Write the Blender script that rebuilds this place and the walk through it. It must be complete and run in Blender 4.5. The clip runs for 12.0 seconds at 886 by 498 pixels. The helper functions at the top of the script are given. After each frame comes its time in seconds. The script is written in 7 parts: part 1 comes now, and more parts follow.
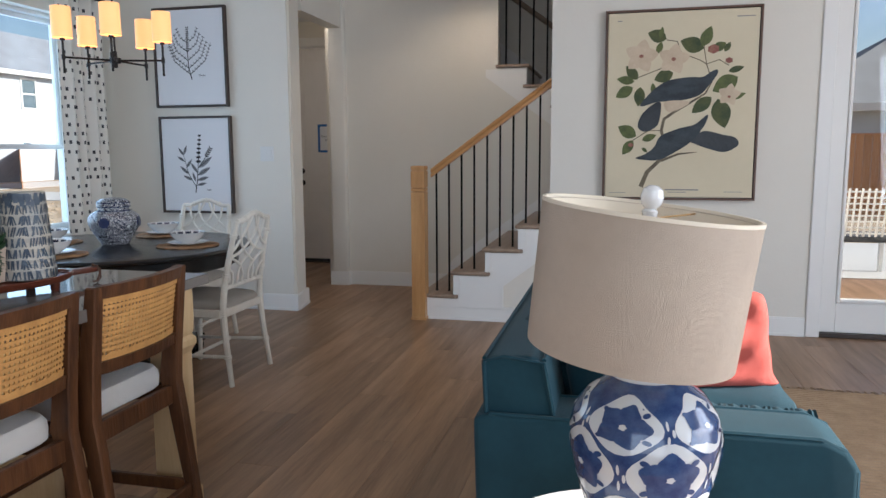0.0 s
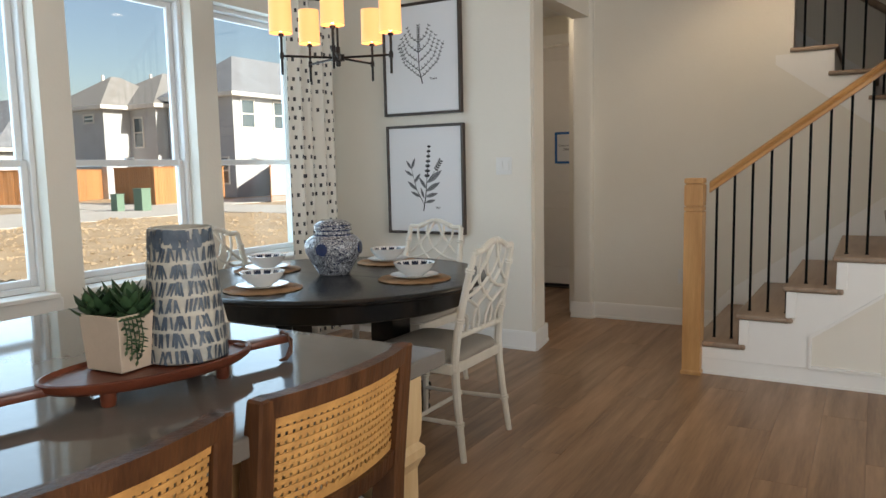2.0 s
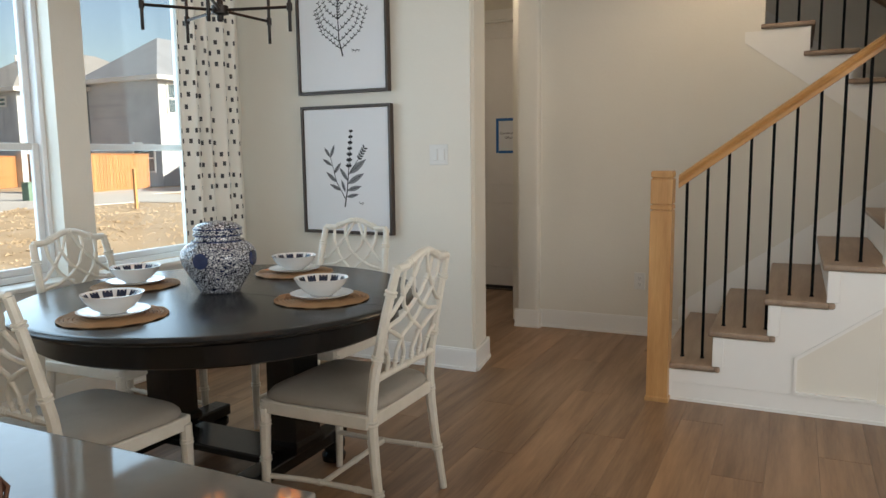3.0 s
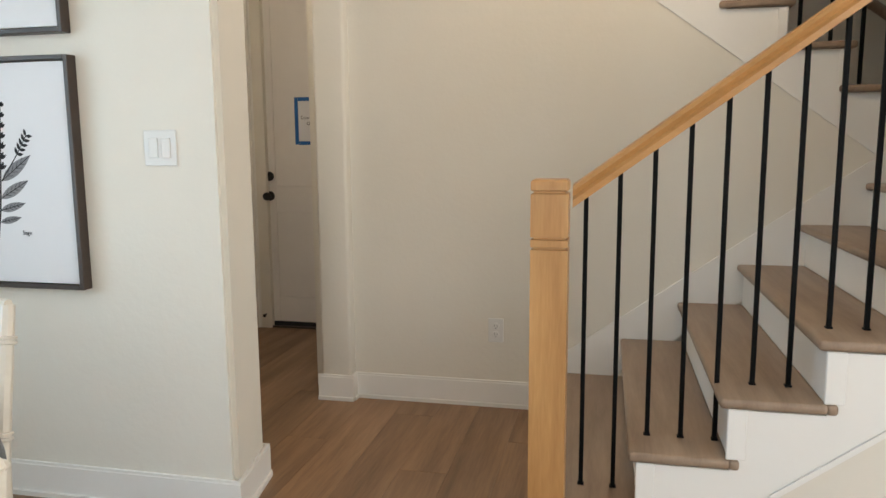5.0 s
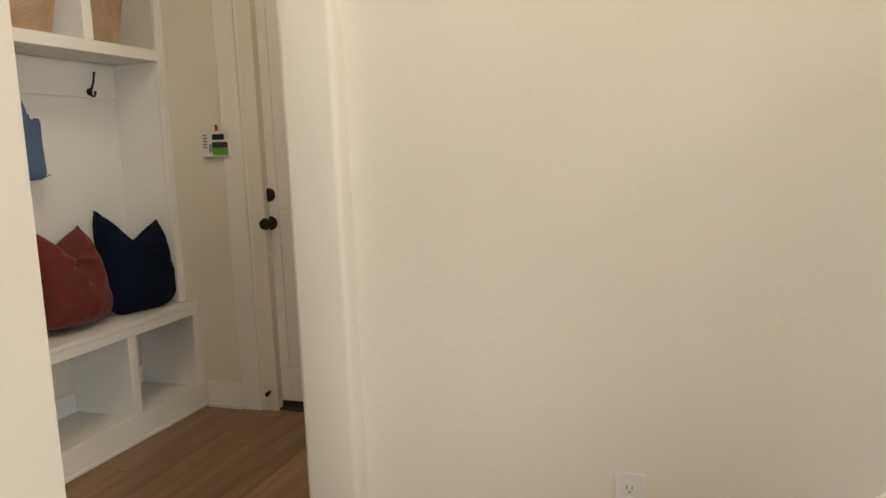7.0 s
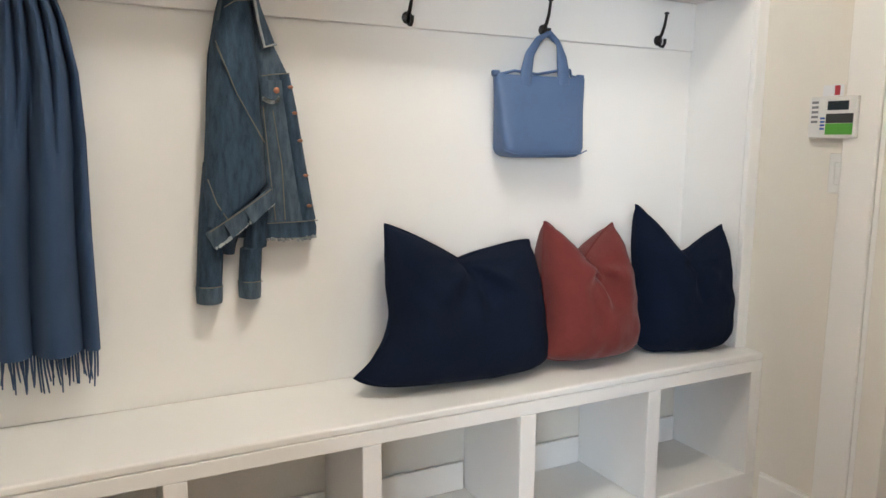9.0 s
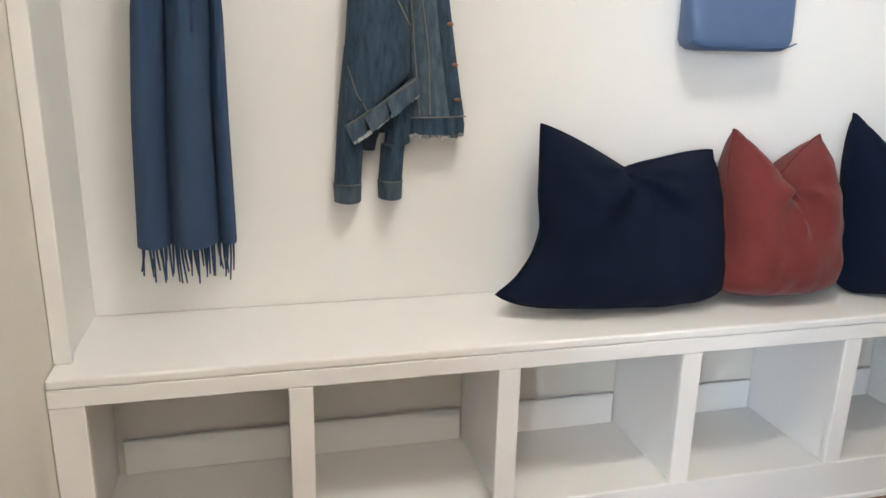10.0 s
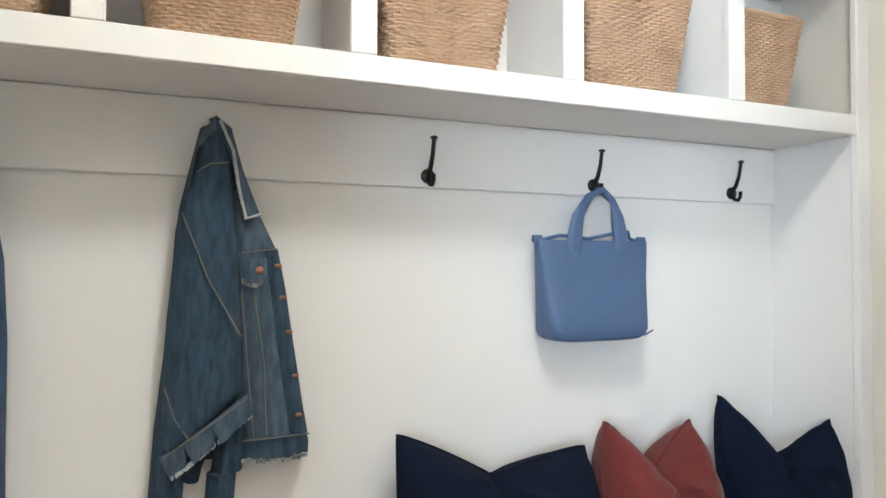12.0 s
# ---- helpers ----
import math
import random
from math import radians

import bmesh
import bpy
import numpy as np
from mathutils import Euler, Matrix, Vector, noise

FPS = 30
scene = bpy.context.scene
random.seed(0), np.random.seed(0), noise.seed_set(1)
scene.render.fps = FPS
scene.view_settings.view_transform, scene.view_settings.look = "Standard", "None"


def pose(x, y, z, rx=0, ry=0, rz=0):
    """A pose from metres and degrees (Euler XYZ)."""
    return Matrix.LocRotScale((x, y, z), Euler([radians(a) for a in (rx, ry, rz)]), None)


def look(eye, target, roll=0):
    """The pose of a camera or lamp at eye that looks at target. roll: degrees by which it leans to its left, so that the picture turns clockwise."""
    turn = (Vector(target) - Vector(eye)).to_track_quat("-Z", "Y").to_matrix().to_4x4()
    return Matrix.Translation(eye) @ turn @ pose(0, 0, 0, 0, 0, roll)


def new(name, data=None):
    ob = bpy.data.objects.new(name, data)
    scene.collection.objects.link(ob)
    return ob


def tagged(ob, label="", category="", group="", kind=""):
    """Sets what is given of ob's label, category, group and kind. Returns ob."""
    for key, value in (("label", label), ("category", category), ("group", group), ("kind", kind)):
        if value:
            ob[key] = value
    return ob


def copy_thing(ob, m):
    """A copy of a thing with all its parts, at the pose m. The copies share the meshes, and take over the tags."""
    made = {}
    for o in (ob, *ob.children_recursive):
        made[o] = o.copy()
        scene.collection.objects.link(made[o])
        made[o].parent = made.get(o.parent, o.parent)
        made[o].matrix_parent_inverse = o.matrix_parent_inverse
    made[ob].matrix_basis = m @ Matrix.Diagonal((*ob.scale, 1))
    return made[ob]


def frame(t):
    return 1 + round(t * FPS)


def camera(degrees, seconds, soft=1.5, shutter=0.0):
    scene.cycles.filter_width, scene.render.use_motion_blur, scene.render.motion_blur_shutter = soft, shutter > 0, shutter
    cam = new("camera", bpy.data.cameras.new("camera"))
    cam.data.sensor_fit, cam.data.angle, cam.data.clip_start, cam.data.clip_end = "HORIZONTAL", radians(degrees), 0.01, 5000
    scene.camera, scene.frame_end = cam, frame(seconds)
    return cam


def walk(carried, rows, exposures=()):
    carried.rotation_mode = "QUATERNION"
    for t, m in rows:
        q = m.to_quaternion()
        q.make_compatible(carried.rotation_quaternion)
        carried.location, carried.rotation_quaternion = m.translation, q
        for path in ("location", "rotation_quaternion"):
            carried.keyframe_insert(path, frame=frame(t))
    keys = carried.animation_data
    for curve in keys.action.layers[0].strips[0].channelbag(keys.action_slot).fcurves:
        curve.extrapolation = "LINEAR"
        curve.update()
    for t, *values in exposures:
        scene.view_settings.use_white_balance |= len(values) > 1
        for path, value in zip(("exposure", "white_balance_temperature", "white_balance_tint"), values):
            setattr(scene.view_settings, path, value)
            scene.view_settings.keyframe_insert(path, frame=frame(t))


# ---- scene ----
cam = camera(62.4, 12.0)
PATH = [
    (0, (0.667, 0.378, 1.25), (0.201, 2.305, 0.989), -0.3),
    (0.5, (0.619, 0.5, 1.268), (-0.14, 2.334, 1.028), -0.5),
    (1, (0.487, 0.663, 1.243), (-0.461, 2.41, 1.019), -0.9),
    (1.5, (0.282, 0.905, 1.251), (-0.742, 2.609, 1.032), -1.1),
    (2, (0.114, 1.224, 1.245), (-0.897, 2.935, 1.024), -1.2),
    (2.5, (-0.05, 1.548, 1.225), (-1.003, 3.291, 0.992), -1.0),
    (3, (-0.195, 1.913, 1.238), (-1.057, 3.7, 0.987), -0.7),
    (3.5, (-0.303, 2.307, 1.246), (-1.073, 4.133, 0.977), -0.5),
    (3.7, (-0.355, 2.47, 1.236), (-1.089, 4.309, 0.958), -0.5),
    (5.3, (-0.683, 3.815, 1.253), (-1.038, 5.762, 0.97), -0.4),
    (5.5, (-0.715, 3.974, 1.255), (-1.036, 5.927, 0.968), -0.4),
    (6, (-0.782, 4.394, 1.258), (-1.14, 6.341, 0.979), -1.0),
    (6.5, (-0.893, 4.811, 1.24), (-1.352, 6.738, 0.963), -1.6),
    (6.7, (-0.925, 4.972, 1.242), (-1.452, 6.882, 0.966), -1.9),
    (8.3, (-1.458, 5.925, 1.23), (-2.819, 7.368, 0.978), -1.2),
    (8.5, (-1.52, 6.013, 1.213), (-3.024, 7.309, 0.969), -0.7),
    (9, (-1.699, 6.151, 1.22), (-3.459, 7.054, 0.925), 0.5),
    (9.5, (-1.825, 6.235, 1.231), (-3.706, 6.806, 0.863), 0.8),
    (10, (-1.881, 6.26, 1.17), (-3.748, 6.733, 0.631), 1.3),
    (10.5, (-1.894, 6.281, 1.206), (-3.775, 6.772, 0.735), 1.0),
    (11, (-1.885, 6.305, 1.327), (-3.819, 6.782, 1.156), 1.1),
    (11.5, (-1.919, 6.341, 1.359), (-3.851, 6.861, 1.354), 1.2),
    (12, (-2.081, 6.377, 1.348), (-3.909, 7.185, 1.397), 0.1),
]
walk(cam, [(t, look(eye, target, roll)) for t, eye, target, roll in PATH],
     [(0.0, 1.12, 6000, 14), (1.5, 1.22, 6800, 13), (2.5, 1.28, 7150, 12), (3.5, 1.46, 6950, 11), (5.5, 2.0, 7200, 11), (6.7, 2.15, 7500, 11), (7.5, 2.65, 6500, 10), (8.3, 3.04, 6000, 9), (9.5, 3.55, 5750, 9), (10.5, 3.55, 5650, 8), (12.0, 3.42, 5500, 6)])

# ---- world, sun and lamps ----
SUN_FROM = Vector((0.86, 0.08, 0.45)).normalized()
world = bpy.data.worlds.new("sky")
scene.world = world
world.use_nodes = True
wn = world.node_tree.nodes
sky = wn.new("ShaderNodeTexSky")
sky.sky_type = "NISHITA"
sky.sun_disc = False
sky.sun_elevation = math.asin(SUN_FROM.z)
sky.sun_rotation = math.atan2(SUN_FROM.x, SUN_FROM.y)
sky.air_density, sky.dust_density = 1.0, 1.5
world.node_tree.links.new(sky.outputs[0], wn["Background"].inputs[0])
wn["Background"].inputs[1].default_value = 0.062
sun = new("sun", bpy.data.lights.new("sun", "SUN"))
sun.data.energy, sun.data.angle, sun.data.color = 5.0, radians(0.55), (1.0, 0.93, 0.82)
sun.matrix_world = look(SUN_FROM * 50, (0, 0, 0))


def area_lamp(name, at, to, w, hgt, watts, colour):
    lamp = new(name, bpy.data.lights.new(name, "AREA"))
    lamp.data.shape, lamp.data.size, lamp.data.size_y = "RECTANGLE", w, hgt
    lamp.data.energy, lamp.data.color = watts, colour
    lamp.matrix_world = look(at, to)
    return lamp


DAY = (0.80, 0.90, 1.0)
# sky light standing in the openings
area_lamp("sky_through_west_windows", (-3.78, 4.0, 1.48), (0, 4.0, 1.2), 2.6, 1.6, 25, (0.54, 0.77, 1.0))
area_lamp("sky_through_east_windows", (4.12, 1.6, 1.5), (0, 1.6, 1.2), 3.6, 2.0, 60, DAY)
area_lamp("sky_through_south_windows", (1.0, -2.92, 1.5), (0.5, 4, 1.2), 4.0, 2.0, 36, DAY)


def spot(name, at, watts, colour, size=140):
    lamp = new(name, bpy.data.lights.new(name, "SPOT"))
    lamp.data.energy, lamp.data.color = watts, colour
    lamp.data.spot_size, lamp.data.spot_blend, lamp.data.shadow_soft_size = radians(size), 0.6, 0.06
    lamp.matrix_world = look(at, (at[0], at[1], 0))
    return lamp


WARM = (1.0, 0.80, 0.58)
spot("downlight_beam_hall", (-0.52, 6.28, 2.86), 9, WARM)
lamp_m = new("mudroom_flush_light_glow", bpy.data.lights.new("mudroom_flush_light_glow", "AREA"))
lamp_m.data.shape, lamp_m.data.size = "DISK", 0.34
lamp_m.data.energy, lamp_m.data.color = 0.92, (1.0, 0.95, 0.90)
lamp_m.matrix_world = look((-2.45, 6.85, 2.60), (-2.45, 6.85, 0))

# ---- materials ----
def mat(name, colour, rough=0.6, dark=None, scale=6.0, mix=0.5, bump=0.0, bump_scale=80.0, metal=0.0,
        stretch=(1, 1, 1), sheen=0.0, coat=0.0, trans=0.0, rand=0.0, spec=0.5, detail=4.0, rough_var=0.0):
    m = bpy.data.materials.new(name)
    m.use_nodes = True
    t = m.node_tree
    n, l = t.nodes, t.links
    p = n["Principled BSDF"]
    p.inputs["Roughness"].default_value, p.inputs["Metallic"].default_value = rough, metal
    p.inputs["Sheen Weight"].default_value, p.inputs["Coat Weight"].default_value = sheen, coat
    p.inputs["Transmission Weight"].default_value = trans
    p.inputs["Specular IOR Level"].default_value = spec
    tc = n.new("ShaderNodeTexCoord")
    mp = n.new("ShaderNodeMapping")
    mp.inputs["Scale"].default_value = stretch
    l.new(tc.outputs["Object"], mp.inputs["Vector"])
    info = n.new("ShaderNodeObjectInfo")
    ofs = n.new("ShaderNodeVectorMath")
    ofs.operation = "MULTIPLY_ADD"
    ofs.inputs[1].default_value, ofs.inputs[2].default_value = (37.0, 61.0, 23.0), (0, 0, 0)
    comb = n.new("ShaderNodeCombineXYZ")
    for k in range(3):
        l.new(info.outputs["Random"], comb.inputs[k])
    l.new(comb.outputs[0], ofs.inputs[0])
    l.new(ofs.outputs[0], mp.inputs["Location"])
    noise_a = n.new("ShaderNodeTexNoise")
    noise_a.inputs["Scale"].default_value, noise_a.inputs["Detail"].default_value = scale, detail
    l.new(mp.outputs[0], noise_a.inputs["Vector"])
    noise_b = n.new("ShaderNodeTexNoise")
    noise_b.inputs["Scale"].default_value, noise_b.inputs["Detail"].default_value = scale * 7.0, 3.0
    l.new(mp.outputs[0], noise_b.inputs["Vector"])
    both = n.new("ShaderNodeMath")
    both.operation = "MULTIPLY_ADD"
    both.inputs[1].default_value = 0.35
    l.new(noise_b.outputs[0], both.inputs[0])
    l.new(noise_a.outputs[0], both.inputs[2])
    ramp = n.new("ShaderNodeMapRange")
    ramp.inputs["From Min"].default_value, ramp.inputs["From Max"].default_value = 0.45, 0.90
    ramp.inputs["To Max"].default_value = mix
    l.new(both.outputs[0], ramp.inputs["Value"])
    mixer = n.new("ShaderNodeMix")
    mixer.data_type = "RGBA"
    d = dark or tuple(c * 0.85 for c in colour)
    mixer.inputs["A"].default_value, mixer.inputs["B"].default_value = (*colour, 1), (*d, 1)
    l.new(ramp.outputs[0], mixer.inputs["Factor"])
    out = mixer.outputs["Result"]
    if rand:
        hsv = n.new("ShaderNodeHueSaturation")
        rr = n.new("ShaderNodeMapRange")
        rr.inputs["To Min"].default_value, rr.inputs["To Max"].default_value = 1 - rand, 1 + rand
        l.new(info.outputs["Random"], rr.inputs["Value"])
        l.new(rr.outputs[0], hsv.inputs["Value"])
        l.new(out, hsv.inputs["Color"])
        out = hsv.outputs[0]
    l.new(out, p.inputs["Base Color"])
    if rough_var:
        rv = n.new("ShaderNodeMapRange")
        rv.inputs["To Min"].default_value, rv.inputs["To Max"].default_value = rough - rough_var, rough + rough_var
        l.new(noise_a.outputs[0], rv.inputs["Value"])
        l.new(rv.outputs[0], p.inputs["Roughness"])
    if bump:
        nb = n.new("ShaderNodeTexNoise")
        nb.inputs["Scale"].default_value, nb.inputs["Detail"].default_value = bump_scale, 3.0
        l.new(mp.outputs[0], nb.inputs["Vector"])
        b = n.new("ShaderNodeBump")
        b.inputs["Strength"].default_value, b.inputs["Distance"].default_value = bump, 0.004
        l.new(nb.outputs[0], b.inputs["Height"])
        l.new(b.outputs[0], p.inputs["Normal"])
    return m


def emitter(name, colour, strength):
    m = bpy.data.materials.new(name)
    m.use_nodes = True
    p = m.node_tree.nodes["Principled BSDF"]
    p.inputs["Base Color"].default_value = (*colour, 1)
    p.inputs["Emission Color"].default_value = (*colour, 1)
    p.inputs["Emission Strength"].default_value = strength
    return m


def weave(name, colour, dark, scale, rough=0.85, bump=0.5, sheen=0.05):
    """Cloth of crossing threads."""
    m = mat(name, colour, rough, dark, 9.0, 0.5, sheen=sheen, spec=0.15)
    n, l = m.node_tree.nodes, m.node_tree.links
    tc = n.new("ShaderNodeTexCoord")
    hs = []
    for axis in ("X", "Z", "Y"):
        w = n.new("ShaderNodeTexWave")
        w.bands_direction = axis
        w.inputs["Scale"].default_value, w.inputs["Distortion"].default_value = scale, 1.2
        l.new(tc.outputs["Object"], w.inputs["Vector"])
        hs.append(w)
    a = n.new("ShaderNodeMath")
    a.operation = "ADD"
    l.new(hs[0].outputs["Fac"], a.inputs[0])
    l.new(hs[1].outputs["Fac"], a.inputs[1])
    c = n.new("ShaderNodeMath")
    c.operation = "ADD"
    l.new(a.outputs[0], c.inputs[0])
    l.new(hs[2].outputs["Fac"], c.inputs[1])
    b = n.new("ShaderNodeBump")
    b.inputs["Strength"].default_value, b.inputs["Distance"].default_value = bump, 0.0015
    l.new(c.outputs[0], b.inputs["Height"])
    l.new(b.outputs[0], n["Principled BSDF"].inputs["Normal"])
    return m


WALL = mat("wall_paint", (0.74, 0.70, 0.62), 0.75, (0.70, 0.66, 0.58), 1.5, 0.6, bump=0.25, bump_scale=45)
CEIL = mat("ceiling_paint", (0.80, 0.79, 0.76), 0.85, scale=2, bump=0.2, bump_scale=60)
TRIM = mat("trim_paint", (0.80, 0.78, 0.74), 0.38, (0.76, 0.74, 0.70), 3, 0.5, bump=0.04, bump_scale=30)
UNITW = mat("cabinet_paint", (0.80, 0.785, 0.755), 0.42, (0.77, 0.75, 0.72), 2, 0.5, bump=0.05, bump_scale=40)
DOORW = mat("door_paint", (0.76, 0.72, 0.68), 0.42, (0.67, 0.63, 0.59), 2, 0.5, bump=0.05, bump_scale=25)
VINYL = mat("window_vinyl", (0.72, 0.72, 0.71), 0.45, scale=4, mix=0.3)
PLANK = mat("floor_plank_oak", (0.340, 0.196, 0.104), 0.36, (0.150, 0.083, 0.044), 1.6, 0.9, bump=0.15, bump_scale=14,
            stretch=(9, 0.7, 1), rand=0.18, rough_var=0.10, spec=0.38)
GROUT = mat("plank_joint", (0.13, 0.08, 0.05), 0.9)
OAK = mat("golden_oak", (0.56, 0.31, 0.125), 0.38, (0.38, 0.18, 0.062), 3.0, 0.9, bump=0.15, bump_scale=22, stretch=(8, 8, 0.7))
RAIL = mat("golden_oak_rail", (0.52, 0.27, 0.10), 0.30, (0.34, 0.155, 0.05), 3.0, 0.9, bump=0.12, bump_scale=22, stretch=(0.9, 9, 4))
TREAD = mat("grey_brown_tread", (0.33, 0.235, 0.165), 0.42, (0.21, 0.142, 0.098), 2.4, 0.9, bump=0.15, bump_scale=20, stretch=(8, 0.8, 4))
IRON = mat("black_iron", (0.004, 0.004, 0.004), 0.55, (0.007, 0.007, 0.007), 20, 0.5, spec=0.08)
BLACKMET = mat("oil_rubbed_bronze", (0.022, 0.019, 0.018), 0.36, (0.035, 0.03, 0.027), 20, 0.5, metal=0.7)
EBONY = mat("ebonised_wood", (0.005, 0.0045, 0.0045), 0.24, (0.010, 0.008, 0.007), 4, 0.8, bump=0.08, bump_scale=20, stretch=(1, 6, 1), spec=0.4)
WALNUT = mat("walnut_stool_wood", (0.125, 0.052, 0.021), 0.42, (0.042, 0.017, 0.008), 4, 0.95, bump=0.3, bump_scale=18, stretch=(7, 7, 0.8), spec=0.25)
CANE = mat("natural_cane", (0.62, 0.33, 0.105), 0.5, (0.40, 0.20, 0.06), 25, 0.8, bump=0.2, bump_scale=120)
LINEN = weave("white_linen", (0.72, 0.70, 0.66), (0.66, 0.63, 0.59), 320)
GREYCL = weave("taupe_seat_cloth", (0.42, 0.38, 0.325), (0.34, 0.305, 0.26), 300)
BAMBOO = mat("white_lacquered_bamboo", (0.72, 0.68, 0.60), 0.40, (0.60, 0.55, 0.46), 12, 0.6, bump=0.1, bump_scale=50)
QUARTZ = mat("greige_quartz", (0.155, 0.138, 0.122), 0.05, (0.125, 0.112, 0.10), 9, 0.6, spec=0.28)
MAPLE = mat("pale_maple_leg", (0.62, 0.45, 0.25), 0.45, (0.48, 0.31, 0.15), 3, 0.8, bump=0.1, bump_scale=25, stretch=(7, 7, 0.8))
TEAL = weave("teal_velvet", (0.013, 0.052, 0.070), (0.005, 0.025, 0.036), 420, 0.7, 0.25, 0.08)
CORAL = weave("coral_cloth", (0.62, 0.13, 0.10), (0.50, 0.09, 0.07), 330)
SHADE = weave("linen_lampshade", (0.58, 0.475, 0.37), (0.46, 0.37, 0.285), 420, 0.9, 0.5, 0.1)
WHITECER = mat("white_ceramic", (0.76, 0.75, 0.73), 0.18, (0.70, 0.69, 0.67), 8, 0.5, coat=0.4)
NAVY = weave("navy_cotton", (0.0045, 0.009, 0.024), (0.003, 0.006, 0.015), 420, 0.9, 0.4, 0.0)
RUST = weave("rust_velvet", (0.155, 0.030, 0.026), (0.085, 0.015, 0.013), 420, 0.8, 0.2, 0.12)
SCARF = weave("slate_blue_wool", (0.052, 0.092, 0.180), (0.036, 0.068, 0.140), 380, 0.9, 0.5, 0.06)
BAGBLUE = mat("periwinkle_leather", (0.072, 0.122, 0.235), 0.50, (0.056, 0.098, 0.195), 9, 0.5, bump=0.15, bump_scale=240)
WICKER = mat("seagrass", (0.62, 0.435, 0.29), 0.75, (0.42, 0.275, 0.165), 16, 0.8, bump=0.4, bump_scale=160)
WICKERD = mat("brown_seagrass", (0.36, 0.205, 0.10), 0.8, (0.24, 0.13, 0.06), 16, 0.8, bump=0.4, bump_scale=160)
PAPER = mat("white_paper", (0.72, 0.72, 0.73), 0.8, (0.69, 0.69, 0.70), 3, 0.5)
CREAM = mat("aged_cream_paper", (0.66, 0.58, 0.41), 0.7, (0.60, 0.52, 0.36), 3, 0.6)
FRAME = mat("dark_bronze_frame", (0.040, 0.026, 0.020), 0.4, (0.06, 0.040, 0.030), 12, 0.6, bump=0.1, bump_scale=60)
INK = mat("black_ink", (0.016, 0.016, 0.018), 0.8)
GREYINK = mat("grey_ink", (0.22, 0.22, 0.23), 0.8)
TAPE = mat("blue_tape", (0.010, 0.12, 0.36), 0.6)
PLASTIC = mat("white_plastic", (0.72, 0.71, 0.68), 0.35, scale=5, mix=0.2)
TRAY = mat("red_brown_tray_wood", (0.165, 0.042, 0.018), 0.38, (0.085, 0.020, 0.010), 4, 0.9, bump=0.15, bump_scale=22, stretch=(4, 0.8, 4))
LEATHER = mat("brown_leather_cord", (0.10, 0.038, 0.018), 0.6, scale=30)
LEAF = mat("succulent_green", (0.040, 0.085, 0.034), 0.45, (0.018, 0.045, 0.020), 30, 0.8)
BRASS = mat("warm_brass", (0.65, 0.42, 0.20), 0.3, metal=1.0, scale=30)
SOIL = mat("dark_soil", (0.03, 0.022, 0.016), 0.95, scale=40, bump=0.8, bump_scale=120)
JUTE = mat("tan_jute", (0.36, 0.24, 0.14), 0.95, (0.25, 0.16, 0.09), 14, 0.8, bump=0.9, bump_scale=90)
RUBBER = mat("black_rubber", (0.02, 0.019, 0.018), 0.7, scale=20)
THRESH = mat("dark_threshold", (0.045, 0.030, 0.022), 0.4, scale=20)
GLOW = emitter("lit_shade", (1.0, 0.52, 0.20), 0.38)
GLOWTOP = emitter("lit_bulb", (1.0, 0.80, 0.52), 4.0)
CANLENS = emitter("downlight_lens", (1.0, 0.86, 0.66), 2.8)
GLASS = bpy.data.materials.new("window_glass")
GLASS.use_nodes = True
gn, gl = GLASS.node_tree.nodes, GLASS.node_tree.links
for nd in list(gn):
    if nd.type == "BSDF_PRINCIPLED":
        gn.remove(nd)
g_t, g_g, g_m, g_f = (gn.new(k) for k in ("ShaderNodeBsdfTransparent", "ShaderNodeBsdfGlossy", "ShaderNodeMixShader", "ShaderNodeLayerWeight"))
g_t.inputs[0].default_value = (0.93, 0.96, 0.97, 1)
g_g.inputs["Roughness"].default_value = 0.02
g_f.inputs["Blend"].default_value = 0.5
gp, ga = gn.new("ShaderNodeMath"), gn.new("ShaderNodeMath")
gp.operation, ga.operation = "POWER", "MULTIPLY_ADD"
gp.inputs[1].default_value = 4.5
ga.inputs[1].default_value, ga.inputs[2].default_value = 0.7, 0.035
gl.new(g_f.outputs["Facing"], gp.inputs[0])
gl.new(gp.outputs[0], ga.inputs[0])
gl.new(ga.outputs[0], g_m.inputs[0])
gl.new(g_t.outputs[0], g_m.inputs[1])
gl.new(g_g.outputs[0], g_m.inputs[2])
gl.new(g_m.outputs[0], gn["Material Output"].inputs[0])

# ---- mesh helpers ----
def box(bm, x0, y0, z0, x1, y1, z1, bev=0.0, seg=2):
    m = Matrix.LocRotScale(((x0 + x1) / 2, (y0 + y1) / 2, (z0 + z1) / 2), None, (abs(x1 - x0), abs(y1 - y0), abs(z1 - z0)))
    r = bmesh.ops.create_cube(bm, size=1.0, matrix=m)
    if bev:
        es = list({e for v in r["verts"] for e in v.link_edges})
        bmesh.ops.bevel(bm, geom=es, offset=bev, segments=seg, affect="EDGES", profile=0.5)
    return bm


def fresh(*args, **kw):
    bm = bmesh.new()
    if args:
        box(bm, *args, **kw)
    return bm


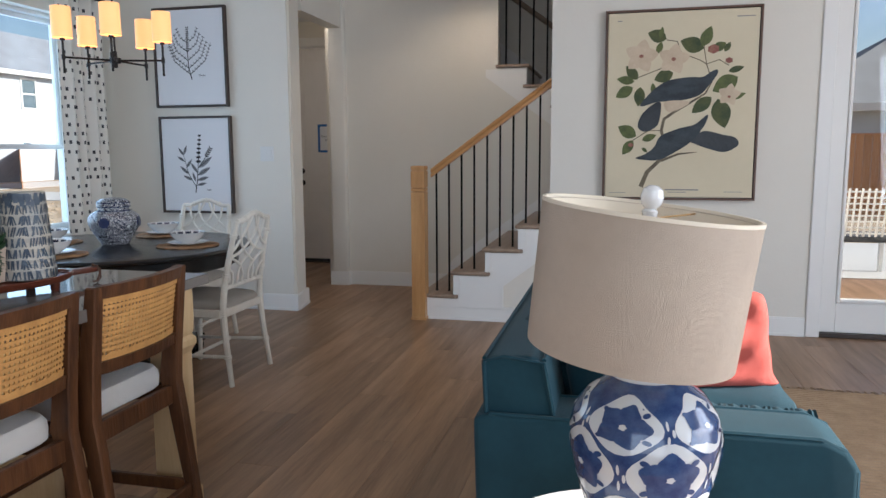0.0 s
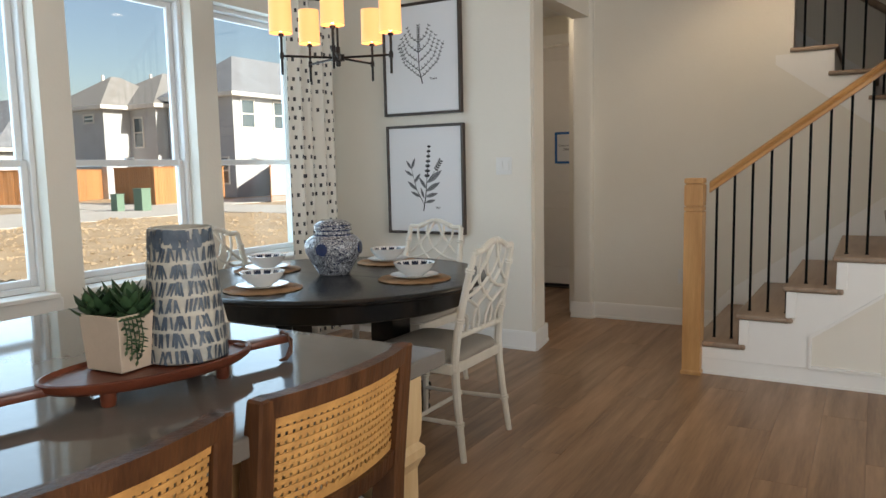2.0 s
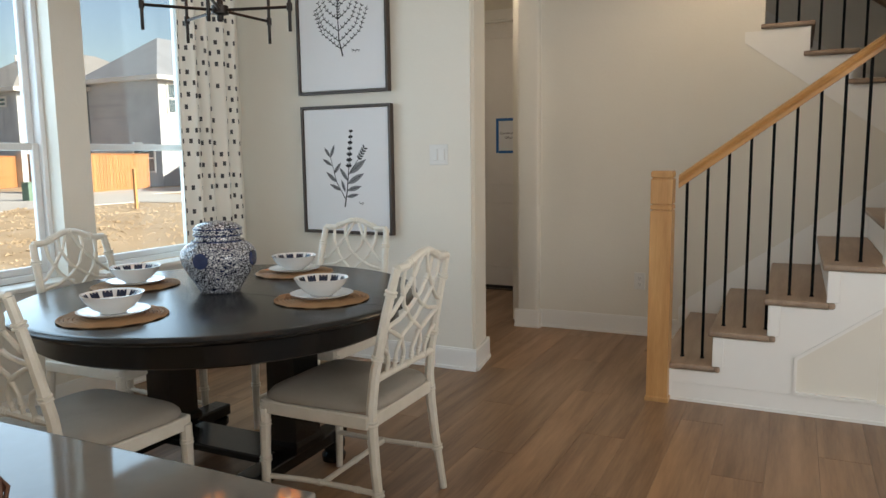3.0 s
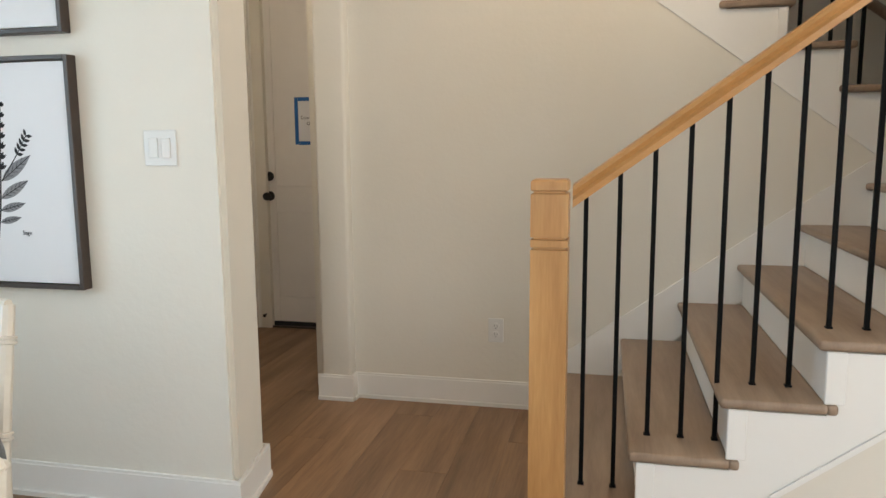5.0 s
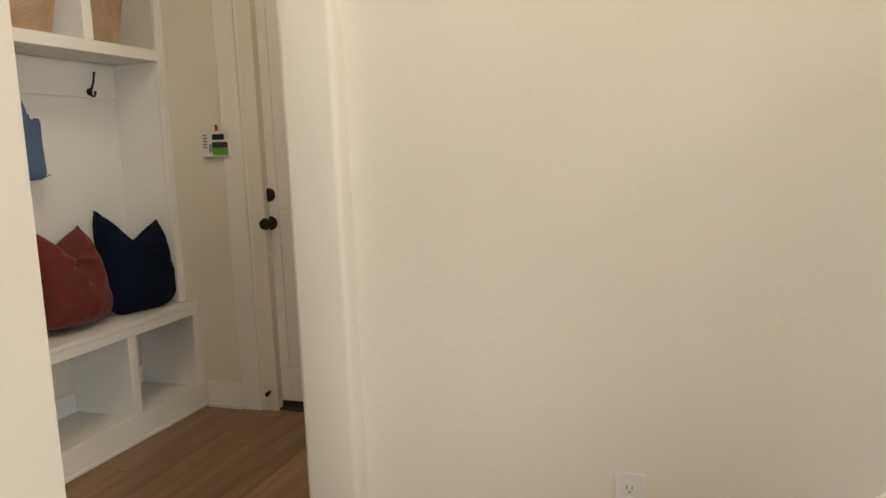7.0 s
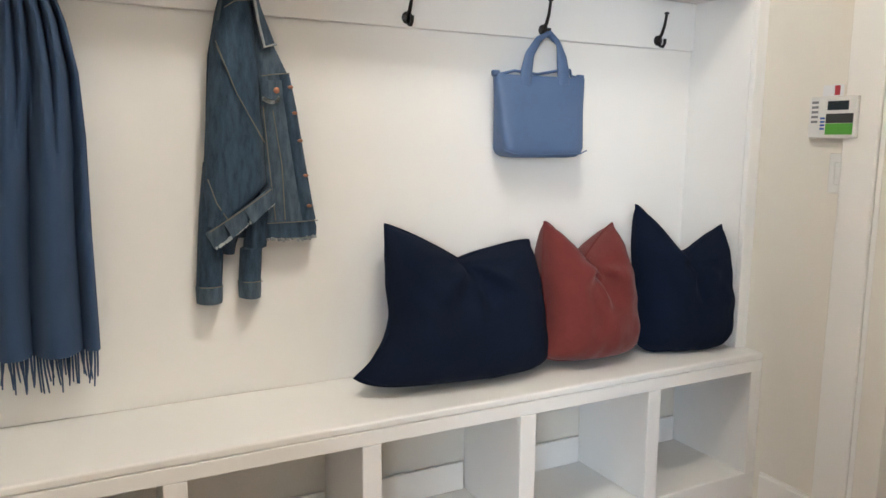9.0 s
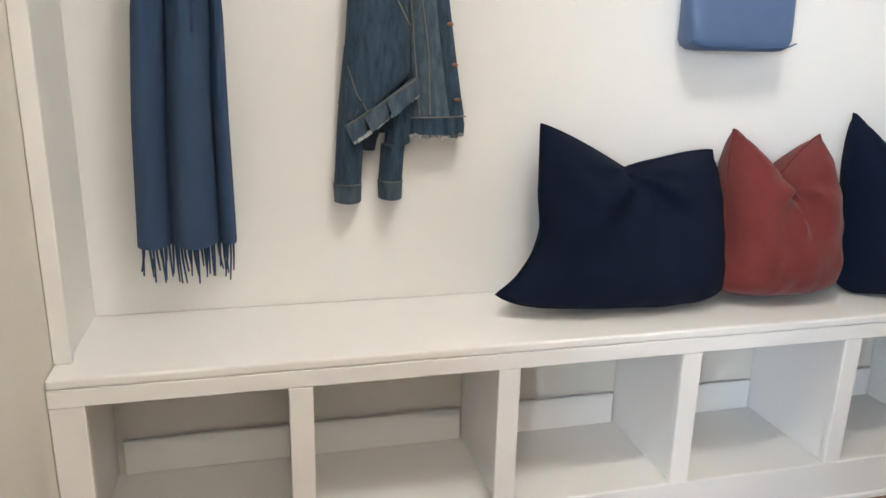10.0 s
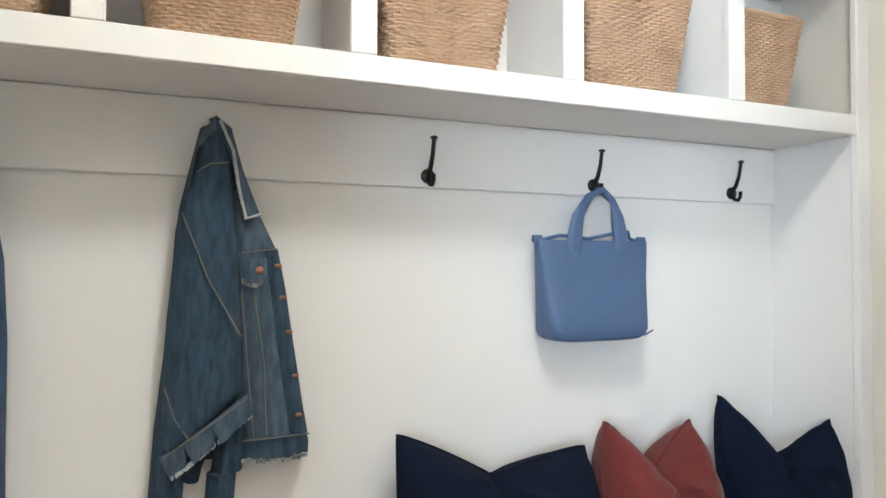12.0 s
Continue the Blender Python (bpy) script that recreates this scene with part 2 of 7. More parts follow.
def prism(bm, pts, axis, a, b):
    """A flat outline pushed through along an axis; pts are the two other coordinates in order."""
    def at(p, k):
        return {"x": (k, p[0], p[1]), "y": (p[0], k, p[1]), "z": (p[0], p[1], k)}[axis]
    lo = [bm.verts.new(at(p, a)) for p in pts]
    hi = [bm.verts.new(at(p, b)) for p in pts]
    bm.faces.new(lo)
    bm.faces.new(hi[::-1])
    for i in range(len(pts)):
        j = (i + 1) % len(pts)
        bm.faces.new((lo[j], lo[i], hi[i], hi[j]))
    bmesh.ops.recalc_face_normals(bm, faces=bm.faces)
    return bm


def loft(bm, rings, closed=True, caps=True):
    vs = [[bm.verts.new(p) for p in ring] for ring in rings]
    n = len(vs[0])
    for a, b in zip(vs, vs[1:]):
        for i in range(n if closed else n - 1):
            j = (i + 1) % n
            bm.faces.new((a[i], a[j], b[j], b[i]))
    if caps and closed:
        bm.faces.new(vs[0][::-1])
        bm.faces.new(vs[-1])
    return vs


def lathe(bm, profile, seg=32, at=(0, 0, 0), caps=True):
    rings = [[(at[0] + r * math.cos(2 * math.pi * k / seg), at[1] + r * math.sin(2 * math.pi * k / seg), at[2] + z) for k in range(seg)] for r, z in profile]
    loft(bm, rings, caps=caps)
    return bm


def tube(bm, pts, r, seg=8, closed=False, flat=1.0):
    """A round bar along a line of points; r may be a list."""
    pts = [Vector(p) for p in pts]
    n = len(pts)
    rs = r if isinstance(r, (list, tuple)) else [r] * n
    rings, up = [], None
    for i, p in enumerate(pts):
        a = pts[(i - 1) % n] if closed or i else p
        b = pts[(i + 1) % n] if closed or i < n - 1 else p
        d = (b - a).normalized()
        if up is None:
            up = Vector((0, 0, 1)) if abs(d.z) < 0.9 else Vector((1, 0, 0))
        side = d.cross(up).normalized()
        up = side.cross(d).normalized()
        rings.append([p + rs[i] * (math.cos(2 * math.pi * k / seg) * side + flat * math.sin(2 * math.pi * k / seg) * up) for k in range(seg)])
    if closed:
        rings.append(rings[0])
    loft(bm, rings, caps=not closed)
    return bm


def sheet(bm, nu, nv, fn):
    vs = [[bm.verts.new(fn(i / nu, j / nv)) for j in range(nv + 1)] for i in range(nu + 1)]
    for i in range(nu):
        for j in range(nv):
            bm.faces.new((vs[i][j], vs[i + 1][j], vs[i + 1][j + 1], vs[i][j + 1]))
    return vs


def arc(a, b, bulge, n=8):
    a, b, bulge = Vector(a), Vector(b), Vector(bulge)
    return [a.lerp(b, k / n) + bulge * math.sin(math.pi * k / n) for k in range(n + 1)]


def part(name, bm, material, parent=None, label="", smooth=False, kind=""):
    me = bpy.data.meshes.new(name)
    bm.normal_update()
    bm.to_mesh(me)
    bm.free()
    me.materials.append(material)
    if smooth:
        me.shade_smooth()
        me.set_sharp_from_angle(angle=radians(40))
    ob = new(name, me)
    if parent:
        ob.parent = parent
    return tagged(ob, label=label, kind=kind)


def thing(name, label, category, group="", at=(0, 0, 0), rz=0.0):
    ob = new(name)
    ob.empty_display_size = 0.1
    ob.matrix_basis = pose(*at, 0, 0, rz)
    return tagged(ob, label, category, group)


def setting(name, bm, material, label, category, smooth=False):
    ob = part(name, bm, material, None, label, smooth, "structure")
    return tagged(ob, category=category)


def word(name, text, size, material, parent, m, label=""):
    """Lettering laid flat as a mesh."""
    c = bpy.data.curves.new(name, "FONT")
    c.body, c.size, c.align_x, c.align_y, c.extrude = text, size, "CENTER", "CENTER", 0.0004
    tmp = bpy.data.objects.new(name, c)
    scene.collection.objects.link(tmp)
    me = bpy.data.meshes.new_from_object(tmp.evaluated_get(bpy.context.evaluated_depsgraph_get()))
    bpy.data.objects.remove(tmp)
    me.materials.clear()
    me.materials.append(material)
    ob = new(name, me)
    ob.parent = parent
    ob.matrix_basis = m
    return tagged(ob, label)

# ---- the shell ----
H = 2.90      # ceiling of the living and dining room
XW = -3.48    # inner face of the window wall
YD = 5.71     # dining wall, front face
YB = 5.838    # dining wall, mudroom face
YF = 6.945    # hall end wall
YM = 8.165    # mudroom end wall
XO = -1.84    # opening wall, hall face
XI = -1.995   # opening wall, mudroom face
XE = 4.20     # east wall of the living room
YP = 5.67     # stair and picture wall plane

WIN = [(2.60, 3.40), (3.565, 4.375), (4.555, 5.375)]
WZ0, WZ1, WRAIL = 0.655, 2.305, 1.31

bm = fresh(XW - 0.22, -3.0, 0, XW, WIN[0][0], H)
for a, b in WIN:
    box(bm, XW - 0.22, a, 0, XW, b, WZ0 - 0.03)
    box(bm, XW - 0.22, a, WZ1, XW, b, H)
box(bm, XW - 0.22, WIN[0][1], 0, XW, WIN[1][0], H)
box(bm, XW - 0.22, WIN[1][1], 0, XW, WIN[2][0], H)
box(bm, XW - 0.22, WIN[2][1], 0, XW, YD, H)
setting("wall_west", bm, WALL, "warm white painted wall with three tall windows", "wall")
XN, YE = -1.876, 6.004     # far corner of the dining wall's return, beside the mudroom opening
bm = prism(bmesh.new(), [(XW - 0.22, YD), (XO + 0.012, YD), (XN, YE), (XI, YE + 0.012), (XI, YB), (XW - 0.22, YB)], "z", 0, H)
ends = [e for e in bm.edges if all(v.co.x > -1.99 for v in e.verts) and abs(e.verts[0].co.z - e.verts[1].co.z) > 1]
bmesh.ops.bevel(bm, geom=ends, offset=0.020, segments=4, affect="EDGES")
setting("wall_dining", bm, WALL, "warm white painted wall with rounded corner", "wall", True)
bm = fresh(XI, YE + 0.013, 2.39, XO - 0.02, 6.879, H)
setting("wall_opening_header", bm, WALL, "warm white wall above the mudroom opening", "wall")
setting("wall_opening_jamb", fresh(XI, 6.88, 0, XO, YF + 0.12, H, bev=0.016, seg=3), WALL, "warm white wall end beside the mudroom opening", "wall", True)
# hall end wall, stepped where the upper flight passes behind it
RISE, RUN = 0.178, 0.2425
ux = [-0.43 + k * RUN for k in range(7)]
uz = [2.02 - k * RISE for k in range(7)]
clean = [(XO, 0), (1.50, 0), (1.50, uz[6] - 0.032)]
for k in range(6, 0, -1):
    clean += [(ux[k] + 0.03, uz[k] - 0.032), (ux[k] + 0.03, uz[k - 1] - 0.032)]
clean += [(ux[0] + 0.02, uz[0] - 0.032), (ux[0] + 0.02, H + 1.4), (XO, H + 1.4)]
bm = prism(bmesh.new(), clean, "y", YF, YF + 0.12)
setting("wall_hall_end", bm, WALL, "warm white painted hall end wall stepped along the stair", "wall")
bm = fresh(XI - 0.10, 7.066, 0, XI, YM, 2.7)
setting("wall_mudroom_east", bm, WALL, "warm white painted mudroom wall", "wall")
bm = fresh(-3.86, YM, 0, -2.885, YM + 0.16, 2.7)
box(bm, -2.885, YM, 2.43, -2.055, YM + 0.16, 2.7)
box(bm, -2.055, YM, 0, XI, YM + 0.16, 2.7)
setting("wall_mudroom_north", bm, WALL, "warm white painted wall round the mudroom door", "wall")
setting("wall_mudroom_west", fresh(-3.86, YB, 0, -3.65, YM, 2.7), WALL, "painted wall behind the mudroom bench", "wall")
setting("ceiling_mudroom", fresh(-3.86, YB, 2.7, XI, YM + 0.16, 2.82), CEIL, "white painted mudroom ceiling", "ceiling")
# picture wall, and the glazed patio door in it
bm = fresh(0.18, YP, 0, 1.995, YP + 0.13, H, bev=0.0)
box(bm, 1.995, YP, 2.46, 2.96, YP + 0.13, H)
box(bm, 2.96, YP, 0, XE, YP + 0.13, H)
setting("wall_picture", bm, WALL, "warm white painted wall beside the stair", "wall")
bm = fresh(XE, -3.0, 0, XE + 0.15, 0.75, H)
for a, b in [(0.75, 2.42), (2.62, 3.35)]:
    box(bm, XE, a, 0, XE + 0.15, b, 0.45)
    box(bm, XE, a, 2.62, XE + 0.15, b, H)
box(bm, XE, 2.42, 0, XE + 0.15, 2.62, H)
box(bm, XE, 3.35, 0, XE + 0.15, YP + 0.13, H)
setting("wall_east", bm, WALL, "warm white painted wall with tall window openings", "wall")
bm = fresh(XW - 0.22, -3.15, 0, -1.0, -3.0, H)
box(bm, -1.0, -3.15, 0, 3.0, -3.0, 0.5)
box(bm, -1.0, -3.15, 2.5, 3.0, -3.0, H)
box(bm, 3.0, -3.15, 0, XE + 0.15, -3.0, H)
setting("wall_south", bm, WALL, "warm white painted wall with a wide window opening", "wall")
bm = fresh(XW - 0.22, -3.15, H, XE + 0.15, YP + 0.13, H + 0.12)
box(bm, XI - 0.1, YP + 0.13, H, -0.41, YF + 0.12, H + 0.12)
setting("ceiling", bm, CEIL, "white painted ceiling", "ceiling")
# stairwell shell behind and above
bm = fresh(-2.0, 8.02, 0, 1.99, 8.14, 5.2)
setting("wall_stair_back", bm, WALL, "painted wall behind the upper stair flight", "wall")
bm = fresh(1.88, YP + 0.13, 0, 1.99, 8.02, 5.2)
setting("wall_stair_east", bm, WALL, "painted wall at the stair landing", "wall")
bm = fresh(-2.0, YP + 0.13, 5.2, 1.99, 8.14, 5.3)
setting("ceiling_stairwell", bm, CEIL, "white painted ceiling over the stairwell", "ceiling")
setting("wall_stair_upper", fresh(-0.41, YP + 0.004, H + 0.12, 1.99, YP + 0.126, 5.2), WALL, "painted wall over the stairwell", "wall")
setting("wall_stair_west", fresh(-2.1, YF + 0.12, 2.82, -2.0, 8.14, 5.3), WALL, "painted wall at the head of the stair", "wall")

# floor planks along y
PW, PL = 0.190, 1.50
floor = setting("floor", fresh(XW - 0.4, -3.15, -0.12, XE + 0.15, YM + 0.2, -0.0165), GROUT, "grey-brown oak plank floor", "floor")
rng = random.Random(4)
plank_meshes = []
for k in range(3):
    b = fresh(-PW / 2 + 0.0003, -PL / 2 + 0.0003, -0.012, PW / 2 - 0.0003, PL / 2 - 0.0003, 0.0, bev=0.0007, seg=1)
    me = bpy.data.meshes.new("plank")
    b.to_mesh(me)
    b.free()
    me.materials.append(PLANK)
    plank_meshes.append(me)
rest = bmesh.new()
ix0, ix1 = -20, 23
near = 0
for ix in range(ix0, ix1):
    x = ix * PW + 0.03
    y = -3.1 + (ix * 0.617 % 1.0) * PL - PL / 2
    while y < YM + 0.1:
        cy = y + PL / 2
        y += PL
        lo, hi = max(cy - PL / 2, -3.0), min(cy + PL / 2, YM + 0.03)
        if hi - lo < 0.05:
            continue
        if x < -3.75 or x > XE - 0.05:
            continue
        if -3.4 < x < 2.2 and cy > 1.6 and hi - lo > PL - 0.01 and near < 290:
            ob = new("plank", plank_meshes[rng.randrange(3)])
            ob.matrix_basis = pose(x, cy, 0, 0, 0, 180 * rng.randrange(2))
            ob.parent = floor
            near += 1
        else:
            box(rest, x - PW / 2 + 0.0003, lo + 0.0006, -0.012, x + PW / 2 - 0.0003, hi - 0.0006, 0.0)
part("plank_rest", rest, PLANK, floor, kind="stuff")

# baseboards: a tall flat board with a shoe strip
def baseboard(name, pts, flip=1):
    b = bmesh.new()
    for (xa, ya), (xb, yb) in zip(pts, pts[1:]):
        d = Vector((xb - xa, yb - ya, 0)).normalized()
        nrm = Vector((d.y, -d.x, 0)) * flip
        for th, z0, z1 in ((0.013, 0.0, 0.118), (0.009, 0.118, 0.128), (0.022, 0.0, 0.018)):
            p, q = Vector((xa, ya, 0)), Vector((xb, yb, 0))
            ring = [p, q, q + nrm * th, p + nrm * th]
            lo = [b.verts.new((*v.xy, z0)) for v in ring]
            hi = [b.verts.new((*v.xy, z1)) for v in ring]
            b.faces.new(lo)
            b.faces.new(hi)
            for i in range(4):
                b.faces.new((lo[i], lo[(i + 1) % 4], hi[(i + 1) % 4], hi[i]))
    bmesh.ops.recalc_face_normals(b, faces=b.faces)
    return setting(name, b, TRIM, "white painted baseboard", "baseboard")


baseboard("baseboard_dining", [(XW, YD - 0.0), (XO + 0.026, YD)])
baseboard("baseboard_wall_end", [(XO + 0.012, YD + 0.0004), (XN, YE + 0.013)])
baseboard("baseboard_west", [(XW, -3.0), (XW, YD - 0.013)])
baseboard("baseboard_return", [(XN + 0.012, YE + 0.010), (XI, YE + 0.012)])
baseboard("baseboard_jamb", [(XI - 0.0145, 6.88), (XO + 0.0145, 6.88)])
baseboard("baseboard_jamb_return", [(XO, 6.8804), (XO, YF - 0.0004)])
baseboard("baseboard_hall", [(XO + 0.0004, YF), (-0.86, YF)])
baseboard("baseboard_picture", [(1.10, YP), (1.905, YP)])
baseboard("baseboard_mudroom", [(-3.27, YM), (-3.078, YM)])
baseboard("baseboard_mudroom_left", [(XI - 0.001, YB), (-3.27, YB)])

# ---- windows ----
def window(k, a, b):
    x = XW - 0.125
    w = thing("window_%d" % k, "white vinyl double-hung window with clear glass", "window", at=(x, a, WZ0))
    w["kind"] = "structure"
    wd, ht, mid = b - a, WZ1 - WZ0, WRAIL - WZ0
    fr = bmesh.new()
    for y0, y1, z0, z1 in ((0, 0.028, 0, ht), (wd - 0.028, wd, 0, ht), (0.028, wd - 0.028, 0, 0.03), (0.028, wd - 0.028, ht - 0.03, ht)):
        box(fr, -0.05, y0, z0, 0.04, y1, z1, bev=0.004, seg=1)
    part("window_frame", fr, VINYL, w)
    for nm, z0, z1, xo in (("lower_sash", 0.03, mid + 0.018, 0.0), ("upper_sash", mid - 0.018, ht - 0.03, -0.032)):
        s = bmesh.new()
        for y0, y1, c0, c1 in ((0.028, 0.062, z0, z1), (wd - 0.062, wd - 0.028, z0, z1), (0.062, wd - 0.062, z0, z0 + 0.036), (0.062, wd - 0.062, z1 - 0.036, z1)):
            box(s, xo - 0.012, y0, c0, xo + 0.018, y1, c1, bev=0.004, seg=1)
        part(nm, s, VINYL, w)
        pane = part("pane", fresh(xo - 0.002, 0.058, z0 + 0.03, xo + 0.002, wd - 0.058, z1 - 0.03), GLASS, w)
        pane.visible_shadow = False
    part("sash_lock", fresh(0.0, wd / 2 - 0.03, mid + 0.018, 0.02, wd / 2 + 0.03, mid + 0.03, bev=0.004, seg=1), VINYL, w)
    part("window_sill", fresh(0.04, -0.0, -0.028, 0.175, wd, -0.002, bev=0.006), TRIM, w)
    part("apron", fresh(0.126, -0.03, -0.115, 0.142, wd + 0.03, -0.030, bev=0.003, seg=1), TRIM, w)


for k, (a, b) in enumerate(WIN, 1):
    window(k, a, b)

# ---- mudroom door ----
door = thing("door_1", "closed two-panel greige door with a taped paper sign", "door", at=(-2.955, YM + 0.045, 0))
door["kind"] = "structure"
DW, DH = 0.885, 2.41
leaf = bmesh.new()
box(leaf, 0, 0.012, 0.04, DW, 0.045, DH)
for x0, x1, z0, z1 in ((0, 0.12, 0.04, DH), (DW - 0.12, DW, 0.04, DH), (0.12, DW - 0.12, 0.04, 0.215), (0.12, DW - 0.12, 0.805, 0.985), (0.12, DW - 0.12, DH - 0.13, DH)):
    box(leaf, x0, 0, z0, x1, 0.0125, z1, bev=0.003, seg=1)
part("leaf", leaf, DOORW, door)
for z0, z1 in ((0.215, 0.805), (0.985, DH - 0.13)):
    pn = bmesh.new()
    x0, x1 = 0.12, DW - 0.12
    o = [(x0 + 0.002, 0.001, z0 + 0.002), (x1 - 0.002, 0.001, z0 + 0.002), (x1 - 0.002, 0.001, z1 - 0.002), (x0 + 0.002, 0.001, z1 - 0.002)]

    def inset(k, y):
        return [(x0 + k, y, z0 + k), (x1 - k, y, z0 + k), (x1 - k, y, z1 - k), (x0 + k, y, z1 - k)]
    loft(pn, [o, inset(0.022, 0.0105), inset(0.030, 0.0105), inset(0.058, 0.003)])
    part("panel", pn, DOORW, door)
for z, nm in ((1.050, "deadbolt"), (0.916, "knob")):
    k = bmesh.new()
    prof = [(0.032, 0), (0.032, 0.010), (0.027, 0.014), (0.012, 0.016)] if nm == "deadbolt" else [(0.033, 0), (0.033, 0.008), (0.013, 0.012), (0.012, 0.034), (0.024, 0.040), (0.029, 0.054), (0.024, 0.067), (0.010, 0.072)]
    lathe(k, prof, 24)
    kb = part(nm, k, BLACKMET, door, "black " + nm, True)
    kb.matrix_basis = pose(0.075, -0.0005, z, 90, 0, 0)
part("weatherstrip", fresh(0.0, -0.004, 0.012, DW, 0.04, 0.038), RUBBER, door, "black rubber door sweep")
ds = tube(bmesh.new(), [(0.03, 0, 0.10), (0.03, -0.05, 0.095), (0.03, -0.075, 0.09)], [0.006, 0.006, 0.012])
part("door_stop", ds, BLACKMET, door, "black spring door stop", True)
# casing and jamb of the door
bm = bmesh.new()
for x0, x1, z0, z1 in ((-3.075, -2.970, 0, 2.52), (-2.055, -2.003, 0, 2.52), (-2.970, -2.055, 2.43, 2.52)):
    box(bm, x0, YM - 0.017, z0, x1, YM - 0.0005, z1, bev=0.004, seg=1)
for x0, x1 in ((-2.971, -2.957), (-2.068, -2.054)):
    box(bm, x0, YM - 0.002, 0, x1, YM + 0.155, 2.44)
box(bm, -2.957, YM - 0.002, 2.418, -2.068, YM + 0.155, 2.44)
setting("trim_mudroom_door", bm, TRIM, "white painted door casing", "door casing")
setting("trim_threshold", fresh(-2.957, YM + 0.01, 0, -2.068, YM + 0.15, 0.011, bev=0.003, seg=1), THRESH, "dark door threshold", "threshold")
sign = thing("door_sign", "white paper sign held by blue painter's tape on the door", "sign", at=(-2.558, YM + 0.0435, 1.418))
part("sheet", fresh(-0.108, -0.0010, -0.145, 0.108, 0.0004, 0.145), PAPER, sign)
for x0, x1, z0, z1 in ((-0.122, -0.096, -0.155, 0.156), (0.096, 0.122, -0.158, 0.153), (-0.095, 0.095, 0.132, 0.157), (-0.095, 0.095, -0.158, -0.134)):
    part("tape", fresh(x0, -0.0022, z0, x1, -0.0011, z1), TAPE, sign, "blue painter's tape")
word("lettering", "Construction", 0.030, INK, sign, pose(0, -0.0016, 0.022, 90, 0, 0), "printed words")
word("lettering", "Office", 0.030, INK, sign, pose(0, -0.0016, -0.018, 90, 0, 0), "printed words")

# ---- glazed patio door ----
pd = thing("door_2", "white glazed patio door with a tall clear pane", "door", at=(2.0, YP + 0.03, 0))
pd["kind"] = "structure"
b = bmesh.new()
for x0, x1, z0, z1 in ((0, 0.10, 0.03, 2.43), (0.81, 0.91, 0.03, 2.43), (0.10, 0.81, 0.03, 0.235), (0.10, 0.81, 2.30, 2.43)):
    box(b, x0, 0, z0, x1, 0.045, z1, bev=0.003, seg=1)
part("leaf", b, TRIM, pd)
b = bmesh.new()
for x0, x1, z0, z1 in ((0.10, 0.122, 0.235, 2.30), (0.788, 0.81, 0.235, 2.30), (0.122, 0.788, 0.235, 0.257), (0.122, 0.788, 2.278, 2.30)):
    box(b, x0, -0.012, z0, x1, 0.056, z1, bev=0.005, seg=1)
part("glazing_bead", b, TRIM, pd)
pane = part("pane", fresh(0.11, 0.019, 0.245, 0.80, 0.024, 2.29), GLASS, pd)
pane.visible_shadow = False
part("door_sill", fresh(-0.02, -0.04, 0.0, 0.94, 0.08, 0.028, bev=0.004, seg=1), THRESH, pd, "dark metal door sill")
bm = bmesh.new()
for x0, x1, z0, z1 in ((1.91, 1.997, 0, 2.545), (2.955, 3.042, 0, 2.545), (1.997, 2.955, 2.455, 2.545)):
    box(bm, x0, YP - 0.018, z0, x1, YP - 0.0005, z1, bev=0.004, seg=1)
setting("trim_patio_door", bm, TRIM, "white painted door casing", "door casing")

# ---- stair ----
stair = thing("staircase", "stair with grey-brown wooden treads, white risers and skirting", "staircase", at=(0, 0, 0))
nx = [-0.795 + k * RUN for k in range(9)]
tz = [0.194 + k * RISE for k in range(9)]
YO = YP - 0.012   # open side of the treads
for k in range(8):
    open_side = nx[k] + 0.30 < 0.24
    y0 = YO - 0.022 if open_side else YP + 0.135
    t = bmesh.new()
    xr = nx[k] + (0.302 if open_side else 0.27)
    box(t, nx[k], y0, tz[k] - 0.030, xr if not open_side else nx[k + 1] + 0.034, YF - 0.016, tz[k], bev=0.011, seg=3)
    if open_side:
        box(t, nx[k + 1] + 0.030, y0, tz[k] - 0.030, xr, YP + 0.03, tz[k], bev=0.010, seg=3)
    part("tread", t, TREAD, stair, smooth=True)
    part("riser", fresh(nx[k] + 0.0295, YP + 0.004 if open_side else YP + 0.135, tz[k] - 0.194 if k == 0 else tz[k - 1], nx[k] + 0.048, YF - 0.016, tz[k] - 0.030), TRIM, stair)
    if open_side:
        br = fresh(nx[k] + 0.022, YO - 0.016, tz[k] - 0.178 if k else 0.022, nx[k] + 0.075, YO - 0.0095, tz[k] - 0.031, bev=0.003, seg=1)
        part("bracket", br, TRIM, stair)
# closed side panel under the open treads
pts = [(nx[0] + 0.032, 0.0), (1.20, 0.0), (1.20, tz[3] - 0.031), (nx[4] + 0.032, tz[3] - 0.031)]
for k in range(3, 0, -1):
    pts += [(nx[k] + 0.032, tz[k] - 0.031), (nx[k] + 0.032, tz[k - 1] - 0.031)]
pts += [(nx[0] + 0.032, tz[0] - 0.031)]
pp = []
for p in pts:
    if not pp or p != pp[-1]:
        pp.append(p)
part("side_panel", prism(bmesh.new(), [(min(x, 0.179), z) for x, z in pp], "y", YP - 0.004, YP + 0.10), TRIM, stair)
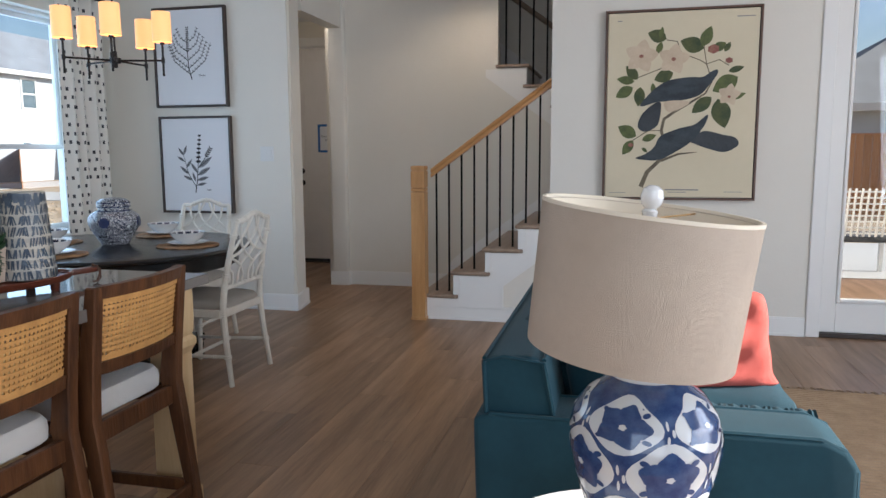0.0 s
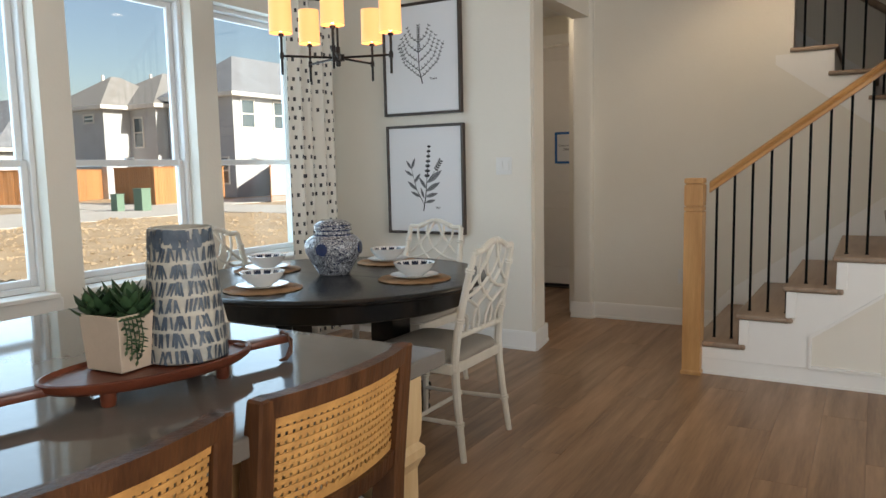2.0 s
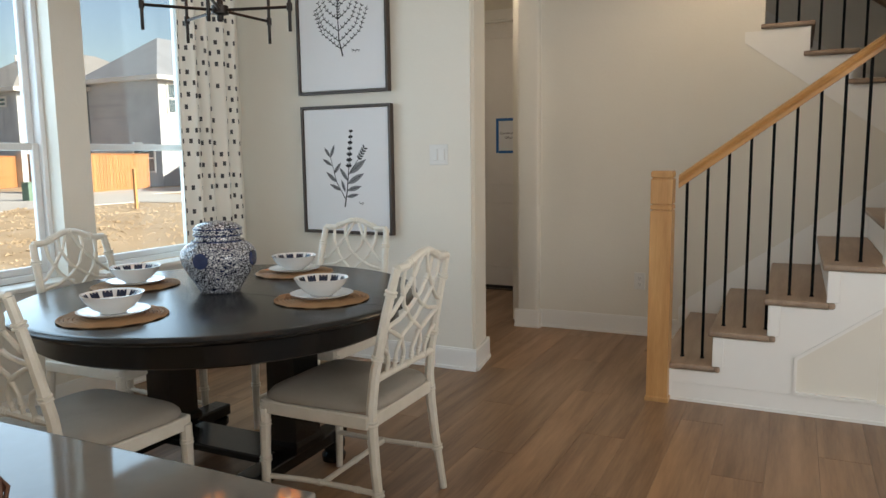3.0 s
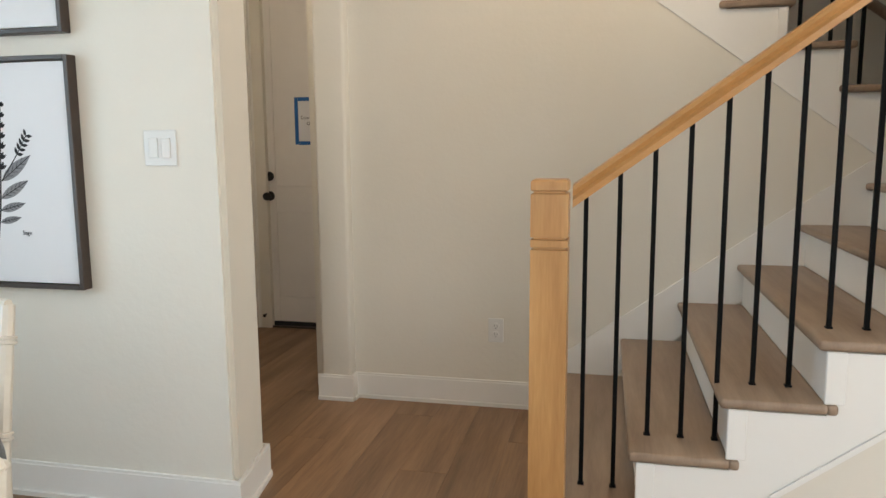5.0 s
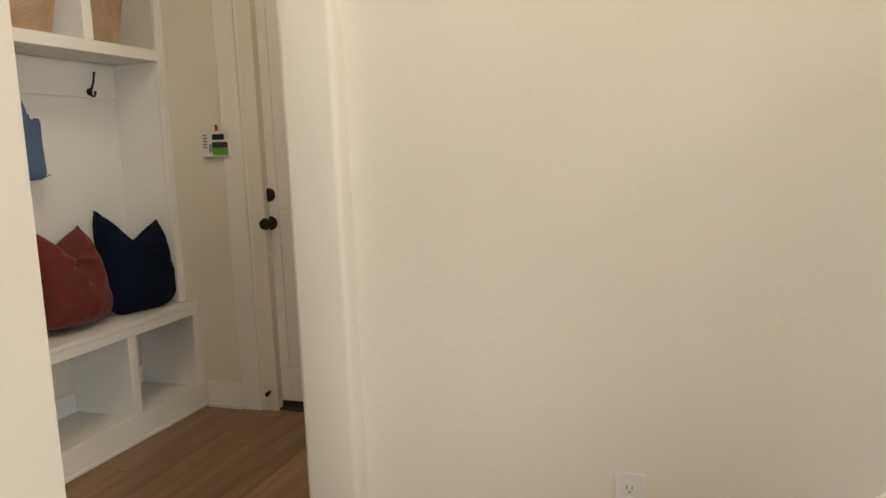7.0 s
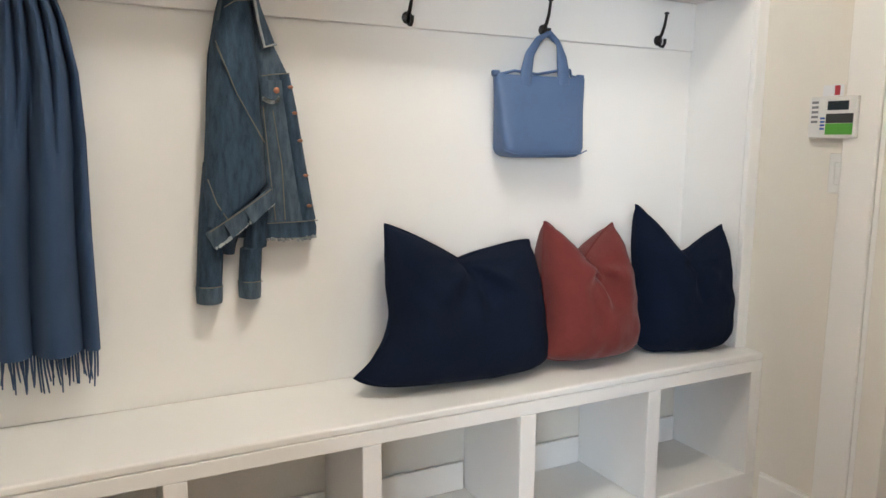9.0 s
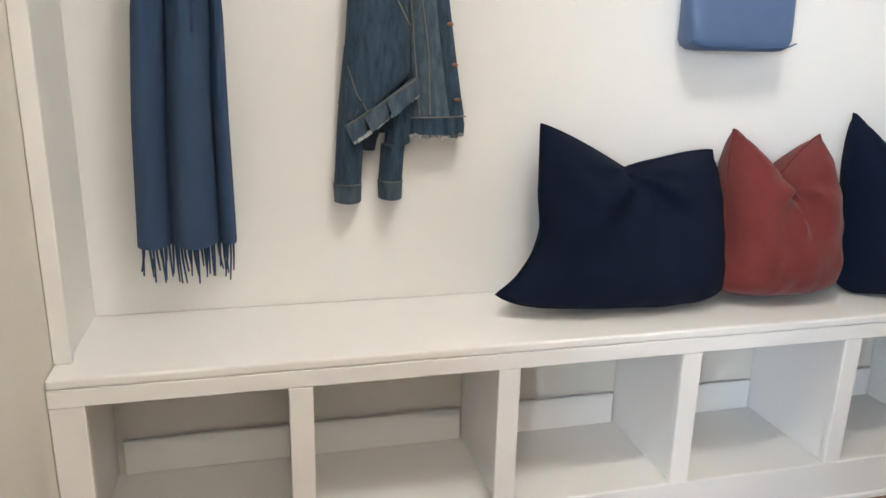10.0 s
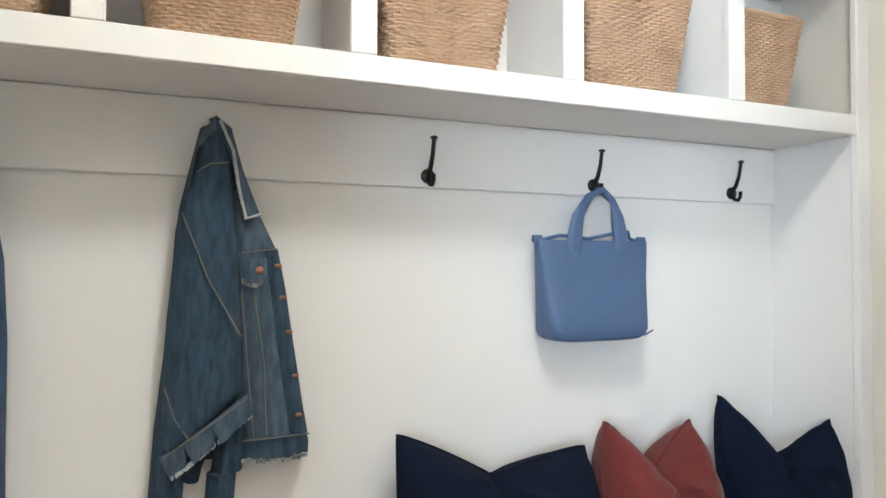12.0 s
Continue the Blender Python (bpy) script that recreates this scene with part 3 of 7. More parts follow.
# lower skirting and raised border of the recessed panel
b = fresh(nx[0] + 0.034, YP - 0.016, 0.0, 1.12, YP - 0.0045, 0.095, bev=0.003, seg=1)
box(b, nx[0] + 0.034, YP - 0.024, 0.0, 1.12, YP - 0.0045, 0.016)
part("skirt", b, TRIM, stair)
b = bmesh.new()
prism(b, [(nx[0] + 0.034, 0.096), (-0.165, 0.096), (-0.165, 0.275), (0.20, 0.555), (0.20, tz[3] - 0.034), (nx[3] + 0.034, tz[3] - 0.034), (nx[3] + 0.034, tz[2] - 0.034), (nx[2] + 0.034, tz[2] - 0.034), (nx[2] + 0.034, tz[1] - 0.034), (nx[1] + 0.034, tz[1] - 0.034), (nx[1] + 0.034, tz[0] - 0.034), (nx[0] + 0.034, tz[0] - 0.034)], "y", YP - 0.021, YP - 0.0042)
part("panel_border", b, TRIM, stair)
for q in ([(-0.167, 0.097), (-0.153, 0.097), (-0.153, 0.268), (-0.167, 0.276)], [(-0.167, 0.276), (-0.153, 0.268), (0.178, 0.520), (0.178, 0.538)], [(-0.153, 0.097), (0.178, 0.097), (0.178, 0.110), (-0.153, 0.110)]):
    part("panel_mould", prism(bmesh.new(), q, "y", YP - 0.029, YP - 0.0042), TRIM, stair)
part("recessed_panel", prism(bmesh.new(), [(-0.1525, 0.1105), (0.1775, 0.1105), (0.1775, 0.5195), (-0.1525, 0.2675)], "y", YP - 0.0070, YP - 0.0043), WALL, stair, "wall-coloured recessed panel")
# wall skirting of the lower flight
b = prism(bmesh.new(), [(-0.87, 0.0), (-0.87, 0.215), (-0.80, 0.29), (1.30, 0.29 + 2.10 * 0.7165), (1.30, 1.2), (0.9, 1.2)], "y", YF - 0.015, YF - 0.0008)
part("wall_skirt", b, TRIM, stair)
# upper flight
for k in range(7):
    t = fresh(ux[k], YF - 0.022, uz[k] - 0.030, ux[k] + 0.30, 8.015, uz[k], bev=0.010, seg=3)
    part("tread", t, TREAD, stair, smooth=True)
    part("riser", fresh(ux[k] + 0.262, YF + 0.005, uz[k] - RISE, ux[k] + 0.278, 8.015, uz[k] - 0.03), TRIM, stair)
b = prism(bmesh.new(), [(ux[0] + 0.24, uz[0] - 0.035), (ux[0] + 0.272, uz[0] - 0.035), (ux[0] + 0.272, uz[0] - 0.17), (ux[0] + 0.24, uz[0] - 0.17)], "y", YF - 0.010, YF - 0.0008)
part("bracket", b, TRIM, stair)
for k in (1, 2, 3):
    b = fresh(ux[k] + 0.235, YF - 0.010, uz[k] - 0.17, ux[k] + 0.270, YF - 0.0008, uz[k] - 0.035)
    part("bracket", b, TRIM, stair)
# thin raised lower edge of the upper skirting on the hall wall
s = -RISE / RUN
b = prism(bmesh.new(), [(-0.52, 1.915), (0.46, 1.915 + 0.98 * s), (0.46, uz[3] - 0.04), (ux[3] + 0.03, uz[3] - 0.04), (ux[3] + 0.03, uz[2] - 0.04), (ux[2] + 0.03, uz[2] - 0.04), (ux[2] + 0.03, uz[1] - 0.04), (ux[1] + 0.03, uz[1] - 0.04), (ux[1] + 0.03, uz[0] - 0.04), (-0.52, uz[0] - 0.04)], "y", YF - 0.006, YF - 0.0006)
part("upper_skirt", b, TRIM, stair)
setting("landing", fresh(ux[6] + 0.27, YP + 0.14, tz[7] - 0.2, 1.87, 8.0, tz[7] + 0.0), TREAD, "stained wooden stair landing", "landing")
# wall side skirting and rail seen through the upper balusters
b = prism(bmesh.new(), [(-2.0, 3.42), (1.3, 3.42 + 3.3 * s), (1.3, 3.42 + 3.3 * s - 0.34), (-2.0, 3.08)], "y", 7.998, 8.012)
part("upper_wall_skirt", b, TRIM, stair)
tube_pts = [(-0.75, 7.90, 3.02), (1.2, 7.90, 3.02 + 1.95 * s)]
part("wall_handrail", tube(bmesh.new(), tube_pts, 0.028, 10), TREAD, stair, "dark stained wall handrail", True)

# newel post, hand rail and balusters
newel = thing("newel_post", "square golden oak newel post with two incised grooves", "newel post", at=(-0.783, 5.636, 0))
W = 0.0515
prof = [(W + 0.006, 0), (W + 0.006, 0.02), (W, 0.026), (W, 0.960), (W - 0.008, 0.962), (W - 0.008, 0.966), (W, 0.968), (W, 0.988), (W - 0.008, 0.990), (W - 0.008, 0.994), (W, 0.996), (W, 1.115), (W - 0.008, 1.118), (W - 0.008, 1.123), (W, 1.126), (W, 1.149), (W - 0.006, 1.155)]
b = bmesh.new()
loft(b, [[(-r, -r, z), (r, -r, z), (r, r, z), (-r, r, z)] for r, z in prof])
part("post", b, OAK, newel)
rail = thing("hand_rail", "golden oak hand rail sloping up from the newel post", "hand rail", at=(0, 0, 0))
YR = 5.785
slope = RISE / RUN * 0.985
x0r, z0r, x1r = -0.728, 1.105, 0.185
b = bmesh.new()
sec = [(-0.026, -0.034), (0.026, -0.034), (0.029, -0.016), (0.021, -0.006), (0.031, 0.010), (0.026, 0.028), (0.010, 0.036), (-0.010, 0.036), (-0.026, 0.028), (-0.031, 0.010), (-0.021, -0.006), (-0.029, -0.016)]
loft(b, [[(x, YR + u, z0r + (x - x0r) * slope + v * (1.2 if v < 0 else 0.8)) for u, v in sec] for x in (x0r, x1r)])
part("rail", b, RAIL, rail, smooth=True)
for n in range(9):
    x = -0.689 + n * 0.0975
    k = max(i for i in range(5) if nx[i] + 0.012 < x)
    ztop = z0r + (x - x0r) * slope - 0.035
    t = thing("baluster", "thin black iron stair baluster on a tread", "baluster", "stair balusters", at=(x, YR, tz[k]))
    part("bar", fresh(-0.0068, -0.0068, 0.0, 0.0068, 0.0068, ztop - tz[k], bev=0.002, seg=1), IRON, t)
    part("shoe", fresh(-0.010, -0.010, 0.0, 0.010, 0.010, 0.006, bev=0.002, seg=1), IRON, t)
for k in range(5):
    for j in range(2):
        x = ux[k] + 0.085 + j * RUN / 2
        t = thing("baluster", "thin black iron baluster of the upper flight", "baluster", "upper stair balusters", at=(x, YF + 0.035, uz[k]))
        part("bar", fresh(-0.0075, -0.0075, 0.0, 0.0075, 0.0075, 0.95, bev=0.002, seg=1), IRON, t)
r2 = thing("hand_rail", "golden oak hand rail of the upper flight", "hand rail")
b = bmesh.new()
loft(b, [[(x, YF + 0.035 + u, 2.02 + 0.93 + (x - ux[0] - 0.06) * s + v) for u, v in sec] for x in (-0.40, 1.2)])
part("rail", b, RAIL, r2, smooth=True)

# ---- mudroom: built-in bench with cubbies ----
XS, XU, XB = -3.297, -3.368, -3.648
SZ = 0.535
edges = [(YB, 5.905), (6.295, 6.346), (6.755, 6.806), (7.216, 7.267), (7.674, 7.724), (8.115, YM)]
bench = thing("mudroom_bench", "white painted built-in bench with open shoe cubbies", "bench", at=(0, 0, 0))
part("seat", fresh(XB, YB + 0.0015, SZ - 0.022, XS, YM - 0.0015, SZ, bev=0.005), UNITW, bench)
part("fascia", fresh(XS - 0.020, YB + 0.0015, 0.474, XS - 0.001, YM - 0.0015, SZ - 0.0225, bev=0.002, seg=1), UNITW, bench)
for a, b in edges:
    part("stile", fresh(XS - 0.020, max(a, YB + 0.0015), 0.1225, XS - 0.001, min(b, YM - 0.0015), 0.4735, bev=0.002, seg=1), UNITW, bench)
    c = (a + b) / 2
    part("divider", fresh(XB + 0.002, max(c - 0.010, YB + 0.0015), 0.112, XS - 0.0205, min(c + 0.010, YM - 0.0015), SZ - 0.0225), UNITW, bench)
part("bottom_panel", fresh(XB + 0.002, YB + 0.0015, 0.092, XS - 0.0205, YM - 0.0015, 0.1115), UNITW, bench)
part("toe_board", fresh(XS - 0.020, YB + 0.0015, 0.0, XS - 0.001, YM - 0.0015, 0.122, bev=0.002, seg=1), UNITW, bench)
part("shoe_strip", fresh(XS - 0.0005, YB + 0.0015, 0.0, XS + 0.010, YM - 0.0015, 0.018, bev=0.004), UNITW, bench)
for (_, a), (c, _) in zip(edges, edges[1:]):
    part("rear_board", fresh(XB + 0.003, a - 0.008, 0.112, XB + 0.016, c + 0.008, 0.205, bev=0.002, seg=1), UNITW, bench)

hutch = thing("coat_hutch", "white painted coat rack panel with a row of upper cubbies", "coat rack", at=(0, 0, 0))
part("back_panel", fresh(XB - 0.001, YB + 0.0015, SZ + 0.001, XB + 0.004, YM - 0.0015, 2.60), UNITW, hutch)
part("hook_board", fresh(XB + 0.0045, 5.868, 1.530, XB + 0.019, 8.113, 1.6898, bev=0.002, seg=1), UNITW, hutch)
for a, b in ((YB, 5.874), edges[-1]):
    part("side_stile", fresh(XU - 0.020, max(a, YB + 0.0015), SZ + 0.001, XU, min(b, YM - 0.0015), 2.60, bev=0.002, seg=1), UNITW, hutch)
part("side_panel", fresh(XB + 0.0045, YB + 0.0015, SZ + 0.001, XU - 0.0205, 5.866, 2.60), UNITW, hutch)
part("side_panel", fresh(XB + 0.0045, 8.1145, SZ + 0.001, XU - 0.0205, YM - 0.0015, 1.7), UNITW, hutch)
part("shelf", fresh(XB + 0.0045, 5.867, 1.722, XU - 0.0205, 8.114, 1.742), UNITW, hutch)
part("shelf_underside", fresh(XB + 0.0195, 5.868, 1.690, XU - 0.0205, 8.113, 1.7215), UNITW, hutch)
part("shelf_fascia", fresh(XU - 0.020, 5.8745, 1.690, XU, 8.1145, 1.742, bev=0.002, seg=1), UNITW, hutch)
for a, b in edges[1:-1]:
    part("upper_stile", fresh(XU - 0.020, a + 0.006, 1.7425, XU, b + 0.006, 2.13, bev=0.002, seg=1), UNITW, hutch)
    part("upper_divider", fresh(XB + 0.0045, (a + b) / 2 - 0.004, 1.7425, XU - 0.0205, (a + b) / 2 + 0.016, 2.13), UNITW, hutch)
part("top_shelf", fresh(XB + 0.0045, 5.867, 2.130, XU, 8.114, 2.18, bev=0.002, seg=1), UNITW, hutch)
part("header", fresh(XU - 0.020, 5.8745, 2.181, XU, 8.1145, 2.60, bev=0.002, seg=1), UNITW, hutch)

# ---- hooks ----
hook = thing("coat_hook", "black cast coat hook with a round rose on the hook board", "coat hook", "coat hooks", at=(XB + 0.019, 6.078, 1.556))
b = lathe(bmesh.new(), [(0.017, 0), (0.017, 0.004), (0.012, 0.008), (0.004, 0.009)], 18)
rose = part("rose", b, BLACKMET, hook, smooth=True)
rose.matrix_basis = pose(0, 0, 0, 0, 90, 0)
b = tube(bmesh.new(), [(0.004, 0, 0.004), (0.018, 0, 0.018), (0.030, 0, 0.045), (0.037, 0, 0.080)], [0.0065, 0.0055, 0.0048, 0.0045], 10)
part("upper_arm", b, BLACKMET, hook, smooth=True)
b = lathe(bmesh.new(), [(0.003, 0), (0.0085, 0.003), (0.0085, 0.006), (0.004, 0.009)], 14, (0.0375, 0, 0.079))
part("tip", b, BLACKMET, hook, smooth=True)
b = tube(bmesh.new(), [(0.004, 0, -0.004), (0.014, 0, -0.019), (0.026, 0, -0.022), (0.034, 0, -0.013), (0.035, 0, 0.002)], [0.006, 0.0055, 0.005, 0.0048, 0.0052], 10)
part("lower_hook", b, BLACKMET, hook, smooth=True)
for y in (6.545, 7.022, 7.480, 7.945):
    copy_thing(hook, pose(XB + 0.019, y, 1.556, 0, 0, 0))

# ---- scarf ----
scarf = thing("scarf", "slate blue fringed wool scarf hanging from a coat hook", "scarf", at=(XB + 0.055, 6.083, 0))
def scarf_ring(z, half, deep, n=96):
    ring = []
    tight = max(0.0, min(1.0, (z - 1.12) / 0.44))     # small pleats gathered at the hook
    for k in range(n):
        a = 2 * math.pi * k / n
        u = math.cos(a)
        wide = abs(math.sin(u * 3.3 + 0.75 + 0.25 * math.sin(2.2 * z))) ** 0.55
        small = abs(math.sin(u * 7.4 + 0.75)) ** 0.6
        fold = 2.0 * ((1.0 - tight) * wide + tight * small) - 1.0
        if math.sin(a) > 0:
            ring.append((1.6 * deep * max(0.10, 0.50 + 0.50 * fold) * abs(math.sin(a)) ** 0.5, half * u, z))
        else:
            ring.append((-0.018 * abs(math.sin(a)) ** 0.5, half * u, z))
    return ring
b = bmesh.new()
rows = [(1.612, 0.012, 0.030, 0.0), (1.595, 0.034, 0.042, 0.0), (1.545, 0.052, 0.050, 0.01), (1.47, 0.066, 0.054, 0.02), (1.36, 0.080, 0.058, 0.025), (1.22, 0.092, 0.060, 0.02), (1.0, 0.100, 0.060, 0.012), (0.85, 0.104, 0.056, 0.01), (0.722, 0.107, 0.050, 0.008)]
rows = [tuple(p + (q - p) * k / 6 for p, q in zip(r0, r1)) for r0, r1 in zip(rows, rows[1:]) for k in range(6)] + [rows[-1]]
loft(b, [[(x, y + o, z) for x, y, z in scarf_ring(zz, h, d)] for zz, h, d, o in rows])
part("cloth", b, SCARF, scarf, smooth=True)
b = bmesh.new()
rg = random.Random(3)
for k in range(34):
    y = -0.098 + 0.198 * k / 33 + 0.008
    x = rg.uniform(-0.005, 0.036)
    z1 = 0.722
    ln = rg.uniform(0.058, 0.092)
    dy, dx = rg.uniform(-0.010, 0.010), rg.uniform(-0.006, 0.006)
    tube(b, [(x, y, z1 + 0.006), (x + dx * 0.4, y + dy * 0.3, z1 - ln * 0.45), (x + dx, y + dy, z1 - ln)], [0.0028, 0.0026, 0.0018], 5)
part("fringe", b, SCARF, scarf, "knotted wool fringe", smooth=True)

# ---- denim jacket ----
DENIM = mat("washed_denim", (0.054, 0.088, 0.130), 0.85, (0.015, 0.028, 0.048), 70, 0.8, bump=0.5, bump_scale=300, stretch=(1, 1, 0.3), sheen=0.05, spec=0.15)
DENIML = mat("faded_denim", (0.095, 0.132, 0.168), 0.85, (0.026, 0.044, 0.068), 70, 0.8, bump=0.5, bump_scale=300, stretch=(1, 1, 0.3), sheen=0.05, spec=0.15)
# darker copy of the denim: shade of rear and inner panels as colour
DENIM_SHADED = mat("shaded_denim", (0.022, 0.045, 0.078), 0.85, (0.010, 0.022, 0.042), 12, 0.9, bump=0.5, bump_scale=300)
SEAM = mat("pale_stitching", (0.16, 0.15, 0.125), 0.8, scale=60, mix=0.6)
FRAY = mat("frayed_white_cotton", (0.50, 0.50, 0.47), 0.9, (0.22, 0.27, 0.32), 80, 0.9)
COPPER = mat("copper_button", (0.30, 0.14, 0.09), 0.35, metal=0.9, scale=40)
XJ = XB + 0.045
jacket = thing("denim_jacket", "washed blue denim jacket with frayed hems hanging on a hook", "jacket", at=(XJ, 0, 0))


def panel_loft(name, outline, base, thick, material, fold=0.0, ph=0.0, label="", n=12):
    """A hanging cloth panel: rows of (z, left, right) with a bulging cross section."""
    b = bmesh.new()
    rings = []
    for z, l, r in outline:
        ring = []
        for k in range(n + 1):
            u = k / n
            y = l + (r - l) * u
            x = base + thick * (math.sin(math.pi * u) ** 0.6) + fold * math.sin(u * 11 + z * 3 + ph) * math.sin(math.pi * u)
            ring.append((x, y, z))
        for k in range(n, -1, -1):
            u = k / n
            ring.append((base - 0.006, l + (r - l) * u, z))
        rings.append(ring)
    loft(b, rings)
    bmesh.ops.recalc_face_normals(b, faces=b.faces)
    return part(name, b, material, jacket, label, True)


def strip(name, pts, w, material, label=""):
    return part(name, tube(bmesh.new(), pts, w, 6), material, jacket, label, True)


# rear half, behind, its shade put into a darker denim colour
panel_loft("rear_panel", [(1.615, 6.525, 6.575), (1.53, 6.50, 6.60), (1.42, 6.478, 6.625), (1.30, 6.470, 6.66), (1.12, 6.462, 6.66), (0.965, 6.47, 6.62)], -0.022, 0.018, DENIM_SHADED)
# front panel at the right with the button band
panel_loft("front_panel", [(1.50, 6.575, 6.615), (1.44, 6.570, 6.645), (1.385, 6.575, 6.672), (1.30, 6.583, 6.688), (1.18, 6.590, 6.705), (1.06, 6.597, 6.724), (1.005, 6.600, 6.734)], 0.0, 0.024, DENIML, 0.004, 0.5, "faded denim front panel")
panel_loft("waistband", [(1.004, 6.600, 6.738), (0.985, 6.602, 6.742), (0.962, 6.604, 6.741)], 0.002, 0.026, DENIM)
panel_loft("button_band", [(1.385, 6.640, 6.673), (1.30, 6.654, 6.690), (1.18, 6.670, 6.708), (1.06, 6.688, 6.727), (1.007, 6.697, 6.737)], 0.014, 0.012, DENIM, n=6)
# the sleeve side hanging in front at the left
panel_loft("folded_panel", [(1.622, 6.520, 6.562), (1.56, 6.505, 6.585), (1.46, 6.482, 6.592), (1.36, 6.472, 6.597), (1.25, 6.462, 6.602), (1.16, 6.455, 6.606), (1.105, 6.452, 6.608), (1.06, 6.454, 6.57), (1.02, 6.455, 6.515), (1.0, 6.456, 6.485)], 0.010, 0.040, DENIM, 0.006, 1.2)
b = bmesh.new()
hem = [(0.034, 6.449, 0.985), (0.048, 6.49, 1.012), (0.052, 6.54, 1.046), (0.046, 6.612, 1.098)]
for (xa, ya, za), (xb_, yb_, zb) in zip(hem, hem[1:]):
    loft(b, [[(xa + 0.004, ya, za), (xa + 0.006, ya + 0.020, za - 0.040), (xa - 0.010, ya + 0.020, za - 0.040), (xa - 0.010, ya, za)], [(xb_ + 0.004, yb_, zb), (xb_ + 0.006, yb_ + 0.008, zb - 0.040), (xb_ - 0.010, yb_ + 0.008, zb - 0.040), (xb_ - 0.010, yb_, zb)]])
part("folded_hem", b, DENIML, jacket, smooth=True)
b = bmesh.new()
rg = random.Random(8)
for k in range(70):
    t = rg.random()
    y = 6.470 + t * 0.148
    z = 0.947 + t * 0.110
    x = 0.050 - 0.010 * abs(t - 0.6)
    box(b, x - 0.003, y - 0.002, z - rg.uniform(0.002, 0.007), x + 0.003, y + 0.002, z + 0.003)
part("frayed_edge", b, FRAY, jacket, "frayed white hem threads")
b = bmesh.new()
for k in range(50):
    y = 6.605 + 0.133 * rg.random()
    z = 0.960 + rg.uniform(-0.006, 0.003)
    box(b, 0.012, y - 0.002, z - 0.003, 0.024, y + 0.002, z + 0.003)
part("frayed_edge", b, FRAY, jacket, "frayed white hem threads")
# inside of the fold, shade painted in with the darker denim
panel_loft("inner_fold", [(1.02, 6.470, 6.56), (0.95, 6.480, 6.53), (0.925, 6.497, 6.525)], -0.006, 0.020, DENIM_SHADED)
for y0, y1, zt, zb, lab in ((6.428, 6.492, 1.16, 0.800, 1), (6.535, 6.592, 1.06, 0.806, 2)):
    panel_loft("sleeve", [(zt, y0 + 0.028, y1 + 0.03), (zt - 0.12, y0 + 0.014, y1 + 0.018), (zb + 0.13, y0 + 0.006, y1 + 0.006), (zb + 0.046, y0, y1)], -0.012, 0.036, DENIM, 0.004, lab)
    panel_loft("cuff", [(zb + 0.045, y0 - 0.002, y1 + 0.002), (zb, y0, y1)], -0.014, 0.040, DENIML)
    strip("stitching", [(0.026, y0 + 0.004, zb + 0.047), (0.031, (y0 + y1) / 2, zb + 0.046), (0.026, y1 - 0.004, zb + 0.047)], 0.0014, SEAM)
# collar standing at the hook, falling to the right
b = bmesh.new()
loft(b, [[(0.030, 6.505, 1.545), (0.040, 6.498, 1.50), (0.020, 6.494, 1.50), (0.012, 6.503, 1.545)],
         [(0.040, 6.522, 1.610), (0.050, 6.512, 1.575), (0.026, 6.508, 1.575), (0.018, 6.520, 1.61)],
         [(0.050, 6.545, 1.642), (0.056, 6.545, 1.615), (0.016, 6.545, 1.610), (0.014, 6.545, 1.64)],
         [(0.046, 6.575, 1.620), (0.052, 6.566, 1.590), (0.012, 6.566, 1.585), (0.012, 6.575, 1.616)],
         [(0.040, 6.600, 1.535), (0.048, 6.588, 1.520), (0.010, 6.588, 1.515), (0.010, 6.602, 1.53)],
         [(0.036, 6.632, 1.455), (0.044, 6.600, 1.440), (0.010, 6.600, 1.435), (0.010, 6.632, 1.45)]])
part("collar", b, DENIML, jacket, smooth=True)
strip("collar_edge", [(0.052, 6.553, 1.632), (0.054, 6.578, 1.575), (0.050, 6.590, 1.50), (0.047, 6.604, 1.443), (0.043, 6.634, 1.452)], 0.0035, FRAY, "frayed pale collar edge")
for pts in ([(0.052, 6.485, 1.45), (0.056, 6.53, 1.33), (0.052, 6.593, 1.215)], [(0.047, 6.488, 1.44), (0.052, 6.533, 1.325), (0.050, 6.597, 1.21)],
            [(0.047, 6.456, 1.12), (0.051, 6.475, 1.06), (0.050, 6.500, 1.02)], [(0.044, 6.510, 1.53), (0.052, 6.535, 1.547), (0.048, 6.572, 1.552)],
            [(0.030, 6.600, 1.30), (0.030, 6.612, 1.15), (0.030, 6.625, 1.01)], [(0.030, 6.625, 1.29), (0.030, 6.645, 1.15), (0.030, 6.65, 1.01)],
            [(0.026, 6.600, 1.375), (0.029, 6.63, 1.380), (0.027, 6.67, 1.384)], [(0.030, 6.603, 1.003), (0.033, 6.67, 1.004), (0.028, 6.738, 1.006)],
            [(0.053, 6.455, 0.990), (0.056, 6.53, 1.038), (0.052, 6.61, 1.092)]):
    strip("stitching", pts, 0.0015, SEAM)
b = prism(bmesh.new(), [(6.595, 1.362), (6.648, 1.366), (6.650, 1.335), (6.636, 1.312), (6.598, 1.325)], "x", 0.026, 0.034)
part("pocket_flap", b, DENIML, jacket)
b = bmesh.new()
for k in range(26):
    u = rg.random()
    y = 6.598 + 0.05 * u
    z = 1.322 - 0.010 * math.sin(u * 3) + 0.018 * max(0, u - 0.7) * 3
    box(b, 0.028, y - 0.0015, z - 0.006, 0.035, y + 0.0015, z + 0.003)
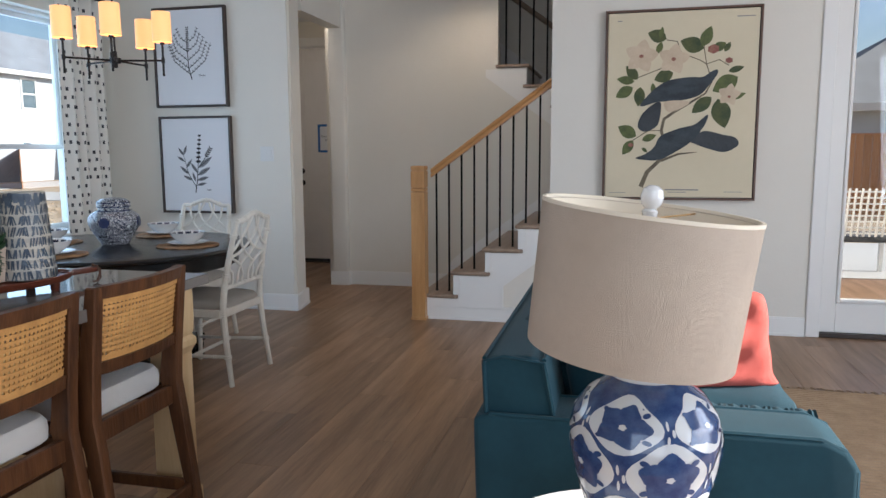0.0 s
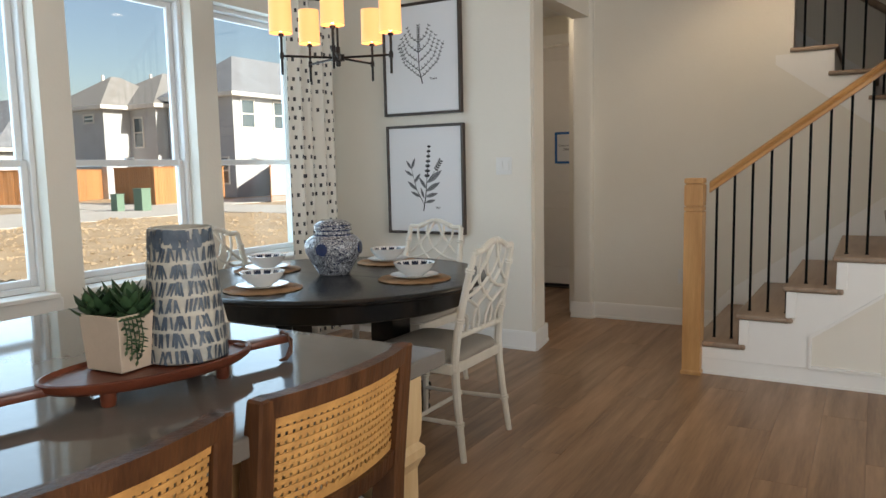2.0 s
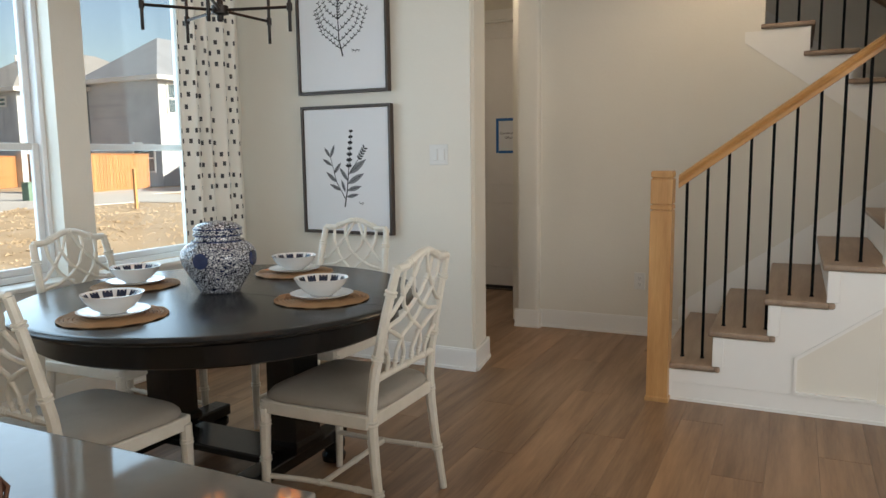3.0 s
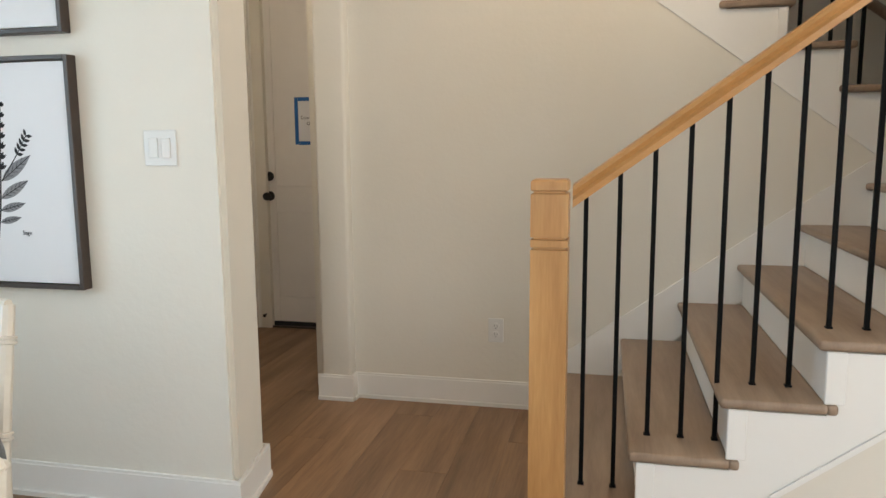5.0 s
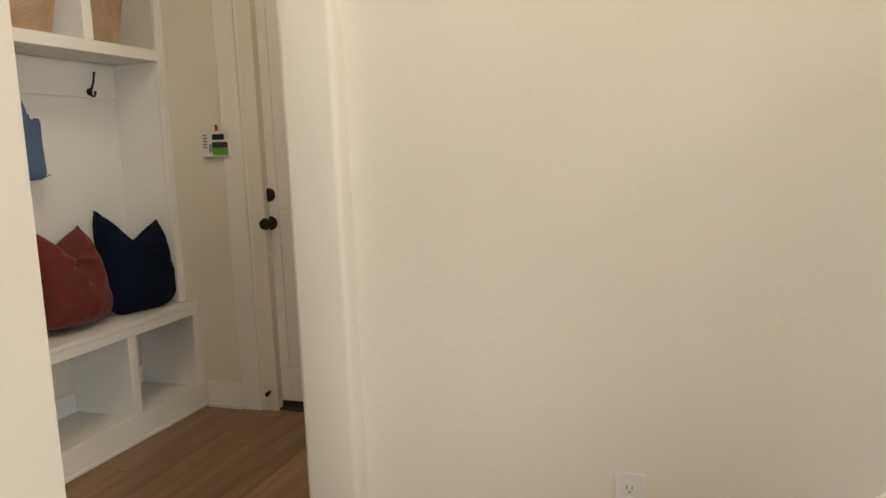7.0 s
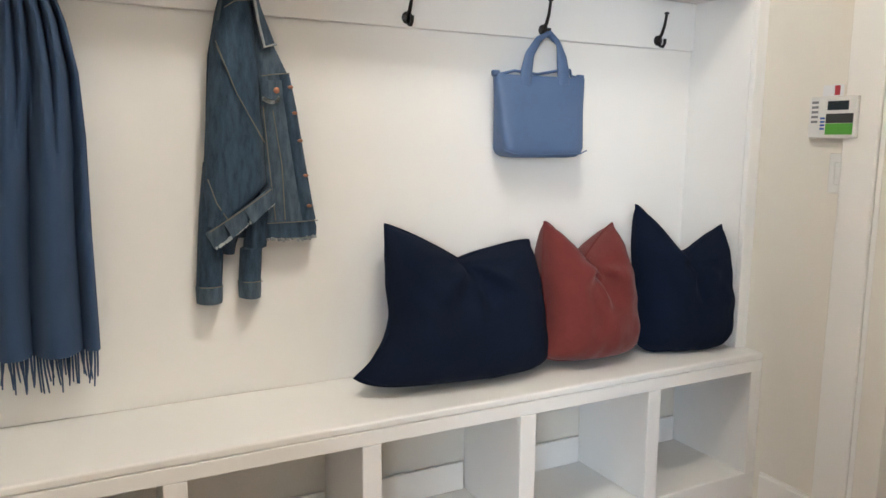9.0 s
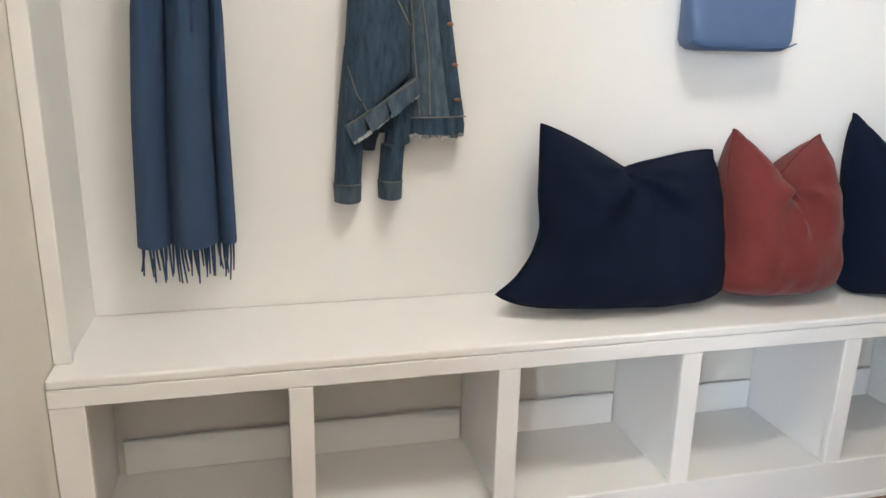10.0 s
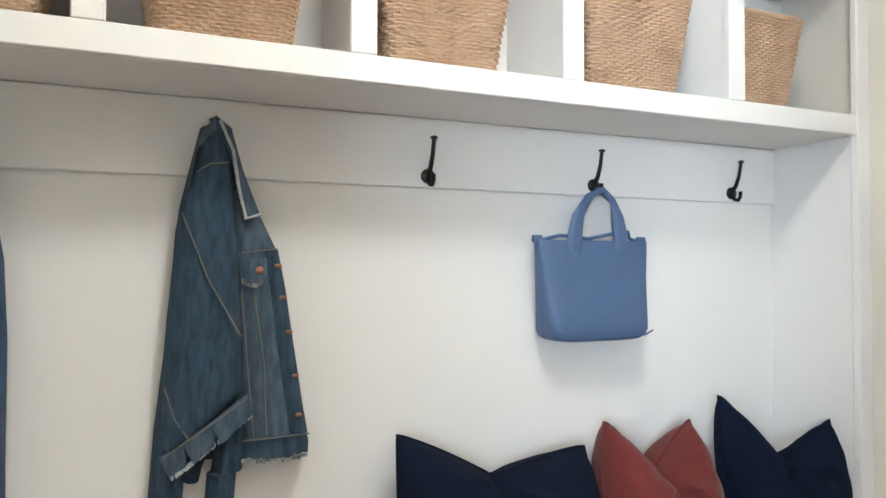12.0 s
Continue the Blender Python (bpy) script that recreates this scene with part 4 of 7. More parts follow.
part("frayed_edge", b, FRAY, jacket, "frayed pocket threads")
for y, z in ((6.634, 1.340), (6.672, 1.350), (6.682, 1.285), (6.695, 1.215), (6.708, 1.125), (6.716, 1.045)):
    k = part("button", lathe(bmesh.new(), [(0.008, 0), (0.008, 0.003), (0.004, 0.005)], 12), COPPER, jacket, "copper button", True)
    k.matrix_basis = pose(0.034 if y < 6.64 else 0.026, y, z, 0, 90, 0) if y < 6.64 else pose(0.026, y, z, 0, 90, 0)
    if y > 6.64:
        k.scale = (0.55, 0.9, 1)

# ---- handbag ----
bag = thing("handbag", "periwinkle blue leather tote hanging by its handles", "handbag", at=(XB + 0.055, 7.450, 1.175))
b = bmesh.new()
def bag_ring(z, half, deep):
    n = 40
    return [(deep * math.copysign(abs(math.sin(2 * math.pi * k / n)) ** 0.45, math.sin(2 * math.pi * k / n)), half * math.copysign(abs(math.cos(2 * math.pi * k / n)) ** 0.35, math.cos(2 * math.pi * k / n)), z) for k in range(n)]
loft(b, [bag_ring(z, h * 0.965, d) for z, h, d in ((-0.006, 0.100, 0.040), (-0.003, 0.126, 0.050), (0.006, 0.142, 0.056), (0.022, 0.150, 0.058), (0.05, 0.152, 0.054), (0.09, 0.155, 0.044), (0.15, 0.160, 0.033), (0.21, 0.165, 0.024), (0.238, 0.167, 0.020), (0.239, 0.160, 0.015), (0.20, 0.156, 0.015))])
for v in b.verts:
    v.co.x += 0.004 * noise.noise(Vector((v.co.y * 16, v.co.z * 14, 1.0)))
part("body", b, BAGBLUE, bag, smooth=True)
b = bmesh.new()
tube(b, [(0.046, -0.150, 0.016), (0.053, -0.12, 0.006), (0.054, 0, 0.004), (0.053, 0.12, 0.006), (0.046, 0.15, 0.016)], 0.0022, 6)
part("base_seam", b, BAGBLUE, bag, smooth=True)
for x, dy in ((0.022, -0.004), (-0.016, 0.018)):
    h = bmesh.new()
    pts = [(x, -0.062 + dy, 0.205), (x, -0.060 + dy, 0.250), (x, -0.050 + dy, 0.300), (x * 0.7 + 0.006, -0.022 + dy, 0.345), (x * 0.5 + 0.008, 0.020, 0.366), (x * 0.7 + 0.006, 0.050 + dy, 0.340), (x, 0.068 + dy, 0.295), (x, 0.076 + dy, 0.250), (x, 0.078 + dy, 0.215)]
    tube(h, pts, [0.020, 0.020, 0.016, 0.009, 0.008, 0.009, 0.016, 0.020, 0.020], 10, flat=0.30)
    part("handle", h, BAGBLUE, bag, smooth=True)
b = tube(bmesh.new(), [(0.0, -0.155, 0.236), (0.012, -0.10, 0.250), (0.014, -0.02, 0.243), (0.012, 0.05, 0.256), (0.008, 0.105, 0.262), (0.004, 0.112, 0.245), (0.0, 0.150, 0.238)], 0.0045, 7)
part("cross_strap", b, BAGBLUE, bag, smooth=True)
for y in (-0.158, 0.150):
    part("strap_tab", fresh(-0.008, y - 0.012, 0.232, 0.008, y + 0.012, 0.250, bev=0.003, seg=1), BAGBLUE, bag)

# ---- bench cushions ----
def cushion(name, label, material, w, h, t, at, tilt, rz, chop=0.10, ear=0.05, flop=0.0, seed=0, skew=0.0):
    ob = thing(name, label, "cushion", at=at, rz=rz)
    b = bmesh.new()
    N = 26
    grid = {}
    for side in (1, -1):
        for i in range(N + 1):
            for j in range(N + 1):
                u, v = 2 * i / N - 1, 2 * j / N - 1
                edge = i in (0, N) or j in (0, N)
                if side < 0 and edge:
                    grid[side, i, j] = grid[1, i, j]
                    continue
                y = w / 2 * u * (1 - 0.02 * (1 - v * v) * u * u) + flop * v * u
                rnd = 0.030 * (abs(u) * abs(v)) ** 8
                z = (h / 2 - rnd * 0.6) * v * (1 - 0.05 * (1 - u * u) * v * v)
                y -= rnd * u
                up = max(0.0, v)
                dent = chop * math.exp(-((u - skew) / 0.30) ** 2) * up ** 1.6
                z -= dent
                y += ear * u * abs(u) * up ** 3 * 0.4
                z += ear * abs(u) ** 3 * up ** 3
                if v < 0:
                    y += (0.13 if u < 0 and seed == 1 else 0.06) * u * abs(u) ** 3 * (-v) ** 4
                th = t / 2 * (max(0.0, 1 - u ** 6) * max(0.0, 1 - abs(v) ** 5)) ** 0.5
                fold = 0.16 * math.sin(5 * u + 3 * v + seed) * math.sin(4 * v - 2 * u + seed * 2) + 0.13 * math.cos(8 * u * (1 + 0.5 * v) + seed) * up + 0.05 * math.sin(13 * u - 9 * v + seed)
                th *= 1 + fold - 0.55 * math.exp(-((u - skew) / 0.12) ** 2) * up
                grid[side, i, j] = b.verts.new((side * th, y, z + h / 2))
    for side in (1, -1):
        for i in range(N):
            for j in range(N):
                q = [grid[side, i, j], grid[side, i + 1, j], grid[side, i + 1, j + 1], grid[side, i, j + 1]]
                b.faces.new(q if side > 0 else q[::-1])
    bmesh.ops.rotate(b, verts=b.verts, cent=(0, 0, 0), matrix=Matrix.Rotation(radians(tilt), 3, "Y"))
    lo = min(v.co.z for v in b.verts)
    bmesh.ops.translate(b, verts=b.verts, vec=(0, 0, -lo + 0.001))
    body = part("cover", b, material, ob, smooth=True)
    body.data.shade_smooth()
    return ob


def plump(label, material, tl, tr, bl, br, x_top, x_low, t, notch, depth, seed, side=0.03, twist=0.0):
    """A stuffed cover drawn out to four corners (y, z), chopped at the top and sagging on the seat."""
    yc = (bl[0] + br[0]) / 2
    ob = thing("cushion", label, "cushion", "bench cushions", at=((x_low + x_top) / 2, yc, SZ))
    xm = (x_low + x_top) / 2
    N = 40
    b = bmesh.new()
    grid = {}

    def centre(u, v):
        p, q = (u + 1) / 2, (v + 1) / 2
        foot = max(0.0, 1 - q / 0.42) ** 1.7     # the lower corners splay out on the seat
        y_l = tl[0] + (bl[0] - tl[0]) * foot - side * math.sin(math.pi * q)
        y_r = tr[0] + (br[0] - tr[0]) * foot + side * math.sin(math.pi * q)
        y = (1 - p) * y_l + p * y_r - yc
        z = (1 - q) * ((1 - p) * bl[1] + p * br[1]) + q * ((1 - p) * tl[1] + p * tr[1])
        z -= 0.012 * (1 - u * u) * (1 - q) ** 2
        z += 0.030 * abs(u) ** 6 * (1 - q) ** 6
        up = max(0.0, q) ** 2.2
        z -= depth * up * (max(0.0, 1 - abs((u - notch) / (1.0 + abs(notch)))) ** 1.35)
        x = x_low + (x_top - x_low) * q - xm + twist * p
        return x, y, z
    for s_ in (1, -1):
        for i in range(N + 1):
            for j in range(N + 1):
                u, v = 2 * i / N - 1, 2 * j / N - 1
                if s_ < 0 and (i in (0, N) or j in (0, N)):
                    grid[s_, i, j] = grid[1, i, j]
                    continue
                x, y, z = centre(u, v)
                full = ((1 - u ** 4) * (1 - v ** 4)) ** 0.55
                th = t / 2 * full
                crease = math.exp(-((u - notch - 0.10 * math.sin(3 * v + seed)) / 0.10) ** 2) * max(0.0, v + 0.15) ** 0.8
                fan = math.sin(9 * math.atan2(u - notch, 0.95 - v) + seed) * math.exp(-((u - notch) ** 2 + (v - 0.6) ** 2) / 0.30)
                tug = math.sin(14 * (u * 0.6 + v) + seed) * (abs(u) ** 3) * 0.5 + math.sin(17 * (v * 0.5 - u) + 2 * seed) * (max(0.0, -v) ** 3) * 0.4
                th *= max(0.12, 1 - 0.55 * crease + 0.18 * fan + 0.09 * tug)
                th += full * (0.014 * noise.noise(Vector((u * 2.2 + seed, v * 2.2, s_))) + 0.004 * noise.noise(Vector((u * 6, v * 5 + seed, s_))))
                grid[s_, i, j] = b.verts.new((x + s_ * th, y, max(0.002, z)))
    for s_ in (1, -1):
        for i in range(N):
            for j in range(N):
                q = [grid[s_, i, j], grid[s_, i + 1, j], grid[s_, i + 1, j + 1], grid[s_, i, j + 1]]
                b.faces.new(q if s_ > 0 else q[::-1])
    part("cover", b, material, ob, smooth=True).data.shade_smooth()
    rim = [centre(2 * k / N - 1, -1) for k in range(N)] + [centre(1, 2 * k / N - 1) for k in range(N)] + [centre(1 - 2 * k / N, 1) for k in range(N)] + [centre(-1, 1 - 2 * k / N) for k in range(N)]
    part("seam", tube(bmesh.new(), [(x, y, max(0.0045, z)) for x, y, z in rim], 0.0035, 6, closed=True), material, ob, smooth=True)


plump("large navy cotton cushion leaning on the bench back", NAVY, (6.922, 0.455), (7.398, 0.385), (6.790, 0.034), (7.408, 0.014), -3.555, -3.450, 0.22, -0.02, 0.080, 1.0, 0.010)
plump("rust velvet cushion with a deep pinch on the bench", RUST, (7.448, 0.440), (7.712, 0.432), (7.372, 0.034), (7.745, 0.026), -3.545, -3.450, 0.23, 0.06, 0.140, 2.2, 0.028)
plump("navy cotton cushion with two pointed corners on the bench", NAVY, (7.795, 0.482), (8.096, 0.425), (7.770, 0.010), (8.088, 0.012), -3.530, -3.470, 0.18, 0.08, 0.175, 4.1, 0.004, 0.085)

# ---- baskets in the upper cubbies ----
def basket(y, w, at_x):
    ob = thing("basket", "tapered woven seagrass basket with a small rope handle", "basket", "cubby baskets", at=(at_x, y, 1.743))
    b = bmesh.new()
    rows_n, hgt = 34, 0.235
    def ring_at(f):
        hx, hy = 0.088 + 0.030 * f, w / 2 + 0.032 * f
        c = 0.028
        pts = []
        for cx, cy, a0 in ((hx - c, hy - c, 0), (-hx + c, hy - c, 90), (-hx + c, -hy + c, 180), (hx - c, -hy + c, 270)):
            for s_ in range(4):
                a = radians(a0 + 30 * s_)
                pts.append((cx + c * math.cos(a), cy + c * math.sin(a)))
        return pts
    def along(f, n):
        p = ring_at(f)
        lens = [math.dist(p[i], p[(i + 1) % len(p)]) for i in range(len(p))]
        tot = sum(lens)
        res = []
        for k in range(n):
            d = tot * k / n
            i = 0
            while d > lens[i]:
                d -= lens[i]
                i += 1
            a, c = p[i], p[(i + 1) % len(p)]
            q = d / lens[i]
            res.append((a[0] + (c[0] - a[0]) * q, a[1] + (c[1] - a[1]) * q))
        return res
    NB = 74
    loft(b, [[(x * 0.965, yy * 0.975, z) for x, yy in along(z / hgt, NB)] for z in (0.004, hgt * 0.5, hgt)] )
    rw = random.Random(int(y * 1000))
    for r in range(rows_n):
        f = (r + 0.5) / rows_n
        z = f * hgt
        pts, phase = along(f, NB * 2), (r % 2) * math.pi
        strand = []
        for k, (px, py) in enumerate(pts):
            d = Vector((px, py, 0)).normalized()
            o = 0.0026 * math.sin(math.pi * k / 2 + phase) + rw.uniform(-0.0007, 0.0007)
            strand.append((px + d.x * o, py + d.y * o, z + rw.uniform(-0.0006, 0.0006)))
        tube(b, strand, [hgt / rows_n * rw.uniform(0.40, 0.54) for _ in strand], 5, closed=True)
    part("weave", b, WICKER, ob)
    p = along(1.0, 48)
    part("rim", tube(bmesh.new(), [(x, yy, hgt) for x, yy in p], 0.007, 6, closed=True), WICKER, ob, smooth=True)
    hd = tube(bmesh.new(), arc((0.02, w / 2 + 0.03, hgt - 0.005), (0.06, w / 2 + 0.03, hgt - 0.005), (0, 0.012, 0.03)), 0.004, 6)
    part("handle", hd, WICKERD, ob, "brown rope handle", True)
    return ob


for y, w, dx in ((6.125, 0.235, 0.0), (6.545, 0.235, 0.01), (6.975, 0.235, 0.0), (7.450, 0.235, 0.0), (7.850, 0.20, -0.02)):
    basket(y, w, -3.505 + dx)

# ---- alarm keypad and switch by the door ----
kp = thing("alarm_keypad", "white alarm keypad with a small screen and green label", "keypad", at=(-3.105, YM, 1.295))
part("case", fresh(-0.076, -0.028, -0.060, 0.076, -0.0005, 0.060, bev=0.005), PLASTIC, kp)
part("screen", fresh(-0.015, -0.0295, 0.020, 0.050, -0.0281, 0.046), mat("lcd", (0.02, 0.025, 0.025), 0.2), kp, "dark screen")
part("green_label", fresh(-0.018, -0.0295, -0.050, 0.066, -0.0281, -0.018), mat("green_label", (0.10, 0.34, 0.04), 0.6), kp, "green label")
part("dark_label", fresh(-0.018, -0.0295, -0.017, 0.066, -0.0281, 0.010), mat("label_dark", (0.03, 0.03, 0.03), 0.5), kp, "dark label")
b = bmesh.new()
for r in range(5):
    box(b, -0.066, -0.0293, 0.040 - r * 0.014, -0.045, -0.0281, 0.047 - r * 0.014)
part("key_print", b, GREYINK, kp, "grey printed marks")
b = bmesh.new()
for r in range(4):
    box(b, -0.036, -0.0293, -0.006 - r * 0.010, -0.022, -0.0281, 0.000 - r * 0.010)
part("status_marks", b, mat("blue_print", (0.05, 0.12, 0.4), 0.6), kp, "blue and red marks")
card = part("card", fresh(-0.036, -0.026, 0.0605, 0.028, -0.024, 0.092), PAPER, kp, "small card tucked behind")
part("card_print", fresh(0.002, -0.0272, 0.0625, 0.018, -0.0262, 0.090), mat("red_print", (0.45, 0.04, 0.05), 0.6), kp, "red print")
def wall_plate(name, label, cat, at, rz, w, kinds):
    ob = thing(name, label, cat, at=at, rz=rz)
    part("plate", fresh(-w / 2, -0.006, -0.058, w / 2, -0.0004, 0.058, bev=0.003), PLASTIC, ob)
    n = len(kinds)
    for i, k in enumerate(kinds):
        x = (i - (n - 1) / 2) * 0.046
        if k == "rocker":
            part("rocker", fresh(x - 0.0165, -0.010, -0.033, x + 0.0165, -0.0061, 0.033, bev=0.003), PLASTIC, ob)
        else:
            for z in (-0.020, 0.020):
                part("socket", lathe(bmesh.new(), [(0.0165, 0), (0.0165, 0.002), (0.0155, 0.0028)], 20), PLASTIC, ob).matrix_basis = pose(x, -0.0055, z, 90, 0, 0)
                b = fresh(x - 0.0075, -0.0092, z - 0.002, x - 0.0052, -0.0084, z + 0.007)
                box(b, x + 0.0052, -0.0092, z - 0.002, x + 0.0075, -0.0084, z + 0.006)
                box(b, x - 0.002, -0.0092, z - 0.011, x + 0.002, -0.0084, z - 0.007)
                part("slots", b, INK, ob, "dark slots")
    return ob
wall_plate("light_switch", "white rocker light switch on the mudroom wall", "light switch", (-3.079, YM, 1.133), 0, 0.075, ["rocker"])
wall_plate("light_switch", "white double rocker light switch on the dining wall", "light switch", (-2.045, YD, 1.248), 0, 0.117, ["rocker", "rocker"])
wall_plate("wall_outlet", "white duplex outlet low on the hall wall", "outlet", (-1.130, YF, 0.376), 0, 0.073, ["outlet"])

# ---- dining table ----
TX, TY, TZ = -2.175, 4.065, 0.727
table = thing("dining_table", "round ebonised double-pedestal dining table", "table", at=(TX, TY, 0))
b = lathe(bmesh.new(), [(0.70, TZ - 0.034), (0.735, TZ - 0.030), (0.747, TZ - 0.020), (0.747, TZ - 0.012), (0.738, TZ - 0.003), (0.725, TZ)], 96)
part("tabletop", b, EBONY, table, smooth=True)
part("leaf_joint", fresh(-0.737, -0.0012, TZ - 0.002, 0.737, 0.0012, TZ + 0.0004), INK, table)
b = lathe(bmesh.new(), [(0.60, TZ - 0.0345), (0.672, TZ - 0.0345), (0.672, TZ - 0.110), (0.66, TZ - 0.118), (0.60, TZ - 0.118)], 80)
part("apron", b, EBONY, table, smooth=True)
for x in (-0.31, 0.31):
    b = bmesh.new()
    rr = [(0.062, TZ - 0.119), (0.062, 0.20), (0.072, 0.185), (0.072, 0.165), (0.058, 0.150)]
    loft(b, [[(x - r, -r * 1.2, z), (x + r, -r * 1.2, z), (x + r, r * 1.2, z), (x - r, r * 1.2, z)] for r, z in reversed(rr)])
    part("pedestal", b, EBONY, table)
    for y in (-0.25, 0.25):
        b = lathe(bmesh.new(), [(0.030, 0.0), (0.046, 0.006), (0.050, 0.030), (0.036, 0.050), (0.048, 0.064), (0.048, 0.090), (0.030, 0.100)], 20, (x, y, 0))
        part("bun_foot", b, EBONY, table, smooth=True)
    part("foot_rail", fresh(x - 0.045, -0.29, 0.100, x + 0.045, 0.29, 0.150, bev=0.008), EBONY, table)
part("stretcher", fresh(-0.265, -0.10, 0.105, 0.265, 0.10, 0.135, bev=0.005), EBONY, table)

# ---- dining chairs of white lacquered bamboo ----
def knots(b, pts, r, every=3):
    for p, q in list(zip(pts, pts[1:]))[1::every]:
        p, q = Vector(p), Vector(q)
        m, d = p.lerp(q, 0.5), (q - p).normalized()
        for o in (-0.006, 0.006):
            tube(b, [m + d * (o - 0.004), m + d * (o - 0.002), m + d * (o + 0.002), m + d * (o + 0.004)], [r * 1.02, r * 1.22, r * 1.22, r * 1.02], 8)


def dining_chair(at, rz, label):
    c = thing("dining_chair", label, "chair", "chairs round the table", at=at, rz=rz)
    def rod(name, pts, r, every=3):
        b = tube(bmesh.new(), pts, r, 8)
        knots(b, pts, r if not isinstance(r, list) else r[len(r) // 2], every)
        return part(name, b, BAMBOO, c, smooth=True)
    for s_ in (-1, 1):
        pts = [(0.045, 0.223 * s_, 0.0), (0.032, 0.218 * s_, 0.10), (0.016, 0.213 * s_, 0.22), (0.004, 0.208 * s_, 0.34), (0.0, 0.205 * s_, 0.44), (0.012, 0.200 * s_, 0.55), (0.034, 0.194 * s_, 0.66), (0.058, 0.188 * s_, 0.77), (0.080, 0.182 * s_, 0.86), (0.088, 0.178 * s_, 0.893)]
        rod("rear_post", pts, [0.014, 0.015, 0.017, 0.019, 0.019, 0.018, 0.017, 0.016, 0.015, 0.015], 2)
        pts = [(-0.455, 0.225 * s_, 0.0), (-0.452, 0.226 * s_, 0.14), (-0.448, 0.226 * s_, 0.28), (-0.445, 0.226 * s_, 0.395)]
        rod("front_leg", pts, [0.014, 0.016, 0.019, 0.021], 1)
        rod("side_stretcher", [(-0.45, 0.22 * s_, 0.145), (-0.30, 0.205 * s_, 0.150), (-0.15, 0.205 * s_, 0.155), (0.022, 0.213 * s_, 0.16)], 0.010, 1)
    def back(y, z):
        t = (z - 0.44) / 0.45
        return (0.0 + 0.088 * max(0, t) ** 1.15, y, z)
    rod("top_rail", [back(-0.178, 0.893), back(-0.125, 0.893), back(-0.075, 0.912), back(-0.03, 0.928), back(0.03, 0.928), back(0.075, 0.912), back(0.125, 0.893), back(0.178, 0.893)], 0.014, 2)
    rod("lower_rail", [back(-0.198, 0.535), back(-0.07, 0.535), back(0.07, 0.535), back(0.198, 0.535)], 0.012, 1)
    rod("cross_stretcher", [(-0.215, -0.205, 0.152), (-0.215, -0.07, 0.152), (-0.215, 0.07, 0.152), (-0.215, 0.205, 0.152)], 0.010, 1)
    # curved fretwork
    frets = []
    for s_ in (-1, 1):
        frets.append([(0.055 * s_, 0.918), (0.060 * s_, 0.86), (0.025 * s_, 0.79), (-0.035 * s_, 0.745), (-0.10 * s_, 0.715), (-0.186 * s_, 0.700)])
        frets.append([(0.125 * s_, 0.89), (0.120 * s_, 0.83), (0.085 * s_, 0.76), (0.020 * s_, 0.70), (-0.060 * s_, 0.655), (-0.085 * s_, 0.60), (-0.080 * s_, 0.537)])
        frets.append([(0.186 * s_, 0.70), (0.125 * s_, 0.675), (0.060 * s_, 0.64), (0.030 * s_, 0.59), (0.035 * s_, 0.537)])
        frets.append([(0.193 * s_, 0.64), (0.150 * s_, 0.615), (0.130 * s_, 0.575), (0.135 * s_, 0.537)])
        frets.append([(0.012 * s_, 0.926), (0.045 * s_, 0.86), (0.105 * s_, 0.79), (0.155 * s_, 0.745), (0.184 * s_, 0.735)])
    for f in frets:
        rod("fret", [back(y, z) for y, z in f], 0.0075, 2)
    b = bmesh.new()
    for y0, y1 in ((-0.236, -0.214), (0.214, 0.236)):
        box(b, -0.45, y0, 0.375, 0.0, y1, 0.42, bev=0.004, seg=1)
    box(b, -0.468, -0.23, 0.375, -0.445, 0.23, 0.42, bev=0.004, seg=1)
    box(b, -0.012, -0.205, 0.375, 0.012, 0.205, 0.42, bev=0.004, seg=1)
    part("seat_frame", b, BAMBOO, c)
    b = bmesh.new()
    def seat_ring(k, z):
        n, res = 32, []
        for i in range(n):
            a = 2 * math.pi * i / n
            u, v = math.copysign(abs(math.cos(a)) ** 0.35, math.cos(a)), math.copysign(abs(math.sin(a)) ** 0.35, math.sin(a))
            res.append((-0.228 + 0.242 * k * u, (0.228 + 0.012 * -u) * k * v, z))
        return res
    loft(b, [seat_ring(k, z) for k, z in ((0.98, 0.4205), (1.0, 0.424), (1.005, 0.432), (0.995, 0.440), (0.95, 0.452), (0.8, 0.464), (0.5, 0.472), (0.2, 0.474))])
    part("seat_cushion", b, GREYCL, c, "taupe upholstered seat", True)
    for ob in c.children:     # a shallow seat
        for v in ob.data.vertices:
            v.co.x *= 0.93 if v.co.x < 0 else 1.0
    return c


chair_e = dining_chair((-1.388, 4.050, 0), 0, "white bamboo-style dining chair with taupe seat, facing the table")
copy_thing(chair_e, pose(-2.150, 4.880, 0, 0, 0, 88))
copy_thing(chair_e, pose(-2.975, 4.085, 0, 0, 0, 182))
copy_thing(chair_e, pose(-2.180, 3.190, 0, 0, 0, -93))

